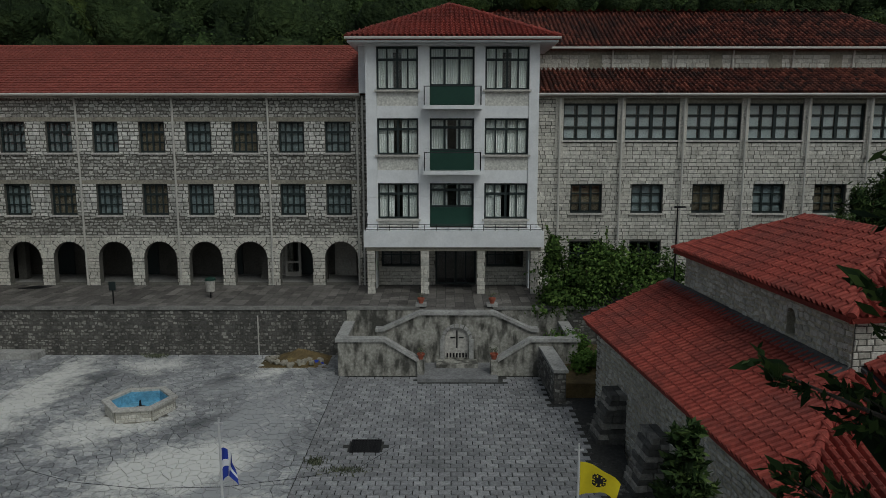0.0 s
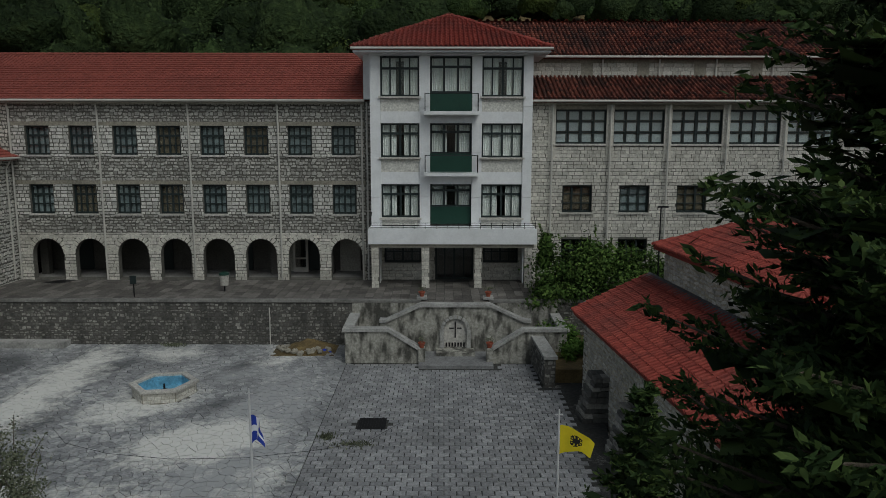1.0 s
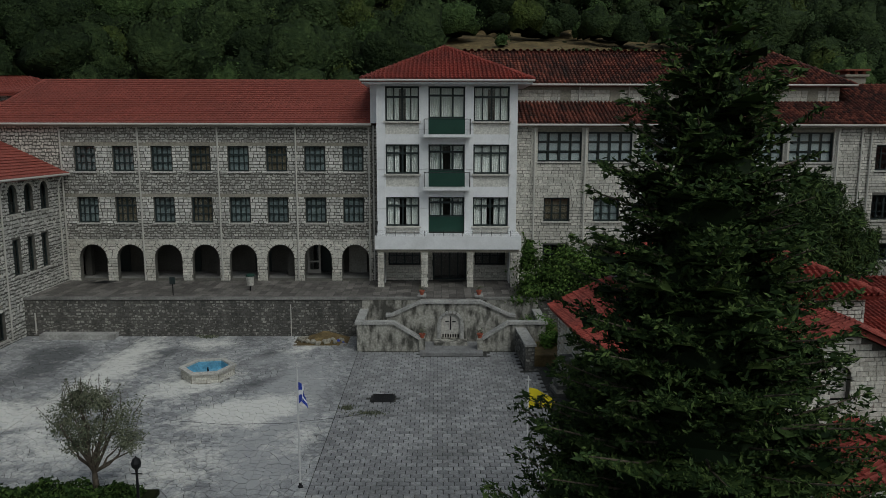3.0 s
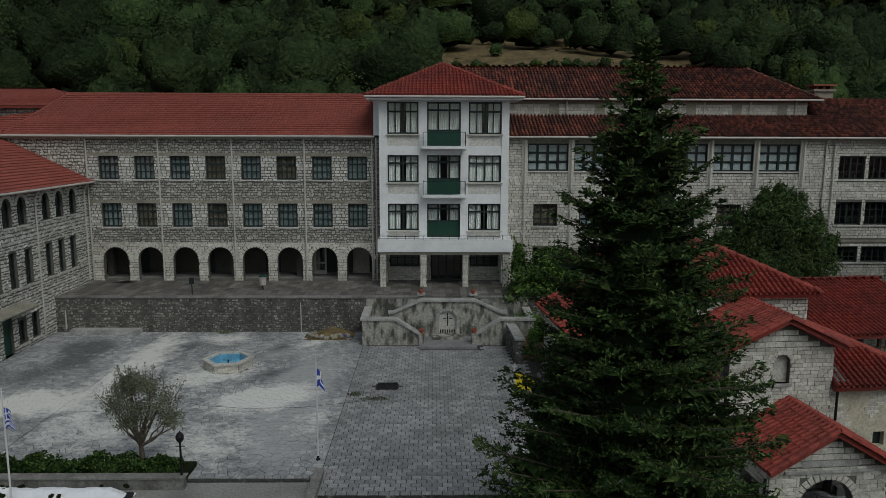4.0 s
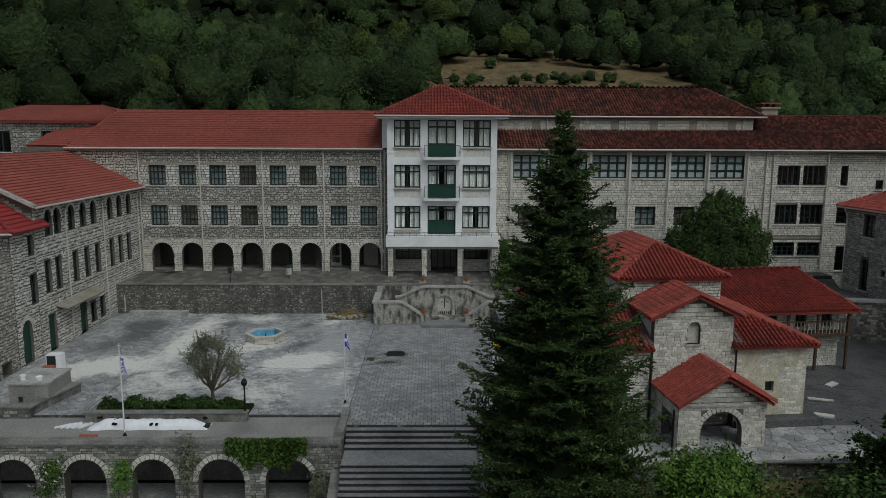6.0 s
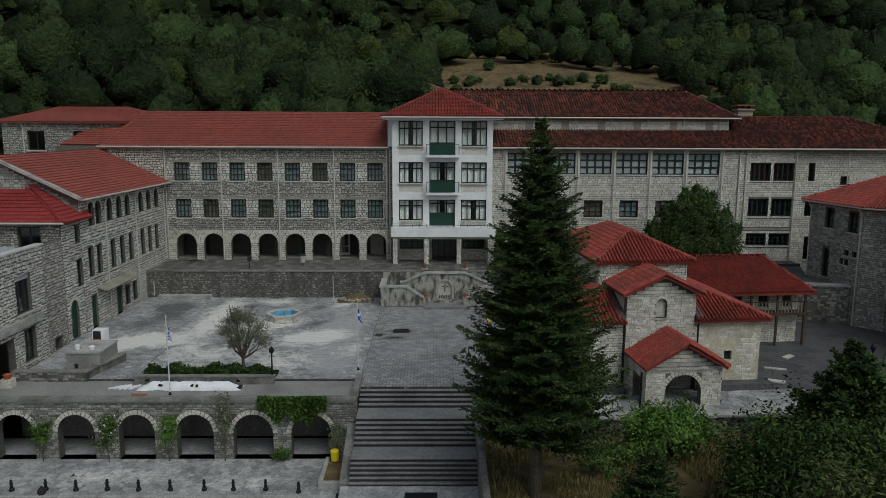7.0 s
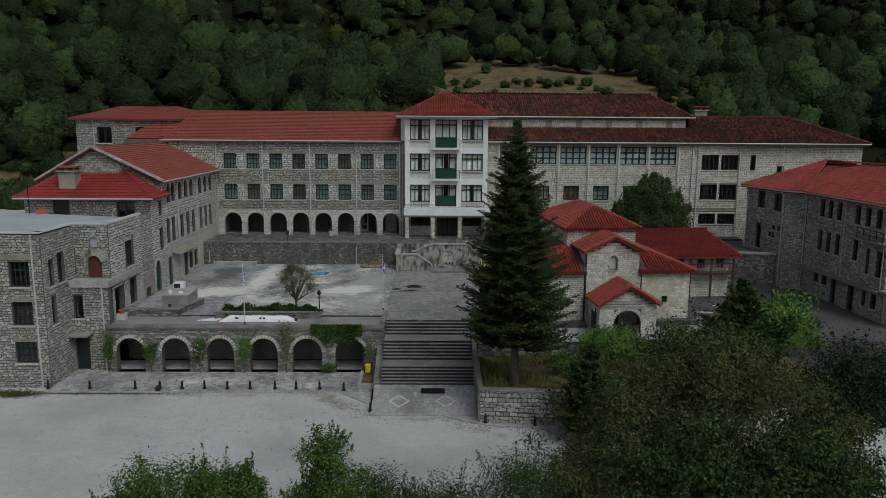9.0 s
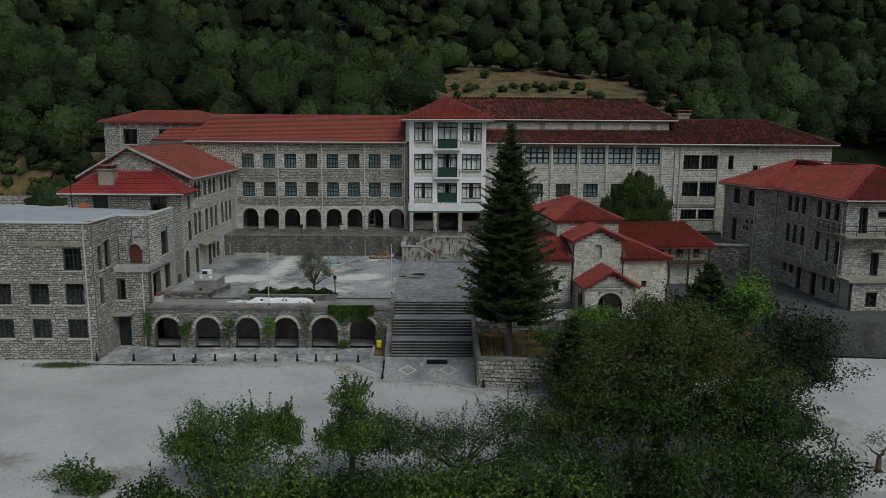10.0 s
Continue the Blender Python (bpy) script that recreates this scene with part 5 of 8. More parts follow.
# low wall running forward beside the stair
low = thing("low_wall", "low rough stone garden wall with flat coping", "wall", (4.8, 34, 0))
part("wall", G().slab([(4.55, 36.2), (4.75, 31.9), (5.2, 31.9), (5.0, 36.2)], -0.9, 1.2), M_DARKMORTAR, low, m=rel(low, Matrix.Identity(4)))
face(low, W(4.545, 36.2, 0, -87.3), 0, 4.3, -0.1, 1.2, [], ((0.12, 0.22), (0.16, 0.4), True), M_DARKSTONE, M_DARKMORTAR, 73, thick=0.1)
face(low, W(4.75, 31.895), 0, 0.45, -0.5, 1.2, [], ((0.12, 0.22), (0.16, 0.3), True), M_DARKSTONE, M_DARKMORTAR, 74, thick=0.1)
part("coping", G().slab([(4.5, 36.25), (4.7, 31.8), (5.27, 31.8), (5.07, 36.25)], 1.2, 1.32), M_CAP, low, m=rel(low, Matrix.Identity(4)))
solid("side_bed", G().box(5.0, 7.6, 32.5, 37.9, -0.8, 0.55), M_DRY, "small overgrown bed behind the low wall", "garden bed", "structure")

# ---------------------------------------------------------------- terrace arcade and broad steps
ter = thing("terrace_arcade", "grey stone terrace arcade with low round arches", "arcade", (-13, 15.4, -3.4))
mta = W(0, 15.4)
TA = [(-22.45, -20.5), (-19.3, -17.4), (-16.15, -14.3), (-13.15, -11.25), (-10.2, -8.15), (-7.2, -5.1)]
h_ta = [(a, b, -3.4, -0.95, True) for a, b in TA]
face(ter, mta, -22.9, -3.75, -3.45, -0.18, h_ta, ((0.1, 0.17), (0.15, 0.36)), M_GREYRUBBLE, M_DARKMORTAR, 81, thick=0.55)
for a, b in TA:
    voussoirs(ter, mta, (a + b) / 2, -0.95 - (b - a) / 2, (b - a) / 2, 0.24, 15, M_ASHLAR)
part("back_wall", G().box(-22.9, -3.8, 18.4, 18.8, -3.45, -0.3), M_DARKSTONE, ter, "dark wall behind the arches", m=rel(ter, Matrix.Identity(4)))
part("terrace_floor", G().slab([(-22.95, 15.3), (XS0 - 0.05, 15.3), (XS0 - 0.05, 18.2), (-22.95, 18.2)], -0.3, -0.1), M_SCREED, ter, "smooth grey screed terrace floor", m=rel(ter, Matrix.Identity(4)))
part("coping", G().box(-22.95, XS0 - 0.05, 15.22, 15.62, -0.18, 0.0), M_CAPDARK, ter, m=rel(ter, Matrix.Identity(4)))
part("coping", G().box(XS0 - 0.35, XS0, 15.63, 18.6, -0.1, 0.22), M_CAPDARK, ter, m=rel(ter, Matrix.Identity(4)))

steps = thing("broad_steps", "broad dark stone steps in three flights", "stairs", (-0.7, 14, -3.4))
R = 0.165
z, y = 0.0, 16.95
for n, tread, landing in ((5, 0.26, 1.43), (6, 0.235, 1.33), (5, 0.17, 0.2)):
    for i in range(n):
        z -= R
        dep = tread if i < n - 1 else landing
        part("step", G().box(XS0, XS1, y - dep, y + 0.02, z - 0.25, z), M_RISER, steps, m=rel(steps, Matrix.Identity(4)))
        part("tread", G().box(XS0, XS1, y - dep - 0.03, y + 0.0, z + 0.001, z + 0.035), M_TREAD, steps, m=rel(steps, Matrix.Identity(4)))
        y -= dep
STEP_END, STEP_Z = y, z
part("fill", G().hexa([(XS0, STEP_END, -3.6), (XS1, STEP_END, -3.6), (XS1, 16.95, -3.6), (XS0, 16.95, -3.6), (XS0, STEP_END, z - 0.2), (XS1, STEP_END, z - 0.2), (XS1, 16.95, -0.6), (XS0, 16.95, -0.6)]), M_STEP, steps, m=rel(steps, Matrix.Identity(4)))
solid("ramp", G().hexa([(XS0 - 0.4, 7.8, -3.6), (XS1, 7.8, -3.6), (XS1, STEP_END, -3.6), (XS0 - 0.4, STEP_END, -3.6), (XS0 - 0.4, 7.8, -3.38), (XS1, 7.8, -3.38), (XS1, STEP_END, z - 0.1), (XS0 - 0.4, STEP_END, z - 0.1)]), M_FLAG, "worn grey paving sloping from the steps", "paving", "structure")
g = G()
g.hexa([(XS0 - 0.5, 11.4, -3.5), (XS0 - 0.02, 11.4, -3.5), (XS0 - 0.02, 15.2, -3.5), (XS0 - 0.5, 15.2, -3.5), (XS0 - 0.5, 11.4, -2.75), (XS0 - 0.02, 11.4, -2.75), (XS0 - 0.02, 15.2, -1.35), (XS0 - 0.5, 15.2, -1.35)])
part("side_wall", g, M_CAPDARK, steps, "pale stone side parapet", m=rel(steps, Matrix.Identity(4)))
g = G()
g.hexa([(XS1 + 0.01, 6.6, -3.5), (XS1 + 0.3, 6.6, -3.5), (XS1 + 0.3, 17.2, -3.5), (XS1 + 0.01, 17.2, -3.5), (XS1 + 0.01, 6.6, -1.5), (XS1 + 0.3, 6.6, -1.5), (XS1 + 0.3, 17.2, -0.5), (XS1 + 0.01, 17.2, -0.5)])
part("side_wall", g, M_DARKSTONE, steps, "dark stone side parapet", m=rel(steps, Matrix.Identity(4)))

# garden wall below the fir
gw = thing("garden_wall", "rough stone garden retaining wall", "wall", (6, 6.6, -3.4))
mgw = W(XS1 + 0.1, 6.6, 0, -5)
face(gw, mgw, 0, 12, -3.6, -1.45, [], ((0.14, 0.3), (0.2, 0.5), True), M_RUBBLE, M_DARKMORTAR, 91)
part("coping", G().box(0, 12, -0.05, 0.48, -1.45, -1.37), M_CAPDARK, gw, m=rel(gw, mgw))
yw = thing("yard_wall", "dark stone wall edging the church yard", "wall", (12, 14, -1.7))
myw = W(XS1 + 0.4, 13.9, 0, 4)
face(yw, myw, 0, 20, -2.4, -0.82, [], ((0.14, 0.26), (0.2, 0.45)), M_DARKSTONE, M_DARKMORTAR, 92)
part("coping", G().box(0, 20, -0.08, 0.5, -0.82, -0.72), M_CAP, yw, m=rel(yw, myw))

# ---------------------------------------------------------------- church
church = thing("church", "small pale stone church with red clay tile roofs", "church", (13.2, 15.7, -0.8))
CM = pose(13.2, 15.7, 0, 0, 0, 5)


def cw(x, y, z):
    return tuple(CM @ Vector((x, y, z)))


ZB = -0.82
CH = ((0.13, 0.18), (0.18, 0.44))
# porch
PM = CM @ Matrix.Translation((0.31, 0.4, 0))


def pw_(x, y, z):
    return tuple(PM @ Vector((x, y, z)))


hp = [(-1.02, 0.98, ZB, 0.95, True)]
face(church, PM, -2.1, 2.1, ZB, 1.4, hp, CH, M_CHURCH, M_MORTAR, 101, jitter=0.006, name="porch_wall")
voussoirs(church, PM, -0.02, -0.05, 1.0, 0.26, 17, M_CHURCH)
gbl = part("porch_gable", G().prism([(-2.1, 1.4), (2.1, 1.4), (0, 2.55)], 0.0, 0.4), M_MORTAR, church, m=rel(church, PM))
for r_, (a, b) in enumerate(((-1.6, 1.6), (-1.2, 1.2), (-0.8, 0.8), (-0.4, 0.4))):
    s = part("stonework", stones(a, b, 1.42 + 0.22 * r_, 1.62 + 0.22 * r_, [], (0.2, 0.2), (0.25, 0.45), 102 + r_, jitter=0.005), M_CHURCH, gbl)
    s["kind"] = "stuff"
part("porch_cornice", G().box(-1.6, 1.6, -0.09, 0.02, 1.2, 1.3).box(-1.0, 1.0, -0.05, 0.02, 1.42, 1.62), M_CAP, church, m=rel(church, PM))
for s_, rz in ((-1, -90), (1, 90)):
    mm = PM @ W(-2.1, 2.7, 0, -90) if s_ < 0 else PM @ W(2.1, 0, 0, 90)
    face(church, mm, 0.02, 2.68, ZB, 1.4, [(0.9, 2.2, ZB, 0.6, True)], CH, M_CHURCH, M_MORTAR, 110 + s_, jitter=0.006, name="porch_side")
po = 0.35
roof_slope(church, [pw_(-2.3, 2.8, 1.4), pw_(-2.3, -po, 1.4), pw_(0, -po, 2.75), pw_(0, 2.8, 2.75)], M_TILE_CHURCH, 0.225, 0.34, 103, pieces=130, piece_mat=M_TILE_PIECE)
roof_slope(church, [pw_(2.3, -po, 1.4), pw_(2.3, 2.8, 1.4), pw_(0, 2.8, 2.75), pw_(0, -po, 2.75)], M_TILE_CHURCH, 0.225, 0.34, 104, pieces=130, piece_mat=M_TILE_PIECE)
ridge_caps(church, [(pw_(0, -po, 2.75), pw_(0, 2.8, 2.75)), (pw_(-2.3, -po, 1.4), pw_(0, -po, 2.75)), (pw_(2.3, -po, 1.4), pw_(0, -po, 2.75))], M_TILE_CHURCH)
# front gable body
NF = CM @ W(0, 3.1)
hn = [(-0.32, 0.32, 3.35, 4.45, True), (-0.6, 0.6, ZB, 1.2)]
face(church, NF, -2.0, 2.0, ZB, 4.7, hn, CH, M_CHURCH, M_MORTAR, 120, jitter=0.006, name="gable_front")
part("niche_back", G().box(-0.35, 0.35, 0.18, 0.24, 3.3, 4.5), M_PANEL, church, "pale plastered niche", m=rel(church, NF))
part("niche_sill", G().box(-0.42, 0.42, -0.08, 0.2, 3.25, 3.35), M_CAP, church, m=rel(church, NF))
voussoirs(church, NF, 0, 4.13, 0.32, 0.15, 9, M_CHURCH)
part("door", G().box(-0.6, 0.6, 0.2, 0.26, ZB, 1.2), M_WOOD, church, "dark wooden church door", m=rel(church, NF))
gb = part("upper_gable", G().prism([(-2.0, 4.7), (2.0, 4.7), (0, 5.65)], 0, 0.4), M_MORTAR, church, m=rel(church, NF))
for r_, (a, b) in enumerate(((-1.45, 1.45), (-1.0, 1.0), (-0.55, 0.55))):
    s = part("stonework", stones(a, b, 4.72 + 0.22 * r_, 4.92 + 0.22 * r_, [], (0.2, 0.2), (0.25, 0.45), 125 + r_, jitter=0.005), M_CHURCH, gb)
    s["kind"] = "stuff"
for x in (-2.0, 1.6):
    part("side_wall", G().box(x, x + 0.4, 3.5, 7.4, ZB, 4.7), M_CHURCH, church, m=rel(church, CM))
roof_slope(church, [cw(-2.35, 7.4, 4.75), cw(-2.35, 2.75, 4.75), cw(0, 2.75, 5.85), cw(0, 7.4, 5.85)], M_TILE_CHURCH, 0.225, 0.34, 121)
roof_slope(church, [cw(2.35, 2.75, 4.75), cw(2.35, 7.4, 4.75), cw(0, 7.4, 5.85), cw(0, 2.75, 5.85)], M_TILE_CHURCH, 0.225, 0.34, 122)
ridge_caps(church, [(cw(0, 2.75, 5.85), cw(0, 7.4, 5.85)), (cw(-2.35, 2.75, 4.75), cw(0, 2.75, 5.85)), (cw(2.35, 2.75, 4.75), cw(0, 2.75, 5.85))], M_TILE_CHURCH)
# aisles
AE, AT = 3.2, 4.65
UX, UY0, UY1 = 2.72, 6.05, 15.4
pl_w = part("aisle_front", wall_body(2.0, 6.0, ZB, AE, 0.4, [(3.9, 4.35, 0.75, 1.3)]), M_CREAM, church, "worn cream plastered aisle wall", m=rel(church, CM @ W(0, 3.2)))
gg = stones(2.0, 6.0, ZB, AE, [(3.9, 4.35, 0.75, 1.3)], CH[0], CH[1], 130, proud=(0.006, 0.018))
g2 = G()
for i in range(0, len(gg.v), 8):
    cx, cz = gg.v[i][0], gg.v[i][2]
    if noise.noise((cx * 0.9, cz * 0.9, 4)) + 0.45 * (1 - min(1, abs(cx - 2.0), abs(6.0 - cx) * 1.5, abs(cz - ZB))) > 0.12:
        g2.add(gg.v[i:i + 8], [(0, 1, 2, 3), (1, 0, 4, 5), (2, 1, 5, 6), (3, 2, 6, 7), (0, 3, 7, 4)])
st = part("stonework", g2, M_CHURCH, pl_w)
st["kind"] = "stuff"
face(church, CM @ W(0, 3.2), -5.5, -2.0, ZB, AE, [(-3.6, -3.2, 0.6, 1.2)], CH, M_CHURCH, M_MORTAR, 131, name="aisle_front")
part("window_bars", G().box(3.9, 4.35, 0.2, 0.25, 0.75, 1.3), M_FRAME, church, m=rel(church, CM @ W(0, 3.2)))
part("window_bars", G().box(-3.6, -3.2, 0.2, 0.25, 0.6, 1.2), M_FRAME, church, m=rel(church, CM @ W(0, 3.2)))
face(church, CM @ W(-5.5, 16.5, 0, -90), 0, 13.28, ZB, AE, [(8.3, 8.75, 0.6, 1.5)], ((0.12, 0.22), (0.16, 0.4), True), M_CHURCH, M_CREAM, 132, name="aisle_side")
face(church, CM @ W(6.0, 3.2, 0, 90), 0.02, 13.3, ZB, AE, [], CH, M_CHURCH, M_MORTAR, 133, name="aisle_side")
part("aisle_back", G().box(-5.5, 6.0, 16.1, 16.5, ZB, AE), M_MORTAR, church, m=rel(church, CM))
for s in (-1, 1):
    o, v = (-5.9, 0.0) if s < 0 else (6.4, 0.0)
    e0_, e1_ = cw(o, 2.8, AE), cw(2.0 * s, 2.8, AE)
    t0_, t1_ = cw(UX * s, UY0, AT), cw(2.0 * s, UY0, AT)
    back, tback = cw(o, 16.85, AE), cw(UX * s, 16.85, AT)
    if s < 0:
        roof_slope(church, [e0_, e1_, t1_, t0_], M_TILE_CHURCH, 0.225, 0.34, 135)
        roof_slope(church, [back, e0_, t0_, tback], M_TILE_CHURCH, 0.225, 0.34, 134)
    else:
        roof_slope(church, [e1_, e0_, t0_, t1_], M_TILE_CHURCH, 0.225, 0.34, 136)
        roof_slope(church, [e0_, back, tback, t0_], M_TILE_CHURCH, 0.225, 0.34, 137)
    ridge_caps(church, [(e0_, t0_)], M_TILE_CHURCH)
    g = G()
    x0, x1 = UX * s + 0.42 * s, UX * s + 0.01 * s
    lo, hi = AT - 0.17, AT + 0.02
    p8 = [cw(min(x0, x1), UY0, lo if s < 0 else hi), cw(max(x0, x1), UY0, hi if s < 0 else lo), cw(max(x0, x1), 16.85, hi if s < 0 else lo), cw(min(x0, x1), 16.85, lo if s < 0 else hi)]
    g.hexa(p8 + [(x, y, z + 0.13) for x, y, z in p8])
    part("lead_flashing", g, M_STEP, church, "grey lead flashing", m=rel(church, Matrix.Identity(4)))
    x0, x1 = sorted((2.02 * s, 2.5 * s))
    p8 = [cw(x0, 3.0, AE + 0.12), cw(x1, 3.0, AE + 0.12), cw(x1, UY0, AT + 0.06), cw(x0, UY0, AT + 0.06)]
    g = G()
    g.hexa(p8 + [(x, y, z + 0.1) for x, y, z in p8])
    part("lead_flashing", g, M_STEP, church, "grey lead flashing", m=rel(church, Matrix.Identity(4)))
# upper body
UE2 = 6.05
face(church, CM @ W(0, UY0), -UX, UX, 4.0, UE2, [], CH, M_CHURCH, M_MORTAR, 140, name="upper_wall")
face(church, CM @ W(-UX, UY1, 0, -90), 0, UY1 - UY0 - 0.02, 4.0, UE2, [(6.58, 6.98, 4.85, 5.6, True)], ((0.12, 0.2), (0.16, 0.4), True), M_CHURCH, M_CREAM, 141, name="upper_wall")
part("slit_window", G().box(6.58, 6.98, 0.25, 0.3, 4.8, 5.65), M_FRAME, church, m=rel(church, CM @ W(-UX, UY1, 0, -90)))
voussoirs(church, CM @ W(-UX, UY1, 0, -90), 6.78, 5.4, 0.2, 0.14, 7, M_CHURCH)
part("upper_back", G().box(-UX, UX, UY1 - 0.4, UY1, 4, UE2).box(UX - 0.4, UX, UY0 + 0.41, UY1 - 0.41, 4, UE2), M_CHURCH, church, m=rel(church, CM))
E = [cw(-UX - 0.35, UY0 - 0.35, UE2), cw(UX + 0.35, UY0 - 0.35, UE2), cw(UX + 0.35, UY1 + 0.35, UE2), cw(-UX - 0.35, UY1 + 0.35, UE2)]
R0, R1 = cw(0, UY0 + 2.55, 7.5), cw(0, UY1 - 2.8, 7.5)
roof_slope(church, [E[0], E[1], R0], M_TILE_CHURCH, 0.225, 0.34, 142)
roof_slope(church, [E[1], E[2], R1, R0], M_TILE_CHURCH, 0.225, 0.34, 143)
roof_slope(church, [E[2], E[3], R1], M_TILE_CHURCH, 0.225, 0.34, 144)
roof_slope(church, [E[3], E[0], R0, R1], M_TILE_CHURCH, 0.225, 0.34, 145)
ridge_caps(church, [(E[0], R0), (E[1], R0), (R0, R1), (E[3], R1), (E[2], R1)], M_TILE_CHURCH)
for x, z1 in ((-2.15, AE), (2.15, AE), (-2.2, 1.3)):
    part("downpipe", G().tube((x, 2.95 if z1 > 2 else -0.06, z1), (x, 2.95 if z1 > 2 else -0.06, ZB), 0.05), M_METAL, church, m=rel(church, CM))
for xa, xb in ((2.1, 6.6), (-6.0, -2.1)):
    part("plinth", G().box(xa, xb, 2.4, 3.2, ZB, -0.45), M_STEP, church, "low dark stone bench along the wall", m=rel(church, CM))
# sloping buttresses on the long side
rnd = random.Random(19)
for y0 in (13.5, 9.95):
    bt_ = part("buttress", G().hexa([cw(-6.7, y0 - 0.46, -0.85), cw(-5.5, y0 - 0.46, -0.85), cw(-5.5, y0 + 0.46, -0.85), cw(-6.7, y0 + 0.46, -0.85), cw(-6.0, y0 - 0.4, 1.55), cw(-5.5, y0 - 0.4, 1.55), cw(-5.5, y0 + 0.4, 1.55), cw(-6.0, y0 + 0.4, 1.55)]), M_DARKMORTAR, church, "sloping dark stone buttress", m=rel(church, Matrix.Identity(4)))
    g = G()
    z = -0.84
    while z < 1.6:
        h = rnd.uniform(0.14, 0.24)
        k = (z + 0.85) / 2.4
        xo = -6.74 + 0.72 * k
        for xa, xb in ((xo, xo + (-5.5 - xo) * rnd.uniform(0.35, 0.6)), (None, -5.5)):
            xa = last if xa is None else xa
            for ya, yb in ((-0.5, rnd.uniform(-0.1, 0.1)), (None, 0.5)):
                ya = mid_ if ya is None else ya
                j = lambda: rnd.uniform(-0.025, 0.025)
                g.hexa([cw(x + j(), y0 + y + j(), zz + 0.4 * j()) for zz in (z + 0.012, z + h - 0.012) for x, y in ((xa + 0.012, ya + 0.012), (xb - 0.012, ya + 0.012), (xb - 0.012, yb - 0.012), (xa + 0.012, yb - 0.012))])
                mid_ = yb
            last = xb
        z += h
    g.hexa([cw(x, y0 + y, z) for z in (-0.85, -0.3) for x, y in ((-7.15, -0.62), (-5.9, -0.62), (-5.9, 0.55), (-7.15, 0.55))])
    st = part("stonework", g, M_DARKSTONE, bt_)
    st["kind"] = "stuff"

# annex with a balcony
annex = thing("annex", "low annex with red roof and wooden balcony", "building", (22, 30, -0.8))
AM = pose(19.0, 27.6, 0, 0, 0, 6)


def aw(x, y, z):
    return tuple(AM @ Vector((x, y, z)))


h_a = [(1.6, 2.4, 1.5, 2.7), (3.6, 4.3, 1.7, 2.6), (5.3, 6.0, 1.7, 2.6), (1.2, 2.6, ZB, 0.9, True)]
face(annex, AM, -1.0, 6.5, ZB, 3.0, h_a, CH, M_ASHLAR, M_PLASTER, 150)
for a, b, c, d in [h[:4] for h in h_a[:3]]:
    window(annex, AM, a, b, c, d, cols=2, rows=2, depth=0.2)
part("side_wall", G().box(6.1, 6.5, 0.4, 7, ZB, 3.0).box(-1, -0.6, 0.4, 7, ZB, 3).box(-0.6, 6.1, 6.6, 7, ZB, 3), M_ASHLAR, annex, m=rel(annex, AM))
# added dark sheet standing for the shade behind the openings
part("inner_dark", G().box(-0.5, 6.0, 2.5, 2.6, ZB, 3.0), M_WOOD, annex, m=rel(annex, AM))
part("balcony_floor", G().box(-0.6, 6.7, -0.95, 0.0, 1.3, 1.48), M_WOOD, annex, "dark wooden balcony floor", m=rel(annex, AM))
for x in (0.6, 2.6, 4.5, 6.5):
    part("post", G().box(x - 0.07, x + 0.07, -0.9, -0.77, ZB, 3.0), M_WOOD, annex, m=rel(annex, AM))
part("handrail", G().box(-0.5, 6.6, -0.88, -0.8, 2.2, 2.28), M_WOOD, annex, m=rel(annex, AM))
bal = G().box(-0.025, 0.025, -0.86, -0.82, 1.48, 2.2).mesh("baluster", M_BAND)
for i in range(30):
    part("baluster", bal, None, annex, m=rel(annex, AM @ Matrix.Translation((-0.4 + 0.238 * i, 0, 0))))
q = [aw(-1.5, -1.15, 2.92), aw(7.0, -1.15, 2.92), aw(7.0, 10.4, 2.92), aw(-1.5, 10.4, 2.92)]
r0, r1 = aw(-1.5, 4.6, 4.42), aw(6.3, 4.6, 4.42)
roof_slope(annex, [q[0], q[1], r1, r0], M_TILE_CHURCH, 0.24, 0.36, 151)
roof_slope(annex, [q[1], q[2], r1], M_TILE_CHURCH, 0.24, 0.36, 152)
roof_slope(annex, [q[2], q[3], r0, r1], M_TILE_CHURCH, 0.5, 0.7, 153)
ridge_caps(annex, [(r0, r1), (q[1], r1)], M_TILE_CHURCH)

# ---------------------------------------------------------------- right wing
rw = thing("east_wing", "grey stone wing with arched windows and red hipped roof", "building", (37, 34, -0.8))
ZR, RE = -0.85, 8.12
EW = ((0.13, 0.2), (0.2, 0.42))
I4 = Matrix.Identity(4)
mra, mrb, mrc, mrd = W(30.9, 38.0, 0, -80.05), W(31.9, 32.3, 0, -48.0), W(33.25, 30.8, 0, -88.25), W(0, 19.3)
h_ra = [(1.75, 2.8, 6.2, 7.75), (4.3, 5.35, 6.15, 7.7), (1.8, 2.55, 2.3, 4.6, True), (4.15, 4.6, 4.34, 4.74), (5.0, 5.4, 4.34, 4.74), (3.75, 4.12, 3.62, 4.02), (4.28, 4.66, 3.6, 4.0)]
face(rw, mra, 0, 5.78, ZR, RE, h_ra, EW, M_RUBBLE, M_MORTAR, 160)
for h in h_ra:
    window(rw, mra, *h[:4], cols=2 if h[1] - h[0] > 0.6 else 1, rows=3 if h[3] - h[2] > 1 else 1, arched=len(h) > 4, depth=0.18)
face(rw, mrb, 0, 2.0, ZR, RE, [], EW, M_RUBBLE, M_MORTAR, 161)
h_rb = [(u, u + 0.66, 6.25, 7.7, True) for u in (2.1, 3.34, 4.62, 7.18, 8.5, 9.84)]
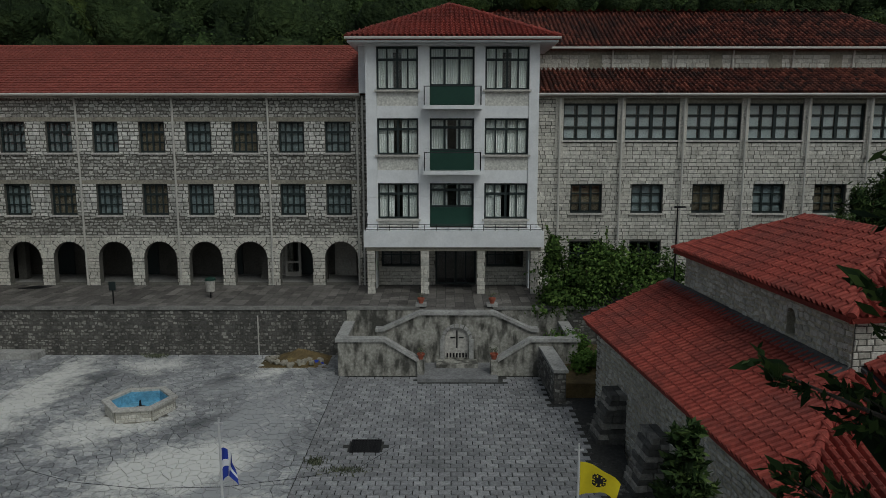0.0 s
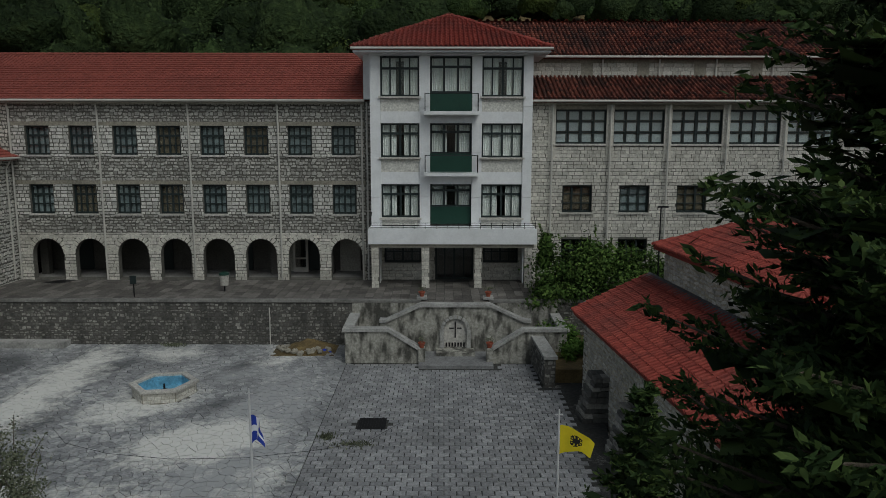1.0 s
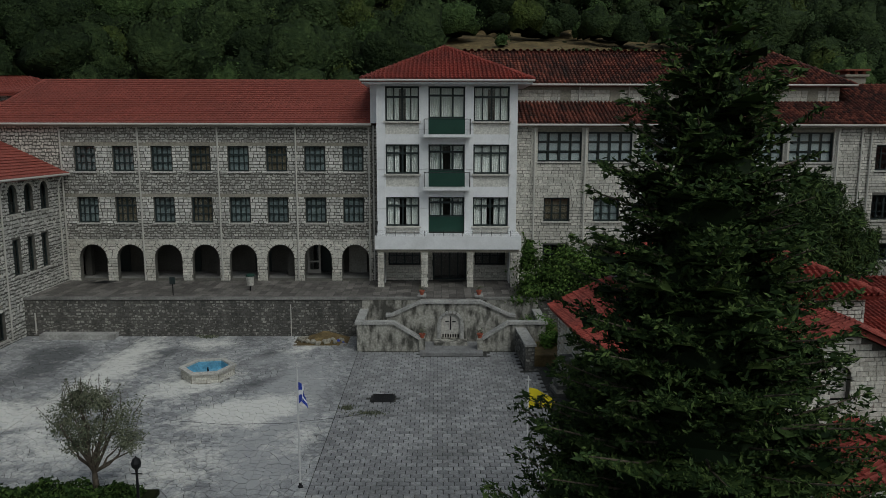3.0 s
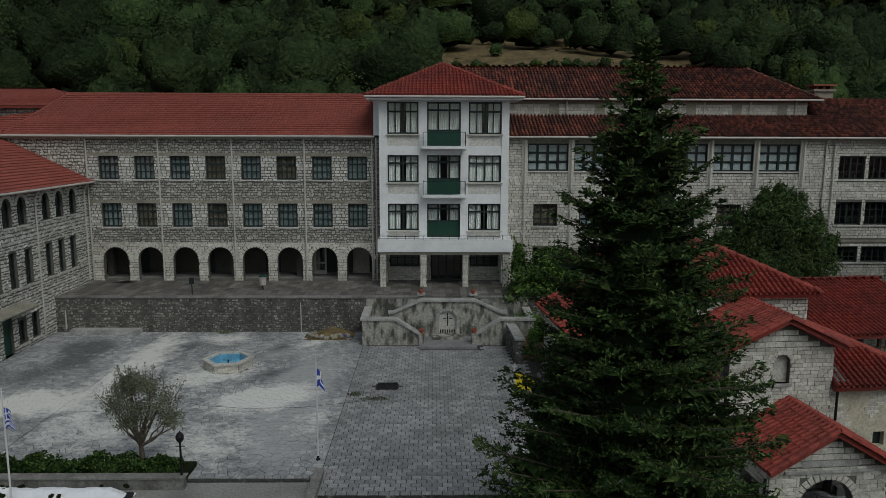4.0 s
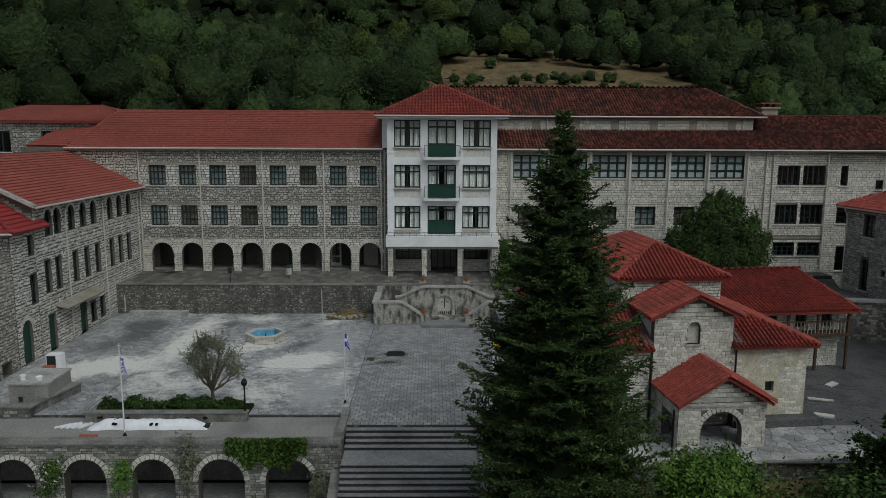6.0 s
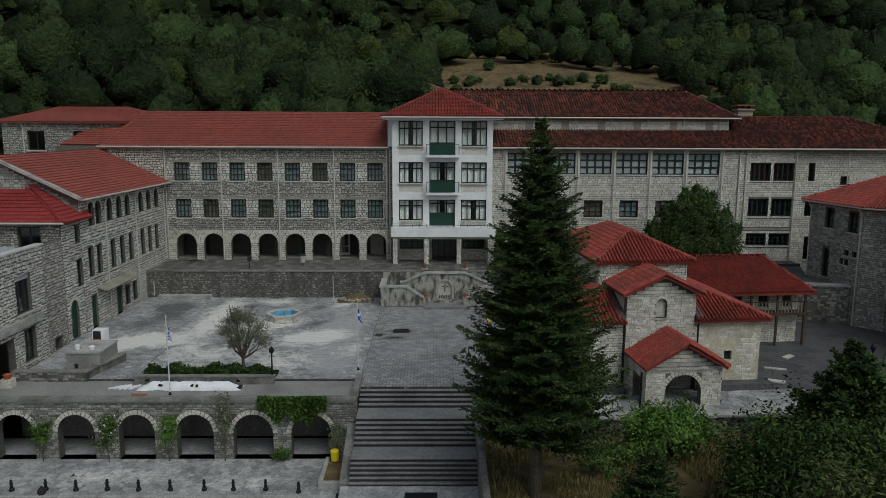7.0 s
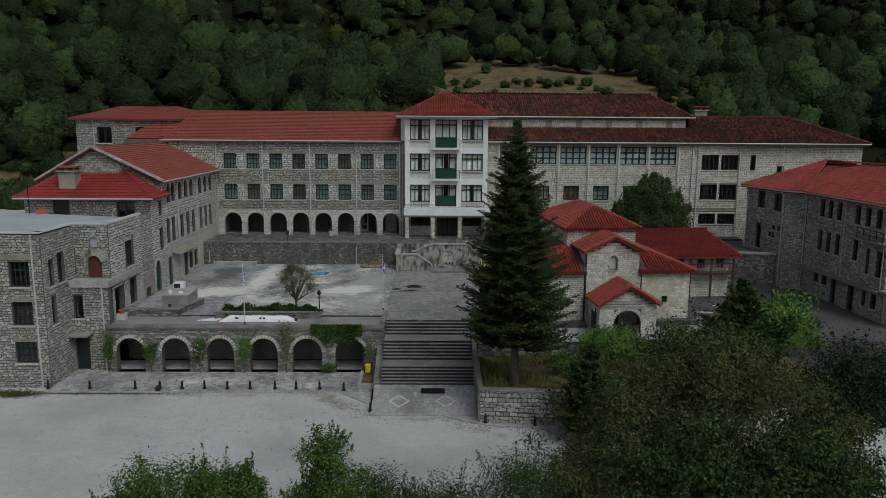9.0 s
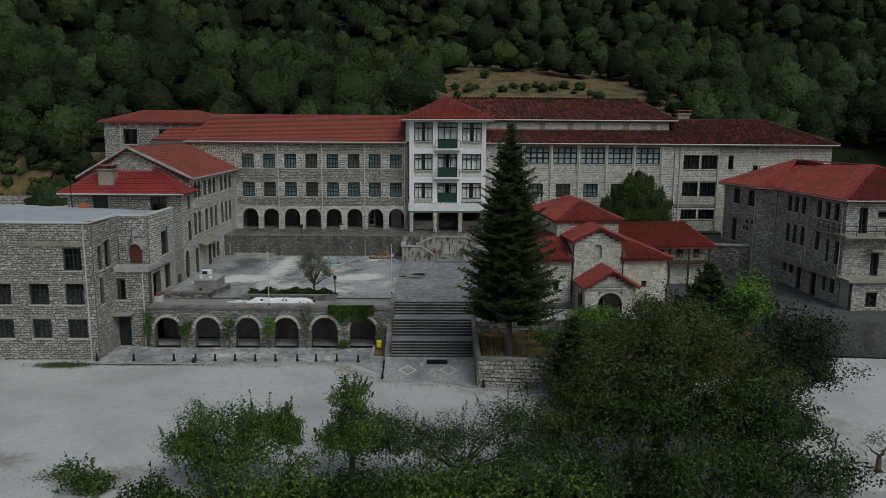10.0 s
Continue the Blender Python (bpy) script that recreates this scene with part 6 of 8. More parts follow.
h_rb += [(u, u + 0.6, 3.33, 4.99) for u in (2.16, 3.42, 4.75, 7.27)] + [(9.05, 9.45, 2.58, 4.5), (10.35, 11.0, 2.58, 4.5)]
h_rb += [(2.02, 2.7, 0.46, 1.38), (3.25, 3.95, 0.46, 1.38), (9.0, 9.45, 0.0, 1.36), (10.15, 10.78, 0.04, 1.36), (4.7, 5.4, -0.84, 1.38), (7.1, 7.92, -0.84, 1.38)]
face(rw, mrc, 0, 11.5, ZR, RE, h_rb, EW, M_RUBBLE, M_MORTAR, 162)
for h in h_rb:
    window(rw, mrc, *h[:4], cols=2, rows=2 if h[3] - h[2] < 1.4 else 3, arched=len(h) > 4, depth=0.2, sill=h[2] > -0.5)
h_rc = [(34.75, 35.4, 5.36, 7.5), (36.3, 38.0, 6.7, 7.2), (36.05, 36.7, 1.78, 3.7)]
face(rw, mrd, 33.62, 44, ZR, RE, h_rc, EW, M_RUBBLE, M_MORTAR, 163)
for h in h_rc:
    window(rw, mrd, *h[:4], cols=2, rows=2, depth=0.2, sill=False)
mre = W(0, 17.6)
h_rd = [(34.9, 35.8, -0.5, 0.7), (38.5, 39.6, -0.5, 0.7)]
face(rw, mre, 33.7, 44, ZR - 0.7, 1.55, h_rd, EW, M_RUBBLE, M_MORTAR, 164)
for h in h_rd:
    window(rw, mre, *h[:4], cols=2, rows=2, depth=0.2)
part("side_wall", G().box(33.66, 34.0, 18.01, 19.29, ZR - 0.7, 1.55), M_PANEL, rw, "tan rendered side wall", m=rel(rw, I4))
part("ledge", G().box(0.1, 11.45, -0.5, -0.005, 1.42, 1.62), M_BAND, rw, "concrete ledge above the ground floor", m=rel(rw, mrc))
part("terrace_slab", G().box(33.2, 44, 17.3, 19.28, 1.56, 1.78), M_BAND, rw, "concrete terrace slab", m=rel(rw, I4))
part("balcony", G().slab([(33.05, 22.7), (33.1, 18.2), (38.0, 18.2), (38.0, 19.27), (33.55, 19.27), (33.45, 22.7)], 5.1, 5.3), M_BAND, rw, "concrete corner balcony slab", m=rel(rw, I4))
part("canopy", G().box(35.6, 37.2, 18.3, 19.28, 3.95, 4.08), M_BAND, rw, "small concrete canopy", m=rel(rw, I4))
gr = G()
for zz in (5.7, 6.1):
    gr.tube((33.1, 22.6, zz), (33.15, 18.25, zz), 0.025, n=6)
    gr.tube((33.15, 18.25, zz), (38.0, 18.25, zz), 0.025, n=6)
for i in range(6):
    gr.tube((33.1, 22.6 - 0.85 * i, 5.3), (33.1, 22.6 - 0.85 * i, 6.1), 0.025, n=6)
for i in range(6):
    gr.tube((34.0 + 0.8 * i, 18.25, 5.3), (34.0 + 0.8 * i, 18.25, 6.1), 0.025, n=6)
part("railing", gr, M_METAL, rw, m=rel(rw, I4))
for nm, bx_ in (("rear_wall", (43.6, 44, 19.71, 38)), ("rear_wall", (31.35, 44, 38.01, 38.4)), ("inner_wall", (36.0, 36.2, 20.5, 37.5))):
    part(nm, G().box(*bx_, ZR, RE), M_MORTAR, rw, m=rel(rw, I4))
part("floor_slab", G().box(36.3, 43.5, 19.8, 37.5, 4.2, 4.4), M_INSIDE, rw, m=rel(rw, I4))
e0, e1, e2, e3, e4, e5 = (30.4, 38.6, RE), (31.55, 32.0, RE), (32.78, 30.55, RE), (33.15, 18.8, RE), (44.4, 18.8, RE), (44.4, 38.6, RE)
R0, R1 = (37.0, 35.2, 10.72), (38.53, 24.0, 10.72)
roof_slope(rw, [e0, e1, R0], M_TILE_CHURCH, 0.25, 0.36, 165)
roof_slope(rw, [e1, e2, R0], M_TILE_CHURCH, 0.25, 0.36, 166)
roof_slope(rw, [e2, e3, R1, R0], M_TILE_CHURCH, 0.25, 0.36, 167)
roof_slope(rw, [e3, e4, R1], M_TILE_CHURCH, 0.25, 0.36, 168)
roof_slope(rw, [e4, e5, R0, R1], M_TILE_CHURCH, 0.5, 0.7, 169)
roof_slope(rw, [e5, e0, R0], M_TILE_CHURCH, 0.5, 0.7, 159)
ridge_caps(rw, [(e1, R0), (e2, R0), (R0, R1), (e3, R1), (e4, R1), (e0, R0)], M_TILE_CHURCH)
for a, b in ((e0, e1), (e1, e2), (e2, e3), (e3, e4)):
    gutter(rw, a, b)
for mw, u in ((mra, 0.2), (mra, 5.7), (mrb, 1.95), (mrc, 5.95), (mrc, 11.2)):
    g = G()
    g.tube((u, -0.4, RE - 0.05), (u, -0.1, RE - 0.6), 0.05)
    g.tube((u, -0.1, RE - 0.55), (u, -0.1, 1.62 if mw is mrc else ZR), 0.05)
    part("downpipe", g, M_GUTTER, rw, m=rel(rw, mw))
# raised bank between annex and wing
bank = thing("east_retaining_wall", "dark stone retaining wall with pale coping", "wall", (30, 34, -0.8))
mbk = W(26.6, 33.7, 0, -9)
face(bank, mbk, 0, 5.2, ZR, 2.05, [], ((0.14, 0.26), (0.2, 0.45)), M_DARKSTONE, M_DARKMORTAR, 170)
part("coping", G().box(-0.1, 5.2, -0.15, 0.5, 2.05, 2.22), M_CAP, bank, m=rel(bank, mbk))
solid("east_forecourt", G().slab([(8, 41.4), (8, 38.5), (18, 38.5), (24.0, 35.2), (26.7, 34.2), (31.4, 33.4), (30.85, 38.0), (32.2, 41.4)], -0.5, 2.02), M_STEP, "dark paved bank before the range", "forecourt", "structure")


# ---------------------------------------------------------------- plants
def quads_mesh(name, V, material):
    """A mesh of loose four-cornered leaves; V: n x 4 x 3."""
    V = np.ascontiguousarray(V, dtype=np.float32)
    n = len(V)
    me = bpy.data.meshes.new(name)
    me.vertices.add(4 * n)
    me.vertices.foreach_set("co", V.reshape(-1))
    me.loops.add(4 * n)
    me.loops.foreach_set("vertex_index", np.arange(4 * n, dtype=np.int32))
    me.polygons.add(n)
    me.polygons.foreach_set("loop_start", np.arange(0, 4 * n, 4, dtype=np.int32))
    me.update(calc_edges=True)
    me.materials.append(material)
    return me


def leaf_quads(C, size, rs, lean=0.35, thin=0.55, axis=None, out=None, shake=0.45):
    """Rhombic leaves at the points C; out: the way that their faces tend to look."""
    n = len(C)
    if out is not None:
        f = out + rs.normal(size=(n, 3)) * shake
        f /= np.linalg.norm(f, axis=1)[:, None]
        a = np.cross(f, rs.normal(size=(n, 3)))
        a /= np.linalg.norm(a, axis=1)[:, None]
        b = np.cross(f, a)
        s = (size * rs.uniform(0.6, 1.3, n))[:, None]
        return np.stack([C - a * s, C + b * s * thin, C + a * s, C - b * s * thin], axis=1)
    a = rs.normal(size=(n, 3)) if axis is None else axis + rs.normal(size=(n, 3)) * lean
    a /= np.linalg.norm(a, axis=1)[:, None]
    b = np.cross(a, rs.normal(size=(n, 3)))
    b /= np.linalg.norm(b, axis=1)[:, None]
    s = (size * rs.uniform(0.6, 1.3, n))[:, None]
    return np.stack([C - a * s, C + b * s * thin, C + a * s, C - b * s * thin], axis=1)


def crown_points(blobs, per, rs, clump=0.3, clumps=26, shell=0.55):
    """Leaf places in clumps over several rounded masses (x, y, z, rx, ry, rz)."""
    out, ways = [], []
    for x, y, z, rx, ry, rz in blobs:
        d = rs.normal(size=(clumps, 3))
        d /= np.linalg.norm(d, axis=1)[:, None]
        d[:, 2] = np.where(d[:, 2] < -0.45, -d[:, 2], d[:, 2])
        r = rs.uniform(shell, 1.05, clumps)[:, None] * (1 + 0.25 * rs.normal(size=(clumps, 1)))
        c = np.array([x, y, z]) + d * r * np.array([rx, ry, rz])
        k = clump * (rx + ry + rz) / 3
        pts = c[:, None, :] + rs.normal(size=(clumps, per, 3)) * k * np.array([1, 1, 0.7])
        nrm = (c - np.array([x, y, z])) / np.array([rx, ry, rz])
        nrm = nrm[:, None, :] * 0.55 + (pts - c[:, None, :]) / max(k, 1e-6) * 0.5 + np.array([0, 0, 0.35])
        nrm /= np.linalg.norm(nrm, axis=2)[:, :, None] + 1e-6
        out.append(pts.reshape(-1, 3))
        ways.append(nrm.reshape(-1, 3))
    return np.concatenate(out), np.concatenate(ways)


def limb_mesh(base, tips, r0):
    g = G()
    b = Vector(base)
    for t in tips:
        t = Vector(t)
        p = b
        for i in range(1, 5):
            k = i / 4
            q = b.lerp(t, k) + Vector((noise.noise(t * 3 + Vector((i, 0, 0))), noise.noise(t * 3 + Vector((0, i, 5))), 0)) * 0.25 * (1 if i < 4 else 0.3)
            g.tube(p, q, r0 * (1 - 0.8 * (i - 1) / 4), r0 * (1 - 0.8 * i / 4), 6)
            p = q
    return g


def tree(name, label, category, base, trunk_top, blobs, leaf, material, seed, per=26, clumps=30, clump=0.22, trunk_r=0.14, shell=0.5, group="", thin=0.55, fine=1.0, shoots=0, flat=0.0):
    rs = np.random.RandomState(seed)
    ob = thing(name, label, category, base, group)
    at = rel(ob, Matrix.Identity(4))
    g = G()
    g.tube((base[0], base[1], base[2] - 0.15), trunk_top, trunk_r * 1.3, trunk_r * 0.8, 9)
    part("trunk", g, M_BARK, ob, m=at)
    tips = []
    for x, y, z, rx, ry, rz in blobs:
        for i in range(3):
            tips.append((x + rs.uniform(-0.7, 0.7) * rx, y + rs.uniform(-0.7, 0.7) * ry, z + rs.uniform(-0.3, 0.6) * rz))
    part("limb", limb_mesh(trunk_top, tips, trunk_r * 0.55), M_BARK, ob, m=at)
    C, N = crown_points(blobs, int(per * 1.5 * fine), rs, clump, clumps, shell)
    if flat:
        N = N * (1 - flat) + np.array([0, -0.15, 1.0]) * flat
    size = np.full(len(C), leaf * 0.8 / fine ** 0.5)
    if shoots:
        tw = G()
        for i in range(shoots):
            x, y, z, rx, ry, rz = blobs[i % len(blobs)]
            d = rs.normal(size=3) * np.array([1, 1, 0.6]) + np.array([0, 0, 0.75])
            d /= np.linalg.norm(d)
            p = np.array([x, y, z]) + d * np.array([rx, ry, rz]) * rs.uniform(0.7, 0.95)
            w = d * np.array([0.6, 0.6, 1]) + np.array([0, 0, 0.45])
            L = rs.uniform(0.45, 1.15) * min(1.0, 0.35 + 0.4 * rz)
            q = p + w * L
            tw.tube(tuple(p), tuple(q), 0.014, 0.005, 4)
            n = int(26 * fine)
            k = rs.uniform(0, 1, n)[:, None]
            C = np.concatenate([C, p + w * L * k + rs.normal(size=(n, 3)) * 0.1 * (1.15 - k)])
            N = np.concatenate([N, rs.normal(size=(n, 3)) + np.array([0, 0, 0.6])])
            size = np.concatenate([size, np.full(n, leaf * 0.7 / fine ** 0.5)])
        part("twig", tw, M_BARK, ob, m=at)["kind"] = "stuff"
    part("crown", quads_mesh("crown", leaf_quads(C, size, rs, out=N, thin=thin), material), None, ob, m=at)
    return ob


# woods on the hill: one mass of many crowns
rs = np.random.RandomState(7)
pts, sizes, tints = [], [], []
yy = 46.0
while yy < 166:
    sp = 4.4 + max(0, yy - 70) * 0.014
    reach = 62 + 0.62 * (yy - 46) if yy > 60 else 95
    for xx in np.arange(-reach - 12, reach, sp):
        x, y = xx + rs.uniform(-1.9, 1.9), yy + rs.uniform(-1.8, 1.8)
        if y < 60 and -43 < x < 50:
            continue
        if -62 < x < -43 and y < 50 and rs.uniform() < 0.5:
            continue
        clearing = -1 < x < 35 and 58 < y < 101 - abs(x - 17) * 0.35 + 3 * noise.noise((x * 0.2, y * 0.2, 0))
        if clearing and rs.uniform() < 0.93:
            continue
        z = ground_height(x, y)
        r = rs.uniform(0.7, 1.3) if clearing else rs.choice([rs.uniform(1.3, 2.1), rs.uniform(2.2, 3.1), rs.uniform(3.2, 4.6)], p=[0.34, 0.42, 0.24])
        h = r * rs.uniform(0.85, 1.3)
        pts.append((x, y, z + h * 0.75, r, r, h))
    yy += sp * 0.85
for k in range(20):
    x, y = rs.uniform(3, 27), rs.uniform(79, 87)
    r = rs.uniform(0.6, 1.2)
    pts.append((x, y, ground_height(x, y) + r * 0.6, r, r, r * 0.9))
for k in range(230):
    x, y = rs.uniform(-80, -43.5), rs.uniform(50.5, 60) if k < 80 else rs.uniform(44, 51)
    r = rs.uniform(1.5, 3.4) if k < 80 else rs.uniform(0.5, 1.2)
    pts.append((x, y, ground_height(x, y) + r * 0.6, r, r, r * 0.95))
quads, slots = [], []
lon, lat = np.linspace(0, 2 * np.pi, 11)[:10], np.array([-0.6, -0.1, 0.35, 0.75, 1.15, 1.53])
mass_v, mass_f, mass_s = [], [], []
for b in pts:
    c, rad = np.array(b[:3]), np.array(b[3:])
    tint = rs.choice(4, p=[0.44, 0.38, 0.08, 0.1]) if b[3] > 1.25 else rs.choice([1, 2, 3])
    # puffs of leaves over the crown's mass
    n_p = 9 + int(b[3] * 3)
    d = rs.normal(size=(n_p, 3))
    d[:, 2] = np.abs(d[:, 2]) * 1.1 - 0.2
    d /= np.linalg.norm(d, axis=1)[:, None]
    d = d[(d[:, 1] < 0.55) | (rs.uniform(size=n_p) < 0.4)]
    n_p = len(d)
    pc = c + d * rad * rs.uniform(0.62, 0.92, (n_p, 1))
    per = 16 if b[1] < 105 else (9 if b[1] < 130 else 5)
    o = rs.normal(size=(n_p, per, 3))
    o[:, :, 2] = np.abs(o[:, :, 2]) - 0.35
    o /= np.linalg.norm(o, axis=2)[:, :, None]
    P = pc[:, None, :] + o * (rad * 0.3) * rs.uniform(0.7, 1.15, (n_p, per, 1))
    N = (o * 0.75 + d[:, None, :] * 0.75 + np.array([0, 0, 0.15])).reshape(-1, 3)
    q = leaf_quads(P.reshape(-1, 3), (0.12 if b[1] < 105 else (0.16 if b[1] < 130 else 0.24)) * (0.75 + 0.12 * b[3]), rs, thin=0.7, out=N, shake=0.28)
    quads.append(q)
    slots.append(np.full(len(q), tint, dtype=np.int32))
    bump = rs.uniform(0.5, 1.0, (6, 10)) * (0.9 + 0.1 * rs.uniform())
    V = np.stack([np.cos(lat)[:, None] * np.cos(lon)[None, :], np.cos(lat)[:, None] * np.sin(lon)[None, :], np.sin(lat)[:, None] + 0 * lon[None, :]], axis=2) * bump[:, :, None] * rad + c
    k0 = len(mass_v)
    mass_v += [tuple(p) for p in V.reshape(-1, 3)]
    for j in range(5):
        for i in range(10):
            mass_f.append((k0 + j * 10 + i, k0 + j * 10 + (i + 1) % 10, k0 + (j + 1) * 10 + (i + 1) % 10, k0 + (j + 1) * 10 + i))
            mass_s.append(tint)
me = quads_mesh("hill_woods", np.concatenate(quads), M_WOODS[0])
for mm in M_WOODS[1:]:
    me.materials.append(mm)
me.polygons.foreach_set("material_index", np.concatenate(slots))
woods = new("hill_woods", me)
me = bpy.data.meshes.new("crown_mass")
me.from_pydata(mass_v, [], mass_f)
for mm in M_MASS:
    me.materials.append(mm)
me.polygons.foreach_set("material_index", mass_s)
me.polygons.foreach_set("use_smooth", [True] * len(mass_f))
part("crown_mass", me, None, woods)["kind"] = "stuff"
tagged(woods, "dense dark green oak woods covering the steep hillside", "woods", kind="stuff")
# dry bank in the clearing
g = G()
n = 30
for j in range(n + 1):
    for i in range(n + 1):
        x, y = -6.0 + 46 * i / n, 72 + 40 * j / n
        g.v.append((x, y, ground_height(x, y) + 0.12 + 0.25 * noise.noise((x * 0.4, y * 0.4, 3))))
g.f = [(j * (n + 1) + i, j * (n + 1) + i + 1, (j + 1) * (n + 1) + i + 1, (j + 1) * (n + 1) + i) for j in range(n) for i in range(n)]
solid("dry_bank", g, M_DRY, "bare brown grassy bank in the woods", "bank", "structure")
g, n = G(), 22
for j in range(n + 1):
    for i in range(n + 1):
        x, y = -80 + 39.5 * i / n, 40.3 + 12.5 * j / n
        g.v.append((x, y, max(ground_height(x, y) + 0.3, 2.0) + 0.3 * noise.noise((x * 0.4, y * 0.4, 3))))
g.f = [(j * (n + 1) + i, j * (n + 1) + i + 1, (j + 1) * (n + 1) + i + 1, (j + 1) * (n + 1) + i) for j in range(n) for i in range(n)]
solid("dry_slope", g, M_DRY, "dry brown slope beside the buildings", "bank", "structure")


# the tall fir
def fir(name, label, base, top, prof, seed, whorls=46, per=9, needle=0.085, twigs=13, bare=1.6, droop=0.06):
    rs = np.random.RandomState(seed)
    ob = thing(name, label, "tree", base)
    at = rel(ob, Matrix.Identity(4))
    bx, by, bz = base
    tx, ty = top[0], top[1]
    H = top[2] - bz
    g = G()
    for i in range(6):
        p, q = i / 6, (i + 1) / 6
        g.tube((bx + (tx - bx) * p, by + (ty - by) * p, bz - 0.1 + H * p), (bx + (tx - bx) * q, by + (ty - by) * q, bz - 0.1 + H * q), 0.24 * (1 - p) + 0.02, 0.24 * (1 - q) + 0.02, 9)
    part("trunk", g, M_BARK, ob, m=at)
    br = G()
    leaves, inner = [], []
    zs = np.array([p[0] for p in prof])
    rr = np.array([p[1] for p in prof])
    for w in range(whorls):
        k = w / (whorls - 1)
        z = bz + bare + (H - bare - 0.1) * k ** 0.92
        R = np.interp(z, zs, rr)
        z0_ = z
        m_ = per if k < 0.85 else 6
        for i in range(m_):
            a = 2 * math.pi * (i + rs.uniform(-0.35, 0.35)) / m_ + w * 2.4
            L = R * rs.uniform(0.62, 1.15)
            z = z0_ + rs.uniform(-0.16, 0.16)
            if L < 0.12:
                L = 0.12
            k2 = (z - bz) / H
            o = np.array([bx + (tx - bx) * k2, by + (ty - by) * k2, z])
            d = np.array([math.cos(a), math.sin(a), 0])
            up = (0.3 if k > 0.75 else 0.06) + rs.uniform(-0.12, 0.12)
            def at_(s):
                return o + d * L * s + np.array([0, 0, L * (up * s - droop * 2.2 * s * (1 - s) - 0.05 * s + 0.2 * s * s)])
            if L > 0.5:
                br.tube(tuple(at_(0)), tuple(at_(0.5)), 0.035, 0.022, 5)
                br.tube(tuple(at_(0.5)), tuple(at_(0.97)), 0.022, 0.008, 5)
            nt = max(4, int(twigs * 1.35 * L / 2.0))
            side = np.array([-d[1], d[0], 0])
            for t in range(nt):
                s = 0.22 + 0.78 * (t + rs.uniform(0, 1)) / nt
                tl = (0.16 + 0.3 * L * (1.08 - s)) * rs.uniform(0.7, 1.2)
                tl = min(tl, 0.75)
                if s < 0.72:
                    # broad filler sprays that close the gaps inside the crown
                    c_ = at_(s)
                    w_, l_ = tl * rs.uniform(0.5, 0.9), rs.uniform(0.16, 0.3)
                    tl_ = np.array([0, 0, rs.uniform(-0.12, 0.02)])
                    inner.append(np.stack([c_ - side * w_ + d * 0.1 + tl_, c_ - d * l_ + np.array([0, 0, -0.02]), c_ + side * w_ + d * 0.1 + tl_, c_ + d * l_])[None])
                for sg in (-1, 1):
                    td = side * sg * 0.8 + d * 0.6 + np.array([0, 0, rs.uniform(-0.32, 0.5)])
                    td /= np.linalg.norm(td)
                    p0 = at_(s)
                    fn = 0.64 if z > 4.0 and H > 12 else 1.0
                    nn = max(4, int(tl / 0.05 / fn))
                    u = (np.arange(nn) + 0.5) / nn
                    P = p0 + td * tl * u[:, None]
                    ax = td[None, :] * 0.65 + rs.normal(size=(nn, 3)) * 0.45 + np.array([0, 0, 0.22])
                    P = P + ax * needle * fn * 0.4
                    leaves.append(leaf_quads(P, needle * fn, rs, lean=0.0, thin=0.38, axis=ax))
            leaves.append(leaf_quads(at_(1.0) + rs.normal(size=(8, 3)) * 0.05, needle, rs, thin=0.3, axis=np.tile(d, (8, 1))))
    part("branch_work", br, M_BARK, ob, m=at)
    # opaque core in the darkest leaf tone: the crown's inner shade as a shape
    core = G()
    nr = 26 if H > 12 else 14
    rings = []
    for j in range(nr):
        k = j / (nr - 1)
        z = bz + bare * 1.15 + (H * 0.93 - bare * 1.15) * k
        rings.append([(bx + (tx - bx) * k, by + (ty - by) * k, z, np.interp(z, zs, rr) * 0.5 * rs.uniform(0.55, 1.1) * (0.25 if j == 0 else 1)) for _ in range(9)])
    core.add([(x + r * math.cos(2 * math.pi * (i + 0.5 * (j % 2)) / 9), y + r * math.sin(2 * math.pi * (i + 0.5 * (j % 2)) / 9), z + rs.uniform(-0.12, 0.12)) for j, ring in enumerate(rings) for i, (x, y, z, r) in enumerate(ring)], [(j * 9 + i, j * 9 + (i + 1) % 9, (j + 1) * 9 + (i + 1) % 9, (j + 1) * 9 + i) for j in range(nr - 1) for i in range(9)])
    part("inner_growth", core, M_DEEPLEAF, ob, "dark core standing for the shade inside the crown", m=at)
    part("inner_sprays", quads_mesh("inner_sprays", np.concatenate(inner), M_FIR), None, ob, m=at)
    part("needles", quads_mesh("needles", np.concatenate(leaves), M_FIR), None, ob, "dense dark green needles", m=at)
    return ob


FIR = [(-1.5, 1.0), (0.3, 2.4), (1.2, 3.2), (3.0, 3.35), (5.5, 2.75), (7.6, 2.25), (9.0, 1.95), (10.3, 1.65), (11.7, 1.1), (13.0, 0.5), (14.05, 0.05)]
fir("fir_tree", "tall dense dark green fir tree in the garden bed", (4.6, 8.3, -1.75), (4.34, 7.84, 14.05), FIR, 3, whorls=52, per=10, bare=2.75)
fir("young_fir", "young dark green fir beside the church", (4.35, 15.9, -0.82), (4.3, 15.9, 5.6), [(-0.8, 1.0), (0.5, 1.35), (3, 0.9), (5.6, 0.05)], 4, whorls=20, per=8, bare=0.5)
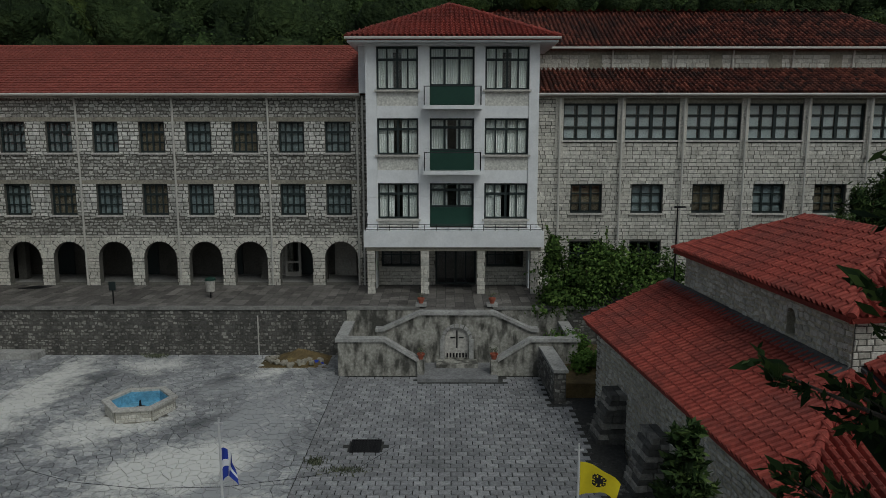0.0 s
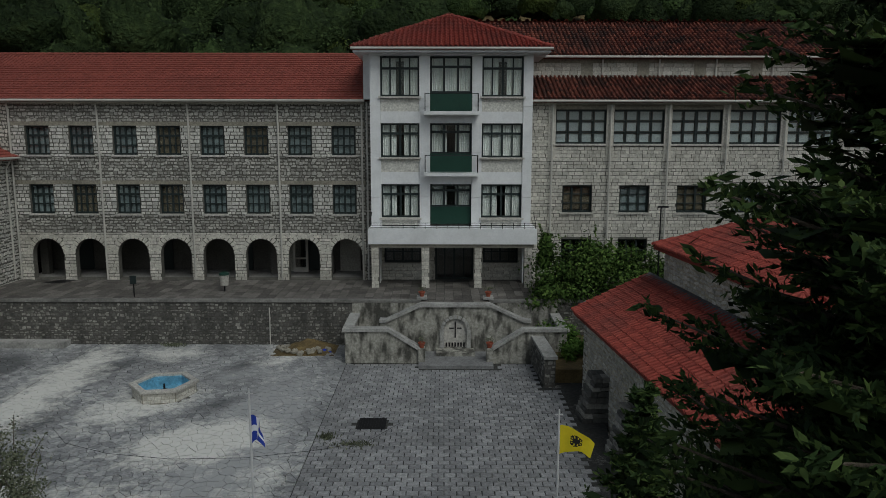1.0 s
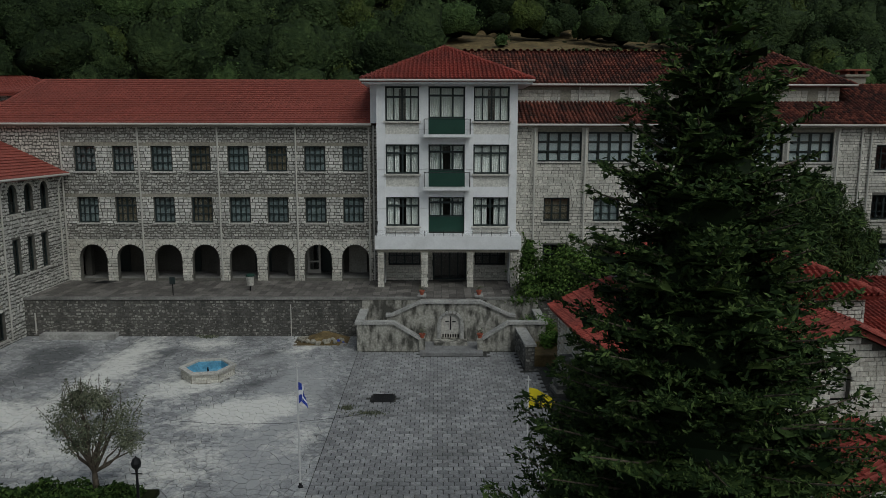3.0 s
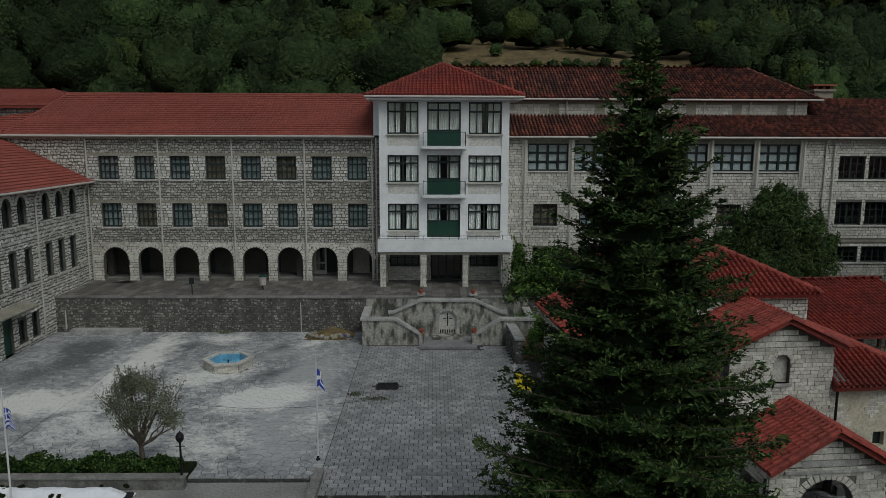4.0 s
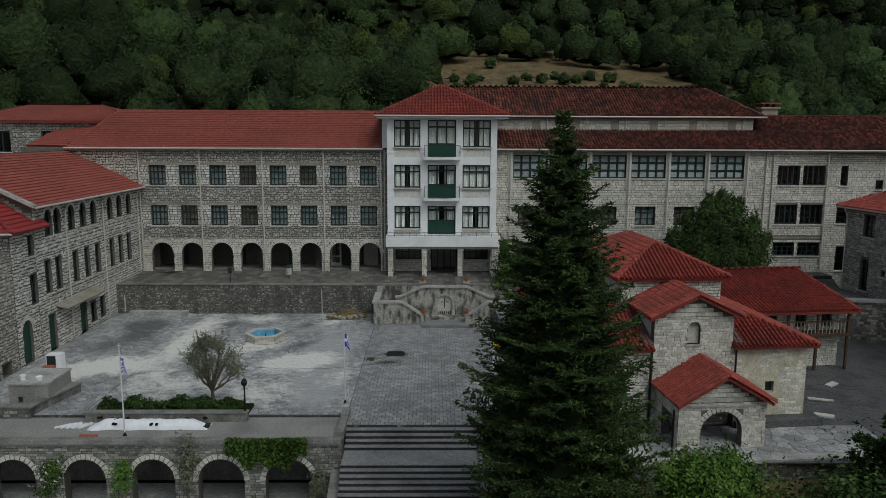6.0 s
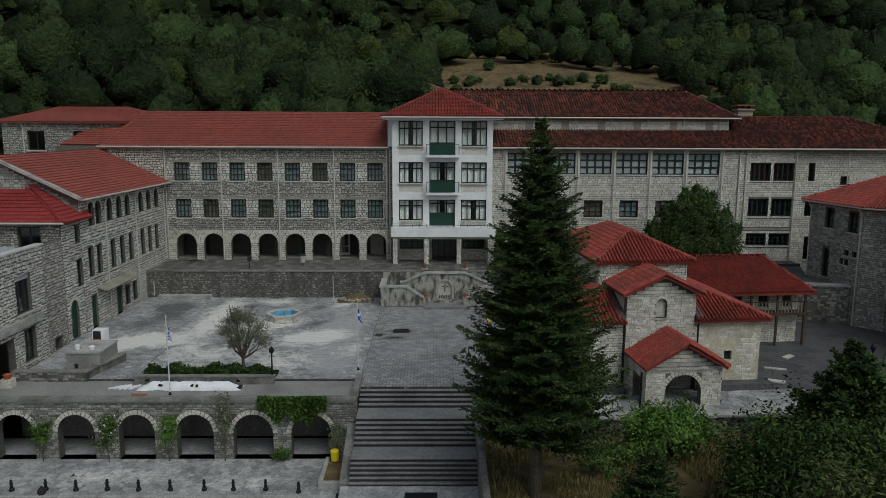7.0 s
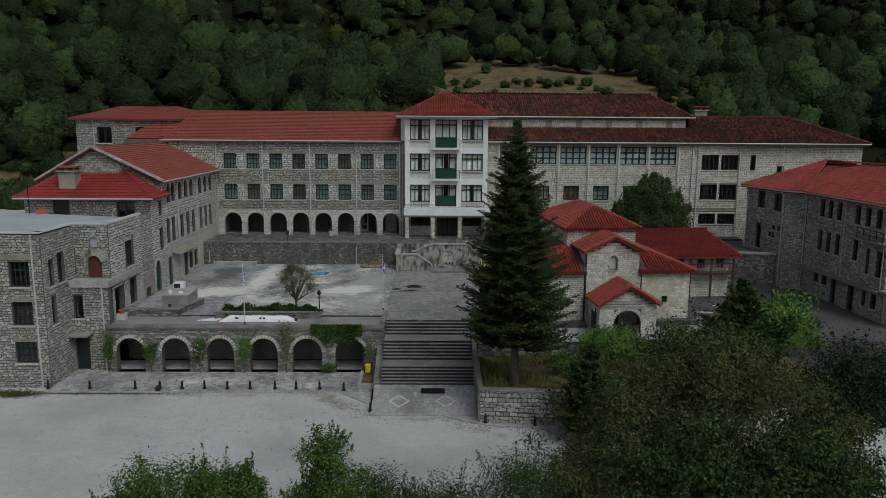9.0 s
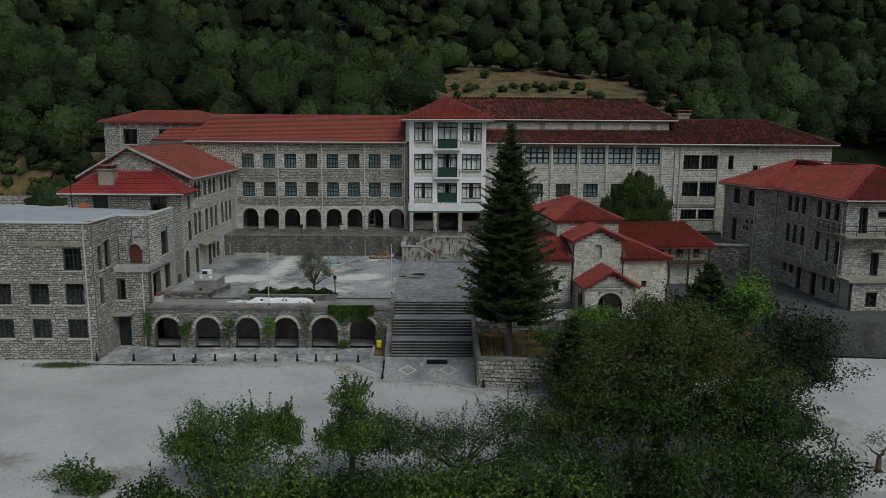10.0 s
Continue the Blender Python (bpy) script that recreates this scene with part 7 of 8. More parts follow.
fir("garden_conifer", "blue-green conifer behind the garden wall", (8.4, 4.4, -3.5), (8.3, 4.4, 2.0), [(-3.5, 1.6), (-2, 2.2), (0, 1.6), (2.0, 0.05)], 5, whorls=20, per=8, bare=0.3)
fir("yard_conifer", "broad dark conifer at the church yard", (19.2, 10.7, -1.75), (19.2, 10.7, 4.3), [(-1.7, 2.2), (0, 2.6), (2, 1.7), (4.3, 0.1)], 6, whorls=22, per=9, bare=0.4, needle=0.12)
tree("cedar_tree", "dark spreading conifer behind the church", "tree", (21.0, 37.3, 1.95), (20.9, 37.3, 5.2), [(21.1, 37.3, 8.0, 0.9, 0.9, 1.1), (20.3, 37.2, 7.1, 1.3, 1.2, 1.1), (21.9, 37.3, 7.0, 1.3, 1.2, 1.2), (19.3, 37.2, 5.9, 1.3, 1.3, 1.1), (20.9, 36.8, 6.0, 1.5, 1.4, 1.2), (22.9, 37.2, 5.9, 1.3, 1.3, 1.2), (18.5, 37.3, 4.8, 1.2, 1.2, 1.0), (20.2, 36.6, 4.7, 1.6, 1.5, 1.2), (22.0, 36.6, 4.7, 1.6, 1.5, 1.2), (23.8, 37.2, 4.8, 1.2, 1.2, 1.1), (19.0, 37.0, 3.6, 1.4, 1.4, 0.9), (21.2, 36.7, 3.5, 1.7, 1.5, 0.9), (23.4, 37.0, 3.6, 1.4, 1.4, 0.9), (21.2, 37.3, 8.6, 0.25, 0.3, 0.7), (20.2, 37.2, 8.2, 0.3, 0.35, 0.6), (22.3, 37.2, 8.1, 0.35, 0.35, 0.6), (18.8, 37.2, 7.0, 0.3, 0.3, 0.6), (23.6, 37.2, 6.9, 0.35, 0.3, 0.6), (17.7, 37.2, 5.8, 0.3, 0.3, 0.5), (24.6, 37.2, 5.7, 0.35, 0.3, 0.5)], 0.2, M_FIR, 21, per=34, clumps=50, clump=0.26, trunk_r=0.2, shell=0.45, thin=0.2, shoots=170)
tree("bay_tree", "bushy green bay tree beside the stair", "tree", (8.0, 39.2, 1.5), (8.0, 39.2, 2.6), [(7.0, 39.0, 3.0, 1.7, 1.5, 1.5), (9.3, 39.2, 3.1, 1.8, 1.5, 1.4), (6.2, 38.8, 2.3, 1.2, 1.2, 1.2), (8.2, 39, 3.8, 1.2, 1.2, 1.0), (10.6, 39.4, 2.8, 1.3, 1.2, 1.3), (5.7, 39.2, 4.2, 0.25, 0.3, 1.1)], 0.13, M_LEAF, 22, per=55, clumps=40, fine=1.2, shoots=40)
tree("olive_tree", "thin grey-green olive tree in the planted bed", "tree", (-10.5, 19.1, 0.0), (-10.55, 19.1, 0.85), [(-11.0, 19.1, 1.7, 0.5, 0.6, 0.5), (-11.25, 19.0, 2.4, 0.6, 0.5, 0.7), (-11.0, 19.2, 2.9, 0.6, 0.5, 0.6), (-10.4, 19.0, 2.2, 0.6, 0.6, 0.7), (-10.2, 19.2, 3.1, 0.6, 0.5, 0.5), (-9.6, 19.1, 2.5, 0.55, 0.5, 0.7), (-9.4, 19.1, 1.8, 0.45, 0.5, 0.5), (-10.8, 19.1, 3.3, 0.45, 0.4, 0.3)], 0.05, M_OLIVE, 23, per=24, clumps=34, clump=0.24, trunk_r=0.1, shell=0.3, shoots=46)
tree("round_shrub", "bright green rounded shrub before the porch", "shrub", (11.4, 12.3, -1.75), (11.4, 12.3, -1.2), [(11.4, 12.3, -0.5, 1.8, 1.5, 1.3), (10.5, 12.2, -0.8, 1.1, 1.0, 1.0), (12.4, 12.3, -0.7, 1.2, 1.0, 1.1)], 0.12, M_BUSH, 24, per=60, clumps=45, fine=1.3, shoots=40)
tree("garden_shrub", "low wild shrub in the dry garden", "shrub", (7.4, 10.2, -1.75), (7.4, 10.2, -1.3), [(7.4, 10.2, -1.0, 1.2, 1.0, 0.8), (8.6, 10.6, -1.1, 1.0, 0.9, 0.7)], 0.09, M_LEAF, 25, per=30, clumps=30)
tree("garden_tree", "leafy dark green tree below the church yard", "tree", (14.8, 5.5, -3.5), (14.8, 5.5, -0.5), [(14.6, 5.5, 1.0, 2.8, 2.4, 2.0), (16.6, 6.0, 0.6, 2.0, 2.0, 1.8), (13.0, 5.8, 0.2, 1.6, 1.6, 1.4), (14.8, 5.2, -1.6, 2.6, 2.2, 1.4)], 0.12, M_DARKLEAF, 26, per=60, clumps=48, fine=1.2, shoots=24)
tree("yard_tree", "yellow-green leafy tree at the yard's edge", "tree", (22.0, 11.0, -1.75), (22.0, 11.0, 0.6), [(22, 11, 1.4, 2.0, 1.8, 1.7), (23.0, 11, 0.4, 1.5, 1.4, 1.3)], 0.14, M_BUSH, 27, per=45, clumps=45, fine=1.2, shoots=24)
BIG = [(11.0, -4.0, 2.0, 3.6, 3.2, 2.4), (8.0, -4.6, 0.6, 2.9, 2.6, 2.0), (14.2, -3.6, 1.4, 3.0, 2.8, 2.2), (11.2, -6.0, -0.6, 4.6, 3.0, 2.2), (6.2, -5.6, -1.0, 2.2, 2.0, 1.6), (16.4, -4.6, -0.2, 2.2, 2.2, 1.8), (12.5, -3.0, 3.3, 1.9, 1.8, 1.2)]
tree("feathery_tree", "broad feathery dark green tree below the square", "tree", (11, -5, -4.2), (11.0, -4.6, -0.4), BIG, 0.23, M_FEATHER, 28, per=44, clumps=60, trunk_r=0.25, clump=0.16, thin=0.26, fine=3.0, shoots=60, flat=0.3)
tree("dark_tree", "dense round dark tree at the square's edge", "tree", (19.7, -0.7, -3.6), (19.7, -0.7, 0.0), [(19.7, -0.7, 1.6, 2.6, 2.4, 2.3), (20.8, -0.4, 0.2, 1.9, 1.8, 1.7), (18.6, -1.0, 0.4, 1.6, 1.6, 1.6)], 0.12, M_DEEPLEAF, 29, per=70, clumps=55, fine=1.2, shoots=30)
tree("slope_tree", "slender bright leafy tree below the square", "tree", (-4.6, -7.0, -4.3), (-4.6, -6.8, -1.6), [(-4.7, -6.4, 0.2, 1.0, 0.9, 1.3), (-4.0, -6.6, -1.2, 1.5, 1.3, 1.2), (-5.2, -6.8, -1.4, 1.2, 1.2, 1.0)], 0.13, M_LEAF, 30, per=30, clumps=40, clump=0.2, fine=3.0, shoots=44)
tree("slope_tree", "spreading green leafy tree below the square", "tree", (-10.4, -7.4, -4.4), (-10.4, -7.2, -2.2), [(-10.8, -6.8, -0.8, 1.8, 1.5, 1.3), (-8.9, -6.9, -0.9, 1.4, 1.3, 1.2), (-12.4, -7.2, -1.6, 1.3, 1.3, 1.1), (-10.3, -7.6, -2.2, 2.6, 1.8, 1.2), (-7.6, -7.0, -1.0, 0.5, 0.6, 1.2)], 0.13, M_LEAF, 31, per=30, clumps=48, clump=0.2, fine=3.0, shoots=44)
tree("slope_tree", "leafy green thicket tree below the square", "tree", (0.6, -8.0, -4.5), (0.6, -7.6, -2.4), [(-2.2, -7.2, -1.2, 1.5, 1.3, 1.3), (0.4, -7.6, -1.2, 1.9, 1.5, 1.4), (3.0, -7.2, -0.7, 1.9, 1.6, 1.5), (-0.6, -8.6, -2.6, 3.4, 1.6, 1.3), (4.2, -8.2, -1.8, 2.2, 1.8, 1.5)], 0.1, M_DARKLEAF, 32, per=34, clumps=55, clump=0.2, fine=3.0, shoots=44)
for k, (x, y, z, r) in enumerate(((-13.5, -9.0, -3.6, 1.6), (-10.5, -9.6, -3.4, 2.0), (-7.0, -9.2, -3.0, 2.0), (-3.6, -9.6, -2.8, 2.2), (0.2, -10.2, -2.8, 2.4), (4.2, -10.0, -2.6, 2.6), (8.2, -9.2, -2.2, 3.0), (12.6, -9.0, -2.2, 3.2), (16.4, -8.2, -2.2, 2.6), (9.6, -7.0, 0.2, 2.6), (14.4, -6.4, 0.2, 2.4), (17.6, -3.4, -1.4, 2.0))):
    zg = ground_height(x, y)
    tree("thicket_shrub", "dense green thicket shrub on the bank", "shrub", (x, y, zg), (x, y, zg + 0.5), [(x, y, z, r, r * 0.9, r * 0.8), (x + r * 0.6, y, z - 0.6, r * 0.7, r * 0.7, r * 0.7), (x - r * 0.6, y, z - 0.7, r * 0.7, r * 0.7, r * 0.7)], 0.13, M_DARKLEAF if k % 3 == 0 or x > 7 else M_LEAF, 60 + k, per=42, clumps=28, clump=0.18, trunk_r=0.08, group="thicket on the bank", fine=1.5, shoots=20)
tree("sapling", "small dark leafy sapling at the square's edge", "tree", (-17.3, -7.6, -4.4), (-17.3, -7.6, -3.4), [(-17.6, -7.6, -2.9, 0.9, 0.8, 0.8), (-16.8, -7.6, -3.4, 0.8, 0.7, 0.7)], 0.12, M_LEAF, 33, per=26, clumps=26, fine=1.6, shoots=14)
tree("sapling", "thin bare-branched sapling at the road side", "tree", (22.2, -5.6, -3.6), (22.2, -5.6, -2.6), [(22.2, -5.6, -2.0, 0.9, 0.9, 0.7)], 0.07, M_OLIVE, 34, per=10, clumps=22)
tree("weed_bush", "low green weed bush by the stair", "shrub", (6.2, 36.0, 0.5), (6.2, 36.0, 0.8), [(6.0, 35.8, 1.1, 0.8, 0.9, 0.6), (6.4, 34.2, 0.8, 0.6, 0.8, 0.4)], 0.09, M_BUSH, 35, per=40, clumps=30)




# grass and weeds
rs = np.random.RandomState(11)
n = 13000
C = np.stack([rs.uniform(2.8, 22, n), rs.uniform(6.9, 13.7, n), np.full(n, -1.6)], 1)
ok = C[:, 1] > 6.9 + np.clip(C[:, 0] - 9, 0, 30) * 0.2
C = C[ok]
keep_ = np.array([noise.noise((x * 0.5, y * 0.5, 1)) > -0.15 for x, y, _ in C])
C = C[keep_]
grass = new("dry_grass", quads_mesh("dry_grass", leaf_quads(C, 0.22, rs, lean=0.25, thin=0.1, axis=np.tile([0.0, 0.0, 1.0], (len(C), 1))), M_GRASS))
tagged(grass, "tall dry yellow grass in the garden bed", "grass", kind="stuff")
n = 540
C = np.concatenate([np.stack([rs.normal(-3.44, 0.16, n // 3), rs.normal(26.72, 0.14, n // 3), np.full(n // 3, 0.05)], 1), np.stack([rs.normal(-2.53, 0.35, n // 3), rs.normal(26.13, 0.12, n // 3), np.full(n // 3, 0.04)], 1), np.stack([rs.normal(-12.6, 0.3, n // 3), rs.normal(37.6, 0.12, n // 3), np.full(n // 3, 0.1)], 1)])
weeds = new("weeds", quads_mesh("weeds", leaf_quads(C, 0.09, rs, lean=0.5, thin=0.2, axis=np.tile([0.0, 0.0, 1.0], (len(C), 1))), M_OLIVE))
tagged(weeds, "tufts of weeds growing from paving joints", "weeds", kind="stuff")

# climbing plants on the arcade
for k, (x, z0, z1, w_, leafm) in enumerate(((-20.0, -3.0, -1.2, 0.45, M_LEAF), (-16.6, -3.4, -0.7, 0.6, M_LEAF), (-13.5, -3.4, -0.8, 0.5, M_BUSH), (-10.6, -3.2, -0.2, 0.4, M_OLIVE), (-7.7, -3.4, -2.7, 0.5, M_LEAF), (-4.9, -3.3, -1.4, 0.3, M_OLIVE), (-22.9, -3.2, -0.6, 0.4, M_LEAF))):
    vine = tree("climbing_rose" if k == 1 else "climbing_plant", "green climbing plant on an arcade pier" if k != 1 else "climbing rose with white flowers on an arcade pier", "plant", (x, 15.1, -3.4), (x, 15.1, -3.0), [(x, 15.05, (z0 + z1) / 2, w_, 0.22, (z1 - z0) / 2), (x + 0.15, 15.0, z0 + (z1 - z0) * 0.75, w_ * 0.8, 0.2, (z1 - z0) * 0.25)], 0.075, leafm, 40 + k, per=16, clumps=34, trunk_r=0.03, shell=0.2, group="climbing plants on the arcade")
    if k == 1:
        C, _ = crown_points([(x, 14.9, -1.7, 0.9, 0.25, 0.9)], 1, np.random.RandomState(9), 0.1, 60, 0.3)
        part("flowers", quads_mesh("flowers", leaf_quads(C, 0.06, np.random.RandomState(8), thin=0.9), M_POLE), None, vine, "small white rose flowers", m=rel(vine, Matrix.Identity(4)))
rs = np.random.RandomState(12)
n = 5200
u, v = rs.uniform(0, 1, n), rs.uniform(0, 1, n) ** 1.3
x = -8.8 + 3.5 * u
dep = (0.9 + 0.9 * np.sin(u * 3.0)) * (0.75 + 0.5 * np.array([noise.noise((a * 6, 2, 0)) for a in u]))
C = np.stack([x, 15.2 - rs.uniform(0, 0.3, n), 0.12 - v * dep], 1)
ivy = thing("ivy", "thick green ivy hanging over the terrace wall", "plant", (-7.0, 15.3, -0.1))
part("ivy_leaves", quads_mesh("ivy_leaves", leaf_quads(C, 0.085, rs), M_LEAF), None, ivy, m=rel(ivy, Matrix.Identity(4)))
part("ivy_stem", G().tube((-8.6, 15.25, 0.02), (-5.5, 15.25, 0.02), 0.03), M_BARK, ivy, m=rel(ivy, Matrix.Identity(4)))

# ---------------------------------------------------------------- courtyard things
fo = thing("fountain", "hexagonal stone fountain basin painted blue inside", "fountain", (-10.65, 31.0, 0))
hexp = lambda r: [(0.94 * r * math.cos(math.radians(10 + 60 * i)), 0.94 * r * math.sin(math.radians(10 + 60 * i))) for i in range(6)]
for i in range(6):
    a, b = hexp(1.32)[i], hexp(1.32)[(i + 1) % 6]
    c, d = hexp(1.13)[(i + 1) % 6], hexp(1.13)[i]
    sd = part("basin_side", G().slab([a, b, c, d], -0.05, 0.42), M_BAND, fo)
    L = math.dist(a, b)
    ang = math.degrees(math.atan2(b[1] - a[1], b[0] - a[0]))
    s = part("stonework", stones(0.02, L - 0.02, 0.0, 0.42, [], (0.14, 0.14), (0.25, 0.4), 300 + i, jitter=0.004, proud=(0.006, 0.014)), M_CHURCH, sd, m=pose(a[0], a[1], 0, 0, 0, ang))
    s["kind"] = "stuff"
    a, b, c, d = hexp(1.42)[i], hexp(1.42)[(i + 1) % 6], hexp(1.12)[(i + 1) % 6], hexp(1.12)[i]
    part("rim", G().slab([a, b, c, d], 0.42, 0.52), M_SILL, fo)
    a, b, c, d = hexp(1.125)[i], hexp(1.125)[(i + 1) % 6], hexp(1.1)[(i + 1) % 6], hexp(1.1)[i]
    part("lining", G().slab([a, b, c, d], 0.0, 0.44), M_BLUEPOOL, fo, "blue painted basin lining")
part("basin_floor", G().slab(hexp(1.11), -0.02, 0.05), M_BLUEPOOL, fo, "blue painted basin floor")
part("nozzle", G().lathe([(0.22, 0.1), (0.2, 0.16), (0.05, 0.18), (0.03, 0.42), (0.01, 0.44)]), M_METAL, fo, "dark metal fountain nozzle")

gt = thing("drain_grate", "dark square metal drain grate in the paving", "grate", (-2.0, 27.95, 0))
part("frame", G().box(-0.5, 0.5, -0.5, -0.44, -0.02, 0.022).box(-0.5, 0.5, 0.44, 0.5, -0.02, 0.022).box(-0.5, -0.44, -0.44, 0.44, -0.02, 0.022).box(0.44, 0.5, -0.44, 0.44, -0.02, 0.022), M_METAL, gt)
for i in range(9):
    part("bar", G().box(-0.41 + 0.1 * i, -0.36 + 0.1 * i, -0.44, 0.44, -0.015, 0.018), M_METAL, gt)
part("plate", G().box(-0.44, 0.44, -0.44, 0.44, -0.03, 0.004), M_METAL, gt)
sg = thing("step_grate", "dark metal grate at the foot of the steps", "grate", (-0.35, 10.3, -2.85))
part("frame", G().box(-0.75, 0.75, -0.3, 0.3, -0.05, 0.06), M_METAL, sg)

M_BLUE = plain("flag_blue", (0.02, 0.05, 0.35), 0.8)
M_WHITECLOTH = plain("flag_white", (0.75, 0.76, 0.8), 0.8)
M_YELLOW = plain("flag_yellow", (0.75, 0.6, 0.02), 0.8)
M_BLACK = plain("flag_black", (0.02, 0.02, 0.02), 0.8)


def flag(base, top, label, kind, size=(0.8, 0.62), heading=20, sag=0.45, low=0.0):
    x, y, z = base
    ob = thing("flagpole", label, "flag", base, "flags in the courtyard")
    H = top - z
    part("pole", G().tube((0, 0, -0.05), (0, 0, H - 0.25), 0.035, 0.025), M_POLE, ob)
    part("base", G().lathe([(0.09, -0.03), (0.09, 0.04), (0.05, 0.07), (0.045, 0.16)]), M_METAL, ob)
    part("cross", G().box(-0.015, 0.015, -0.015, 0.015, H - 0.25, H + 0.02).box(-0.09, 0.09, -0.012, 0.012, H - 0.12, H - 0.09), M_POLE, ob, "small pale cross finial")
    nu, nv = 28, 21
    g = G()
    mats = []
    w, h = size
    hd = math.radians(heading)
    for j in range(nv + 1):
        for i in range(nu + 1):
            u, v = i / nu, j / nv
            r = w * u * (0.92 - 0.1 * v)
            wave = 0.07 * math.sin(u * 9 + v * 2) * u
            g.v.append((0.03 + r * math.cos(hd) - wave * math.sin(hd), r * math.sin(hd) + wave * math.cos(hd), H - 0.35 - low - h * v * (1 - 0.55 * u) - sag * w * u * u * 0.9))
    for j in range(nv):
        for i in range(nu):
            a = j * (nu + 1) + i
            g.f.append((a, a + nu + 1, a + nu + 2, a + 1))
            u, v = (i + 0.5) / nu, (j + 0.5) / nv
            if kind == "cross":
                c = 1 if abs(u - 0.5) < 0.1 or abs(v - 0.5) < 0.13 else 0
            elif kind == "stripes":
                inner = u < 0.4 and v < 0.56
                c = (1 if abs(u - 0.2) < 0.05 or abs(v - 0.28) < 0.06 else 0) if inner else int(v * 9) % 2
            else:
                d = math.hypot((u - 0.5) / 0.75, v - 0.5)
                c = 1 if d < 0.26 and (abs(math.sin(5 * math.atan2(v - 0.5, u - 0.5))) > 0.4 or d < 0.12) else 0
            mats.append(c)
    me = g.mesh("cloth")
    for mm in ((M_BLUE, M_WHITECLOTH) if kind != "emblem" else (M_YELLOW, M_BLACK)):
        me.materials.append(mm)
    me.polygons.foreach_set("material_index", mats)
    part("cloth", me, None, ob)
    return ob


flag((-4.13, 19.75, 0), 4.25, "blue flag with a white cross on a pale pole", "cross", size=(0.5, 0.74), heading=68, sag=1.5, low=0.3)
flag((3.2, 18.7, -0.82), 4.15, "yellow flag with a dark emblem on a pale pole", "emblem", heading=-15, sag=0.5, size=(0.85, 0.7))
flag((-13.6, 16.0, -0.1), 4.2, "limp blue and white striped flag on a pole", "stripes", heading=80, sag=1.6, size=(0.42, 0.74), low=0.3)

# planted bed with hedge
bed = thing("planted_bed", "long stone-edged bed with clipped green hedge", "planter", (-12.3, 18.2, 0))
at = rel(bed, Matrix.Identity(4))
part("edging", G().box(-16.1, -8.5, 17.55, 17.85, -0.12, 0.32), M_DARKSTONE, bed, m=at)
part("edging", G().box(-16.1, -15.8, 17.86, 19.3, -0.12, 0.3), M_DARKSTONE, bed, m=at)
part("coping", G().box(-16.15, -8.45, 17.5, 17.9, 0.32, 0.38), M_CAPDARK, bed, m=at)
part("soil", G().box(-15.8, -8.6, 17.86, 19.3, -0.1, 0.16), M_EARTH, bed, m=at)
rs = np.random.RandomState(13)
n = 9500
C = np.stack([rs.uniform(-15.75, -8.95, n), rs.uniform(17.9, 19.1, n), rs.uniform(0.15, 0.8, n)], 1)
C[:, 2] = 0.2 + (C[:, 2] - 0.2) * np.array([0.62 + 0.85 * noise.noise((x * 1.3, y * 1.3, 4)) for x, y, _ in C])
part("hedge", quads_mesh("hedge", leaf_quads(C, 0.075, rs), M_DARKLEAF), None, bed, "leafy green low hedge", m=at)

lamp = thing("lamp_post", "short black iron lamp post with globe lantern", "street lamp", (-8.62, 17.75, 0))
part("post", G().lathe([(0.12, -0.12), (0.1, 0.1), (0.05, 0.2), (0.035, 1.5), (0.05, 1.52), (0.03, 1.6)]), M_METAL, lamp)
part("lantern", G().lathe([(0.06, 1.6), (0.13, 1.68), (0.15, 1.8), (0.1, 1.92), (0.03, 1.97), (0.01, 2.02)]), M_METAL, lamp, "dark glass lantern")
part("crossbar", G().tube((-0.16, 0, 1.45), (0.16, 0, 1.45), 0.02), M_METAL, lamp)
yl = thing("lamp_post", "tall black iron lamp post in the yard", "street lamp", (24.6, 18.0, -0.82))
part("post", G().lathe([(0.12, 0), (0.06, 0.2), (0.04, 2.4), (0.05, 2.45)]), M_METAL, yl)
part("lantern", G().lathe([(0.06, 2.45), (0.14, 2.6), (0.14, 2.75), (0.02, 2.95)]), M_METAL, yl)

# white sheet with bricks on the terrace
cl = thing("covered_pile", "long white plastic sheet weighted with bricks", "sheet", (-12.85, 17.0, -0.1))
g = G()
nu, nv = 60, 12
for j in range(nv + 1):
    for i in range(nu + 1):
        u, v = i / nu, j / nv
        x = -2.75 + 5.5 * u + 0.12 * noise.noise((0, v * 3, 1)) * (1 if i in (0, nu) else 0)
        y = -0.45 + 0.8 * v + 0.1 * noise.noise((u * 7, v, 9))
        z = 0.02 + 0.36 * math.sin(math.pi * min(1, max(0, v))) ** 0.6 * min(1, 8 * u, 8 * (1 - u)) + 0.05 * noise.noise((u * 22, v * 4, 2)) * math.sin(math.pi * v)
        g.v.append((x, y, max(0.008, z)))
g.f = [(j * (nu + 1) + i, j * (nu + 1) + i + 1, (j + 1) * (nu + 1) + i + 1, (j + 1) * (nu + 1) + i) for j in range(nv) for i in range(nu)]
part("sheet", g, M_WHITECLOTH, cl, "crumpled white plastic sheet")
part("pile", G().box(-2.5, 2.75, -0.25, 0.2, 0.0, 0.12), M_BLACK, cl)
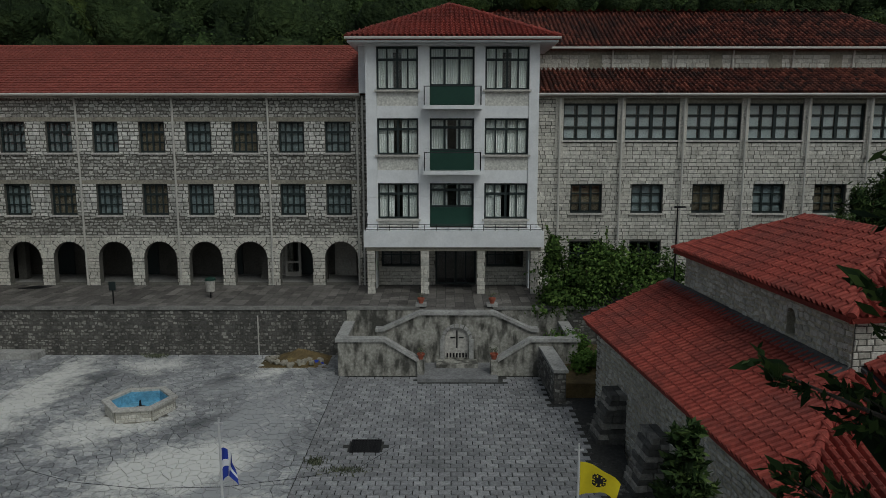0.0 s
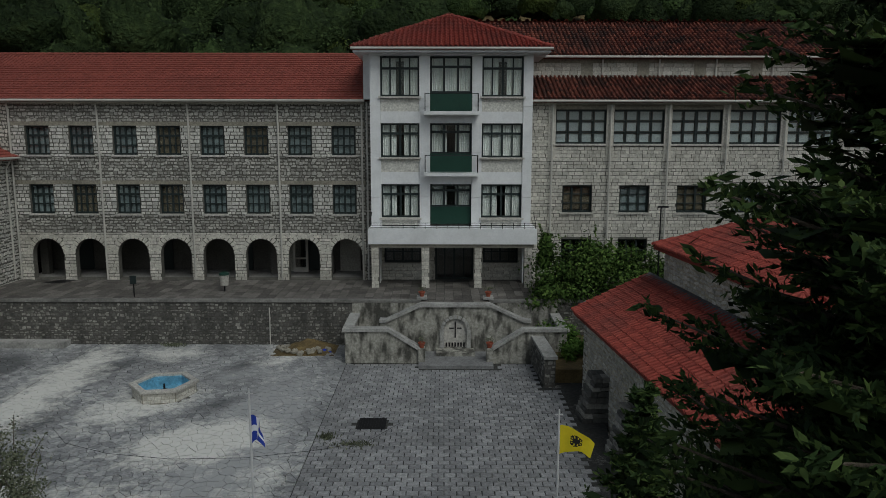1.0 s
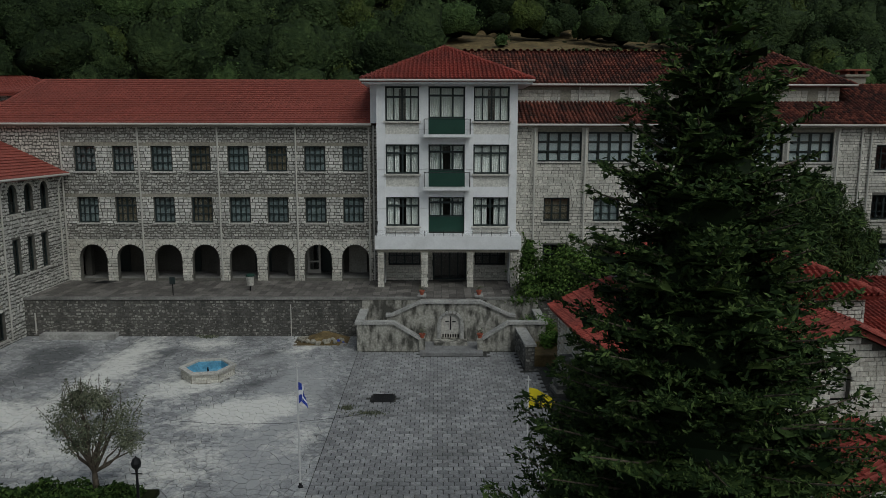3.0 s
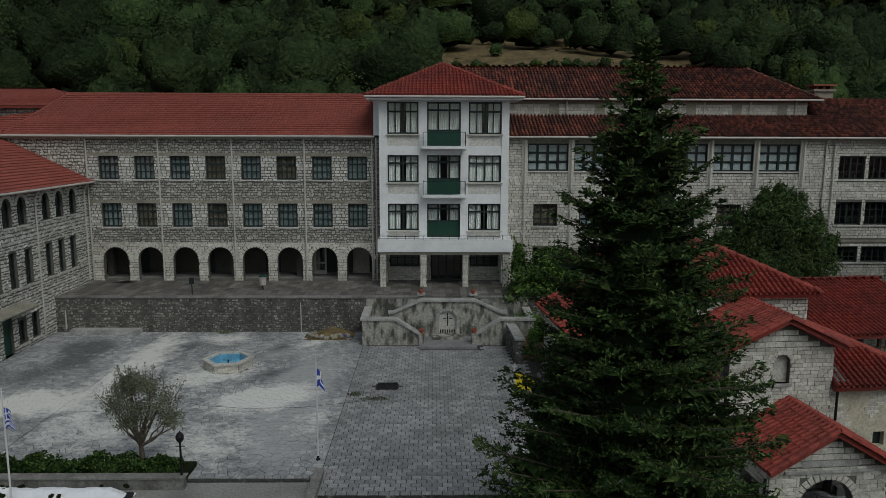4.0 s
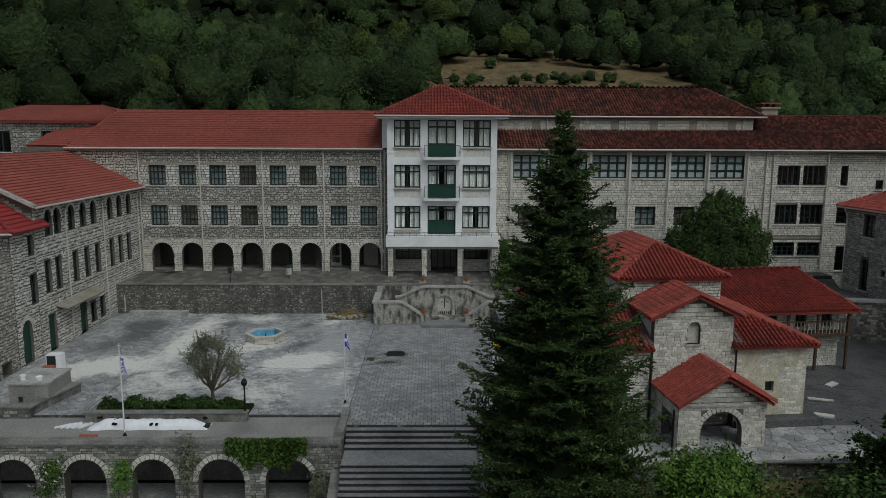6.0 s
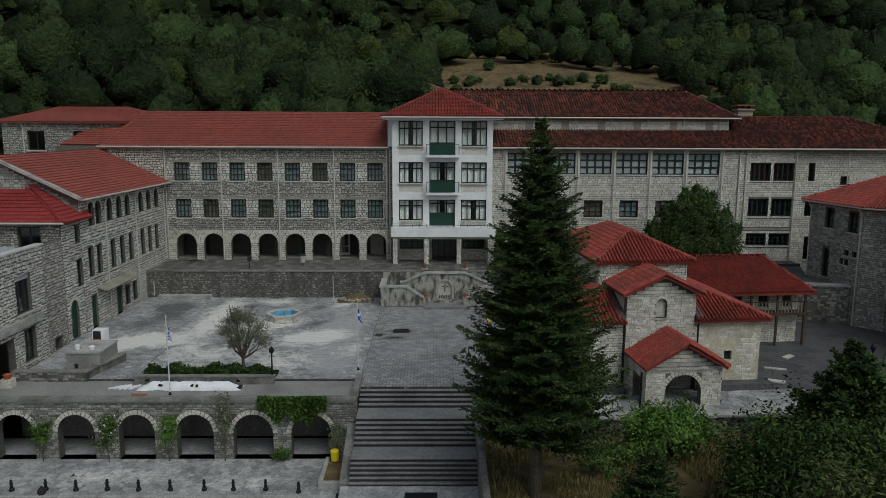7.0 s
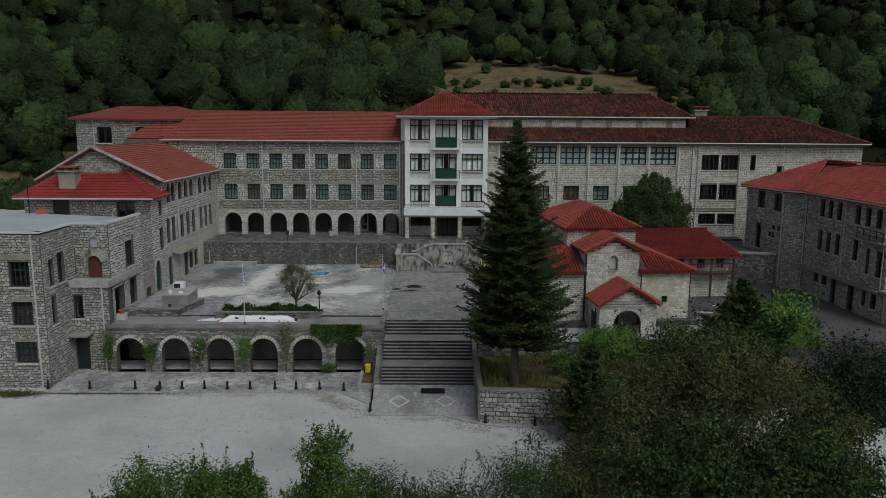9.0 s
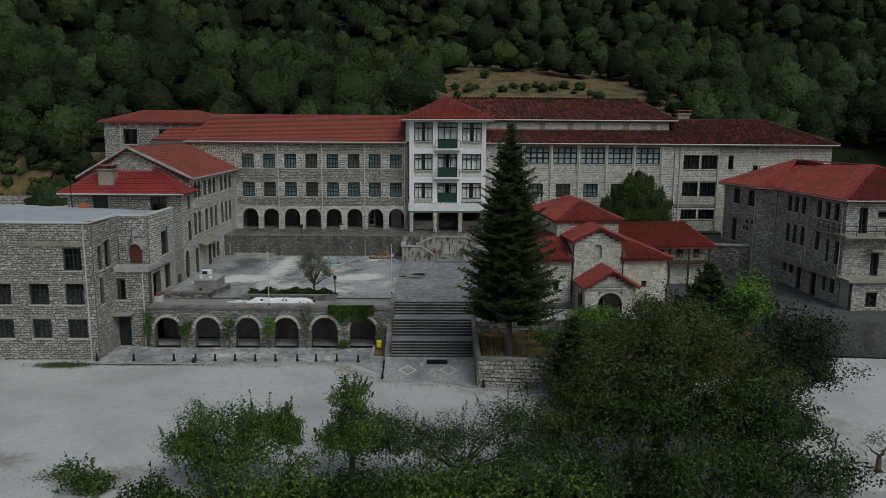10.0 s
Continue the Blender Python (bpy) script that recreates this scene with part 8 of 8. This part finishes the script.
for i, (u, v) in enumerate(((-2.4, 0.25), (-1.9, 0.3), (-1.55, 0.05), (-1.2, 0.32), (0.2, -0.3), (0.45, -0.32), (1.6, 0.3), (2.5, 0.2), (-1.5, -0.3))):
    part("brick", G().box(-0.11, 0.11, -0.06, 0.06, 0, 0.08), M_EARTH, cl, m=pose(u, v, 0.3 if abs(v) < 0.29 else 0.22, 0, 0, 20 * i))
for i in range(5):
    b = thing("plank", "white painted plank lying on the terrace", "plank", (-16.9 + 0.26 * i, 17.05, -0.1), "white planks on the terrace")
    part("board", G().box(-0.36, 0.36, -0.06, 0.06, 0, 0.05 + 0.03 * (i % 3)), M_WHITECLOTH, b, m=pose(0, 0, 0, 0, 0, 38 + 5 * i))
rb = thing("red_board", "short red board on the terrace", "plank", (-15.2, 15.95, -0.1))
part("board", G().box(-0.4, 0.4, -0.07, 0.07, 0.0, 0.06), M_TERRA, rb)

# grey cistern block and low wall
cs = thing("cistern", "grey rendered cistern block with pale ledge", "cistern", (-19.55, 20.25, 0))
part("body", G().box(-0.95, 0.95, -1.1, 1.2, -0.1, 1.15), M_SCREED, cs)
part("ledge", G().box(-1.0, 1.0, -1.15, 1.25, 1.15, 1.25), M_CAP, cs)
part("hatch", G().box(-0.5, -0.3, -1.13, -1.1, 0.3, 0.55), M_FRAME, cs)
part("hatch", G().box(0.35, 0.8, -1.13, -1.1, 0.0, 0.3), M_FRAME, cs)
part("bucket", G().lathe([(0.12, 1.25), (0.16, 1.5), (0.14, 1.5), (0.1, 1.28)], -0.5, -0.6), M_WHITECLOTH, cs)
part("bucket", G().lathe([(0.14, 1.25), (0.18, 1.42), (0.16, 1.42), (0.1, 1.28)], 0.3, -0.6), M_WHITECLOTH, cs)
lw = thing("terrace_wall", "low rubble wall round the cistern", "wall", (-20.5, 19, -0.1))
face(lw, W(0, 18.0), PL + 0.3, -18.85, -0.15, 0.42, [], ((0.1, 0.18), (0.2, 0.4)), M_DARKSTONE, M_DARKMORTAR, 180, thick=0.35)
part("return_wall", G().slab([(-19.2, 18.36), (-18.85, 18.36), (-18.1, 21.4), (-18.45, 21.4)], -0.1, 0.42), M_DARKSTONE, lw, m=rel(lw, Matrix.Identity(4)))
part("coping", G().slab([(PL + 0.3, 17.95), (-18.8, 17.95), (-18.05, 21.45), (-18.5, 21.45), (-19.25, 18.4), (PL + 0.3, 18.4)], 0.42, 0.5), M_CAPDARK, lw, m=rel(lw, Matrix.Identity(4)))
cb = thing("white_cabinet", "small white cabinet with dark front", "cabinet", (-21.2, 25.0, 0))
part("body", G().box(-0.4, 0.4, -0.3, 0.3, 0, 0.95), M_WHITECLOTH, cb)
part("front", G().box(-0.34, 0.15, -0.33, -0.3, 0.1, 0.88), M_FRAME, cb)
bx = thing("crate", "small brown wooden crate", "crate", (-21.3, 24.4, 0))
part("body", G().box(-0.28, 0.28, -0.2, 0.2, 0, 0.4), M_TERRA, bx)
part("slat", G().box(-0.3, 0.3, -0.22, -0.2, 0.08, 0.16), M_WOOD, bx)
part("slat", G().box(-0.3, 0.3, -0.22, -0.2, 0.24, 0.32), M_WOOD, bx)


# heap of sand and stones by the wall
hp_ = thing("rubble_heap", "heap of brown soil and stones by the wall", "heap", (-6.0, 37.2, 0))
g = G()
nu, nv = 18, 9
for j in range(nv + 1):
    for i in range(nu + 1):
        u, v = i / nu, j / nv
        rr = max(0, 1 - math.hypot((u - 0.55) * 2.1, (v - 0.7) * 1.6))
        g.v.append((-1.6 + 3.0 * u, -1.1 + 1.8 * v, 0.004 + 0.5 * rr + 0.12 * rr * noise.noise((u * 9, v * 9, 0))))
g.f = [(j * (nu + 1) + i, j * (nu + 1) + i + 1, (j + 1) * (nu + 1) + i + 1, (j + 1) * (nu + 1) + i) for j in range(nv) for i in range(nu)]
part("soil", g, M_DRY, hp_)
rnd = random.Random(5)
for i in range(40):
    s = rnd.uniform(0.06, 0.17)
    bm = bmesh.new()
    bmesh.ops.create_icosphere(bm, subdivisions=1, radius=s)
    for v in bm.verts:
        v.co += Vector((rnd.uniform(-1, 1), rnd.uniform(-1, 1), rnd.uniform(-1, 1))) * s * 0.25
    me = bpy.data.meshes.new("stone")
    bm.to_mesh(me)
    bm.free()
    me.materials.append(M_BAND)
    a = rnd.uniform(math.pi * 0.9, math.pi * 2.0)
    part("stone", me, None, hp_, m=pose(-0.2 + 1.3 * math.cos(a) * rnd.uniform(0.5, 1.1), -0.1 + 1.0 * math.sin(a) * rnd.uniform(0.5, 1.0), s * 0.5 + 0.05))
bt = thing("blue_tarp", "crumpled blue tarpaulin by the wall", "tarpaulin", (-5.0, 36.9, 0))
bm = bmesh.new()
bmesh.ops.create_icosphere(bm, subdivisions=3, radius=0.28)
for v in bm.verts:
    v.co.z = max(0, v.co.z * 0.5)
    v.co += v.normal * 0.12 * noise.noise(v.co * 6)
me = bpy.data.meshes.new("sheet")
bm.to_mesh(me)
bm.free()
me.materials.append(M_BLUE)
part("sheet", me, None, bt)
bn = thing("stone_bench", "long low stone bench along the retaining wall", "bench", (-20.0, 37.6, 0))
part("seat", G().box(-2.1, 2.1, -0.35, 0.3, 0.0, 0.3), M_CAP, bn)
ps = thing("wall_pipe", "thin pale pipe on the retaining wall", "pipe", (-8.0, 37.9, 0))
part("pipe", G().tube((0, 0, 0), (0, 0, 1.9), 0.03), M_GUTTER, ps)
ps = thing("wall_pipe", "short pale pipe on the retaining wall", "pipe", (-22.6, 37.9, 0))
part("pipe", G().tube((0, 0, 0.2), (0, 0, 1.4), 0.04), M_GUTTER, ps)
hs = thing("hose", "thin dark hose lying across the paving", "hose", (-9, 27, 0))
g = G()
hp2 = [(-13.4, 27.6), (-12.2, 26.2), (-10.4, 25.4), (-8.2, 25.0), (-5.8, 25.1), (-3.6, 25.7), (-2.0, 26.4), (-1.0, 28.0)]
for a, b in zip(hp2[:-1], hp2[1:]):
    g.tube((a[0] + 9, a[1] - 27, 0.016), (b[0] + 9, b[1] - 27, 0.016), 0.007, n=6)
part("tube", g, M_METAL, hs)

# pots with flowers
for x, y, z, s in ((-0.42, 35.1, 0.72, 0.9), (2.68, 35.1, 0.72, 0.9), (-0.5, 38.2, 2.42, 0.9), (2.78, 38.2, 2.42, 0.9)):
    pt = thing("flower_pot", "terracotta flower pot with a withered plant", "pot", (x if z > 1 else x, y, z), "flower pots on the stair")
    part("pot", G().lathe([(0.1, 0), (0.16, 0.22), (0.19, 0.22), (0.19, 0.28), (0.15, 0.28), (0.13, 0.2)]), M_TERRA, pt, m=Matrix.Diagonal((s, s, s, 1)))
    rs = np.random.RandomState(int(abs(x) * 100))
    C = rs.normal(size=(60, 3)) * np.array([0.1, 0.1, 0.07]) + np.array([0, 0, 0.4])
    part("plant", quads_mesh("plant", leaf_quads(C, 0.04, rs), M_OLIVE), None, pt)["kind"] = "stuff"
for x in (-0.5, 2.78):
    pr = thing("stair_pier", "short stone pier at the stair head", "pier", (x, 38.2, 2.2))
    part("pier", G().box(-0.25, 0.25, -0.3, 0.3, 0.112, 0.22), M_CAP, pr)

# forecourt things
bn2 = thing("litter_bin", "green and white litter bin on a post", "bin", (-10.82, 40.1, 2.22))
part("post", G().box(-0.03, 0.03, -0.03, 0.03, 0, 0.8), M_METAL, bn2)
part("bin", G().lathe([(0.2, 0.35), (0.24, 0.85), (0.24, 0.9)]), M_PANEL, bn2)
part("lid", G().lathe([(0.27, 0.9), (0.25, 1.0), (0.1, 1.06)]), M_GREEN, bn2)
sn = thing("notice_board", "small dark notice board on a post", "sign", (-14.98, 38.75, 2.22))
part("post", G().box(-0.025, 0.025, 0, 0.05, 0, 1.1), M_METAL, sn)
part("board", G().box(-0.16, 0.16, -0.03, 0.0, 0.68, 1.1), M_FRAME, sn)
mh = thing("floor_hatch", "dark open hatch in the forecourt paving", "hatch", (-20.9, 42.6, 2.22))
part("plate", G().hexa([(-0.7, -0.4, 0.0), (0.5, -0.4, 0.0), (0.9, 0.4, 0.0), (-0.1, 0.4, 0.0), (-0.7, -0.4, 0.02), (0.5, -0.4, 0.02), (0.9, 0.4, 0.02), (-0.1, 0.4, 0.02)]), M_METAL, mh)
up_ = thing("thin_pole", "thin dark pole behind the church", "pole", (11.0, 37.8, 1.5))
part("pole", G().tube((0, 0, 0), (0, 0, 5.4), 0.045, 0.03), M_METAL, up_)
part("head", G().box(-0.15, 0.35, -0.05, 0.05, 5.38, 5.46), M_METAL, up_)

# dirt, pebbles and moss on the square
rnd = random.Random(41)
g = G()
for k in range(1500):
    if k < 900:
        i = rnd.randrange(len(kp) - 1)
        (xa, ya), (xb, yb) = kp[i], kp[i + 1]
        t = rnd.random()
        x, y = xa + (xb - xa) * t + rnd.gauss(0, 0.1), ya + (yb - ya) * t - abs(rnd.gauss(0, 0.55)) - 0.16
        if i in (1, 2):
            x, y = x - abs(rnd.gauss(0, 0.7)), y - abs(rnd.gauss(0, 0.3))
    elif k < 1150:
        x, y = rnd.gauss(-13, 3.5), rnd.gauss(5.5, 2.2)
    else:
        x, y = rnd.uniform(-27, -12), rnd.uniform(-9, -4.5)
    r = rnd.uniform(0.012, 0.05) * (1.5 if rnd.random() < 0.06 else 1)
    a = rnd.uniform(0, 3.1)
    c, d = r * math.cos(a), r * math.sin(a)
    g.add([(x + c, y + d, -3.462), (x - d, y + c, -3.462), (x - c, y - d, -3.462), (x + d, y - c, -3.462), (x + 0.3 * d, y + 0.3 * c, -3.46 + r * 0.9)], [(0, 1, 4), (1, 2, 4), (2, 3, 4), (3, 0, 4)])
solid("pebbles", g, M_PEBBLE, "scattered pebbles and dirt on the square", "pebbles", kind="stuff")
rs = np.random.RandomState(43)
C = np.concatenate([np.stack([rs.normal(-27.6, 1.0, 2600), rs.normal(11.2, 0.33, 2600), np.full(2600, -3.44)], 1), np.stack([rs.normal(-22, 2.6, 900), rs.normal(11.28, 0.1, 900), np.full(900, -3.44)], 1), np.stack([rs.normal(-19.5, 0.5, 500), rs.normal(-6.0, 0.35, 500), np.full(500, -3.44)], 1)])
moss = new("moss", quads_mesh("moss", leaf_quads(C, 0.06, rs, out=np.tile([0.0, 0.0, 1.0], (len(C), 1))), M_MOSS))
tagged(moss, "low green moss and weeds along the kerb", "moss", kind="stuff")

# bollards
post_ = thing("bollard", "short black iron bollard on the walkway edge", "bollard", (-22.84, 12.0, -3.4), "bollards along the walkway")
part("body", G().lathe([(0.13, -0.02), (0.13, 0.1), (0.08, 0.16), (0.065, 0.36), (0.09, 0.38), (0.09, 0.42), (0.05, 0.45), (0.07, 0.5), (0.05, 0.56), (0.0, 0.58)], n=10), M_METAL, post_)
for x, y in ((-25.6, 12.1), (-19.88, 12.0), (-18.29, 12.05), (-16.83, 12.0), (-15.37, 12.05), (-13.86, 12.0), (-12.36, 12.0), (-10.74, 12.0), (-9.35, 12.0), (-7.81, 12.0), (-6.19, 11.75), (-4.2, 10.6), (-4.15, 9.4), (-4.15, 8.2), (2.74, 6.55), (5.6, 6.15)):
    copy_thing(post_, Matrix.Translation((x, y, -3.4)))
bb = thing("black_sack", "small black rubbish sack on the walkway", "sack", (-18.3, 11.7, -3.4))
part("sack", G().lathe([(0.15, 0), (0.2, 0.1), (0.16, 0.25), (0.05, 0.34), (0.07, 0.38)]), M_BLACK, bb)
wh = thing("walkway_grate", "dark square drain grate on the walkway", "grate", (-17.4, 13.6, -3.4))
part("plate", G().box(-0.4, 0.4, -0.25, 0.25, -0.02, 0.015), M_METAL, wh)
yb = thing("yellow_box", "yellow plastic box in the planter", "box", (-4.85, 14.6, -3.1))
part("box", G().lathe([(0.2, 0), (0.22, 0.5), (0.2, 0.55)]), M_YELLOW, yb)
pbx = thing("stone_planter", "narrow stone planter beside the steps", "planter", (-4.7, 14.0, -3.4))
part("side", G().box(-0.65, -0.45, -1.6, 1.0, 0, 0.3), M_CAP, pbx)
part("front", G().box(-0.65, 0.4, -1.85, -1.61, 0, 0.3), M_CAP, pbx)
part("soil", G().box(-0.45, 0.4, -1.6, 1.0, 0, 0.22), M_DRY, pbx)
for x in (-2.45, 0.45):
    dm = thing("paving_diamond", "pale diamond laid in the dark paving", "paving", (x, 9.2, -3.2), "diamonds before the steps")
    sl = (-3.38 - (STEP_Z - 0.1)) / (7.8 - STEP_END)
    for k in range(4):
        a0, a1 = math.pi / 2 * k, math.pi / 2 * (k + 1)
        c = [(r * math.cos(a), r * 1.05 * math.sin(a)) for r, a in ((0.7, a0), (0.7, a1), (0.52, a1), (0.52, a0))]
        z9 = lambda yy_: -3.38 + sl * (yy_ + 9.2 - 7.8) + 3.2
        g = G()
        g.hexa([(xx, yy_, z9(yy_) - 0.03) for xx, yy_ in c] + [(xx, yy_, z9(yy_) + 0.012) for xx, yy_ in c])
        part("strip", g, M_SILL, dm)

# roof things on the front building
ds = thing("satellite_dish", "rusty satellite dish on the flat roof", "dish", (-31.5, 24.2, 6.3))
part("dish", G().lathe([(0.05, 0), (0.25, 0.06), (0.42, 0.17), (0.43, 0.19), (0.24, 0.09), (0.04, 0.03)]), M_TERRA, ds, m=pose(0, 0, 0.35, 70, 0, 30))
part("mount", G().tube((0, 0, 0), (0, 0, 0.4), 0.04), M_METAL, ds)
an = thing("antenna_mast", "thin dark antenna mast on the roof", "antenna", (-32.6, 24.4, 6.3))
part("mast", G().tube((0, 0, 0), (0, 0, 2.6), 0.035), M_METAL, an)
part("crossarm", G().tube((-0.3, 0, 2.3), (0.3, 0, 2.3), 0.015), M_METAL, an)
bd = thing("rear_wall_low", "low stone wall behind the flat roof", "wall", (-50, 33, 0))
face(bd, W(0, 46.0), -75, -40.3, 4.0, 5.6, [], RUB, M_RUBBLE, M_MORTAR, 190)
solid("rear_yard", G().slab([(-75, 25), (-33.3, 25), (-33.3, 60), (-75, 60)], -1, 4.6), M_CONCRETE, "pale concrete yard behind the flat roof", "yard", "structure")
pp = thing("porch_pot", "terracotta pot on a stone block", "pot", (-22.7, 17.2, -0.1))
part("block", G().box(-0.3, 0.3, -0.25, 0.25, 0, 0.45), M_CHURCH, pp)
part("pot", G().lathe([(0.16, 0.45), (0.24, 0.7), (0.2, 0.7), (0.12, 0.5)]), M_TERRA, pp)
fn = thing("iron_fence", "low dark iron fence at the road side", "fence", (21.5, -7.0, -4.2))
for i in range(8):
    part("post", G().box(-0.03 + 0.9 * i, 0.03 + 0.9 * i, -0.03, 0.03, -0.4, 1.0), M_METAL, fn)
for zz in (0.3, 0.6, 0.95):
    part("rail", G().box(0, 6.3, -0.02, 0.02, zz, zz + 0.04), M_METAL, fn)
tr = thing("log", "cut log lying in the church yard", "log", (21.2, 22.0, -0.8))
part("log", G().tube((-0.6, 0.2, 0.08), (0.6, -0.2, 0.08), 0.1, 0.09), M_CAP, tr)
for x, y, rz in ((20.6, 26.0, 10), (23.2, 24.6, 40), (20.3, 20.0, -20)):
    sl_ = thing("stone_slab", "pale loose stone slab in the yard", "slab", (x, y, -0.82), "loose slabs in the church yard")
    part("slab", G().slab([(-0.5, -0.2), (0.45, -0.25), (0.55, 0.15), (-0.4, 0.22)], 0, 0.08), M_SILL, sl_, m=pose(0, 0, 0, 0, 0, rz))

# ---------------------------------------------------------------- paving, last
pav = thing("paver_field", "grey worn block paving of the courtyard", "paving", (0, 17, 0), kind="structure")
rnd = random.Random(31)
g = G()
pw, pl = 0.37, 0.285
shapes = []
for k in range(6):
    j = lambda: rnd.uniform(0, 0.024)
    w, l = pw - 0.03, pl - 0.03
    q = G()
    q.hexa([(-w / 2, -l / 2, -0.03), (w / 2, -l / 2, -0.03), (w / 2, l / 2, -0.03), (-w / 2, l / 2, -0.03), (-w / 2 + j(), -l / 2 + j(), 0.0), (w / 2 - j(), -l / 2 + j(), 0.0), (w / 2 - j(), l / 2 - j(), 0.0), (-w / 2 + j(), l / 2 - j(), 0.0)])
    shapes.append((q, q.mesh("paver", M_PAVER_PIECE)))
rowi = 0
y = 17.12
count = 0
while y < 38.0:
    x1 = 5.0 + (y - 17) * 0.02 if y > 19 else 3.2
    if y > 31.6:
        x1 = 4.5
    x = -3.85 + (y - 17) * 0.0 + (0.5 * pw if rowi % 2 else 0) + pw / 2
    if rowi % 2 and y < 37.9:
        q, me = shapes[rowi % 6]
        g.add([(a * 0.48 - 3.85 + pw * 0.25, b + y - 17, c) for a, b, c in q.v], [(4, 5, 6, 7), (0, 1, 5, 4), (1, 2, 6, 5), (3, 0, 4, 7)])
    while x < x1:
        if not ((abs(x + 2.0) < 0.6 and abs(y - 27.95) < 0.56) or (y > 34.2 and -0.7 < x < 3.0) or (y > 34.85)):
            q, me = shapes[rnd.randrange(6)]
            h = rnd.uniform(-0.006, 0.008)
            if count < 300:
                part("paver", me, None, pav, m=Matrix.Translation((x, y - 17, h)))
                count += 1
            else:
                g.add([(a + x, b + y - 17, c + h) for a, b, c in q.v], [(4, 5, 6, 7), (0, 1, 5, 4), (1, 2, 6, 5), (3, 0, 4, 7)])
        x += pw
    y += pl
    rowi += 1
rest = part("pavers", g, M_PAVER, pav)
rest["kind"] = "stuff"


def crazy(name, label, x0, x1, y0, y1, z, step, gap, material, seed, inside_=None):
    """Irregular flagstones: each is the ground nearest to its own centre, shrunk to leave a joint."""
    rnd = random.Random(seed)
    nx, ny = int((x1 - x0) / step), int((y1 - y0) / step)
    P = {(i, j): (x0 + (x1 - x0) * (i + 0.5 + rnd.uniform(-0.46, 0.46)) / nx, y0 + (y1 - y0) * (j + 0.5 + rnd.uniform(-0.46, 0.46)) / ny) for i in range(nx) for j in range(ny) if rnd.random() > 0.12}
    near = [(a, b) for a in range(-2, 3) for b in range(-2, 3) if (a, b) != (0, 0)]
    g = G()
    for (i, j), (cx, cy) in P.items():
        if inside_ and not inside_(cx, cy):
            continue
        s = step * 1.5
        pl_ = [(max(x0, cx - s), max(y0, cy - s)), (min(x1, cx + s), max(y0, cy - s)), (min(x1, cx + s), min(y1, cy + s)), (max(x0, cx - s), min(y1, cy + s))]
        for a, b in near:
            o = P.get((i + a, j + b))
            if not o:
                continue
            dx, dy = o[0] - cx, o[1] - cy
            lim = (dx * dx + dy * dy) / 2 - gap * math.hypot(dx, dy) * 0.5
            cut, n = [], len(pl_)
            for k in range(n):
                p, q = pl_[k], pl_[(k + 1) % n]
                vp, vq = (p[0] - cx) * dx + (p[1] - cy) * dy - lim, (q[0] - cx) * dx + (q[1] - cy) * dy - lim
                if vp <= 0:
                    cut.append(p)
                if vp * vq < 0:
                    t = vp / (vp - vq)
                    cut.append((p[0] + (q[0] - p[0]) * t, p[1] + (q[1] - p[1]) * t))
            pl_ = cut
            if len(pl_) < 3:
                break
        n = len(pl_)
        if n < 3:
            continue
        h = z + rnd.uniform(-0.008, 0.008)
        tx, ty = rnd.uniform(-0.02, 0.02), rnd.uniform(-0.02, 0.02)
        g.add([(px, py, h + tx * (px - cx) + ty * (py - cy)) for px, py in pl_] + [(px, py, z - 0.035) for px, py in pl_], [tuple(range(n))] + [((i2 + 1) % n, i2, n + i2, n + (i2 + 1) % n) for i2 in range(n)])
    return solid(name, g, material, label, "paving", kind="structure")


crazy("crazy_paving", "pale crazy paving with worn white patches", -16.55, -3.87, 15.95 + 2.3, 38.0, 0.0, 0.29, 0.026, M_FLAG, 51, lambda x, y: math.hypot(x + 10.65, y - 31.0) > 1.1)
crazy("side_paving", "grey stone paving along the side wing", PL, -16.62, 18.25, 38.0, -0.004, 0.31, 0.026, M_FLAG, 52)
crazy("walkway_paving", "crazy paving of worn grey flagstones", -25.3, -4.3, 11.6, 15.35, -3.38, 0.36, 0.03, M_FLAG, 53)
crazy("porch_paving", "pale worn flagstones before the church porch", 7.5, 21.5, 14.55, 18.7, -0.8, 0.55, 0.03, M_FLAG, 56, lambda x, y: y > 14.65 + (x - 9) * 0.07)
crazy("garden_path", "crazy paved path along the garden wall", 2.6, 9.8, 5.35, 6.5, -3.38, 0.42, 0.03, M_FLAG, 54, lambda x, y: y < 6.65 - (x - 2.4) * 0.1 and y > 6.35 - (x - 2.9) * 0.155)
crazy("church_paving", "dark worn flagstones before the church", 3.0, 26, 14.6, 30, -0.81, 0.6, 0.03, M_STEP, 55, lambda x, y: y < 15.2 + 0.3 * (x - 3) * 0 + (0 if x < 19.5 else 15) or x > 19.6)
g = G()
rnd = random.Random(77)
for i in range(69):
    x = PL + 0.02 + 0.45 * i
    yy_ = 38.25 - rnd.uniform(0, 0.7)
    while yy_ < F - 0.1:
        ln = rnd.uniform(0.6, 1.1)
        a, b = max(38.25, yy_), min(F - 0.1, yy_ + ln)
        if b - a > 0.1 and x + 0.45 < 8:
            h = rnd.uniform(-0.006, 0.006)
            g.box(x + 0.012, x + 0.438, a + 0.012, b - 0.012, 2.2, 2.234 + h)
        yy_ += ln
for i in range(9):
    for j in range(3):
        g.box(-0.54 + 0.37 * i, -0.19 + 0.37 * i, 36.95 + 0.42 * j, 37.34 + 0.42 * j, 2.2, 2.232)
fp = solid("forecourt_paving", g, M_FORE, "dark rectangular flagstones of the forecourt", "paving", kind="structure")
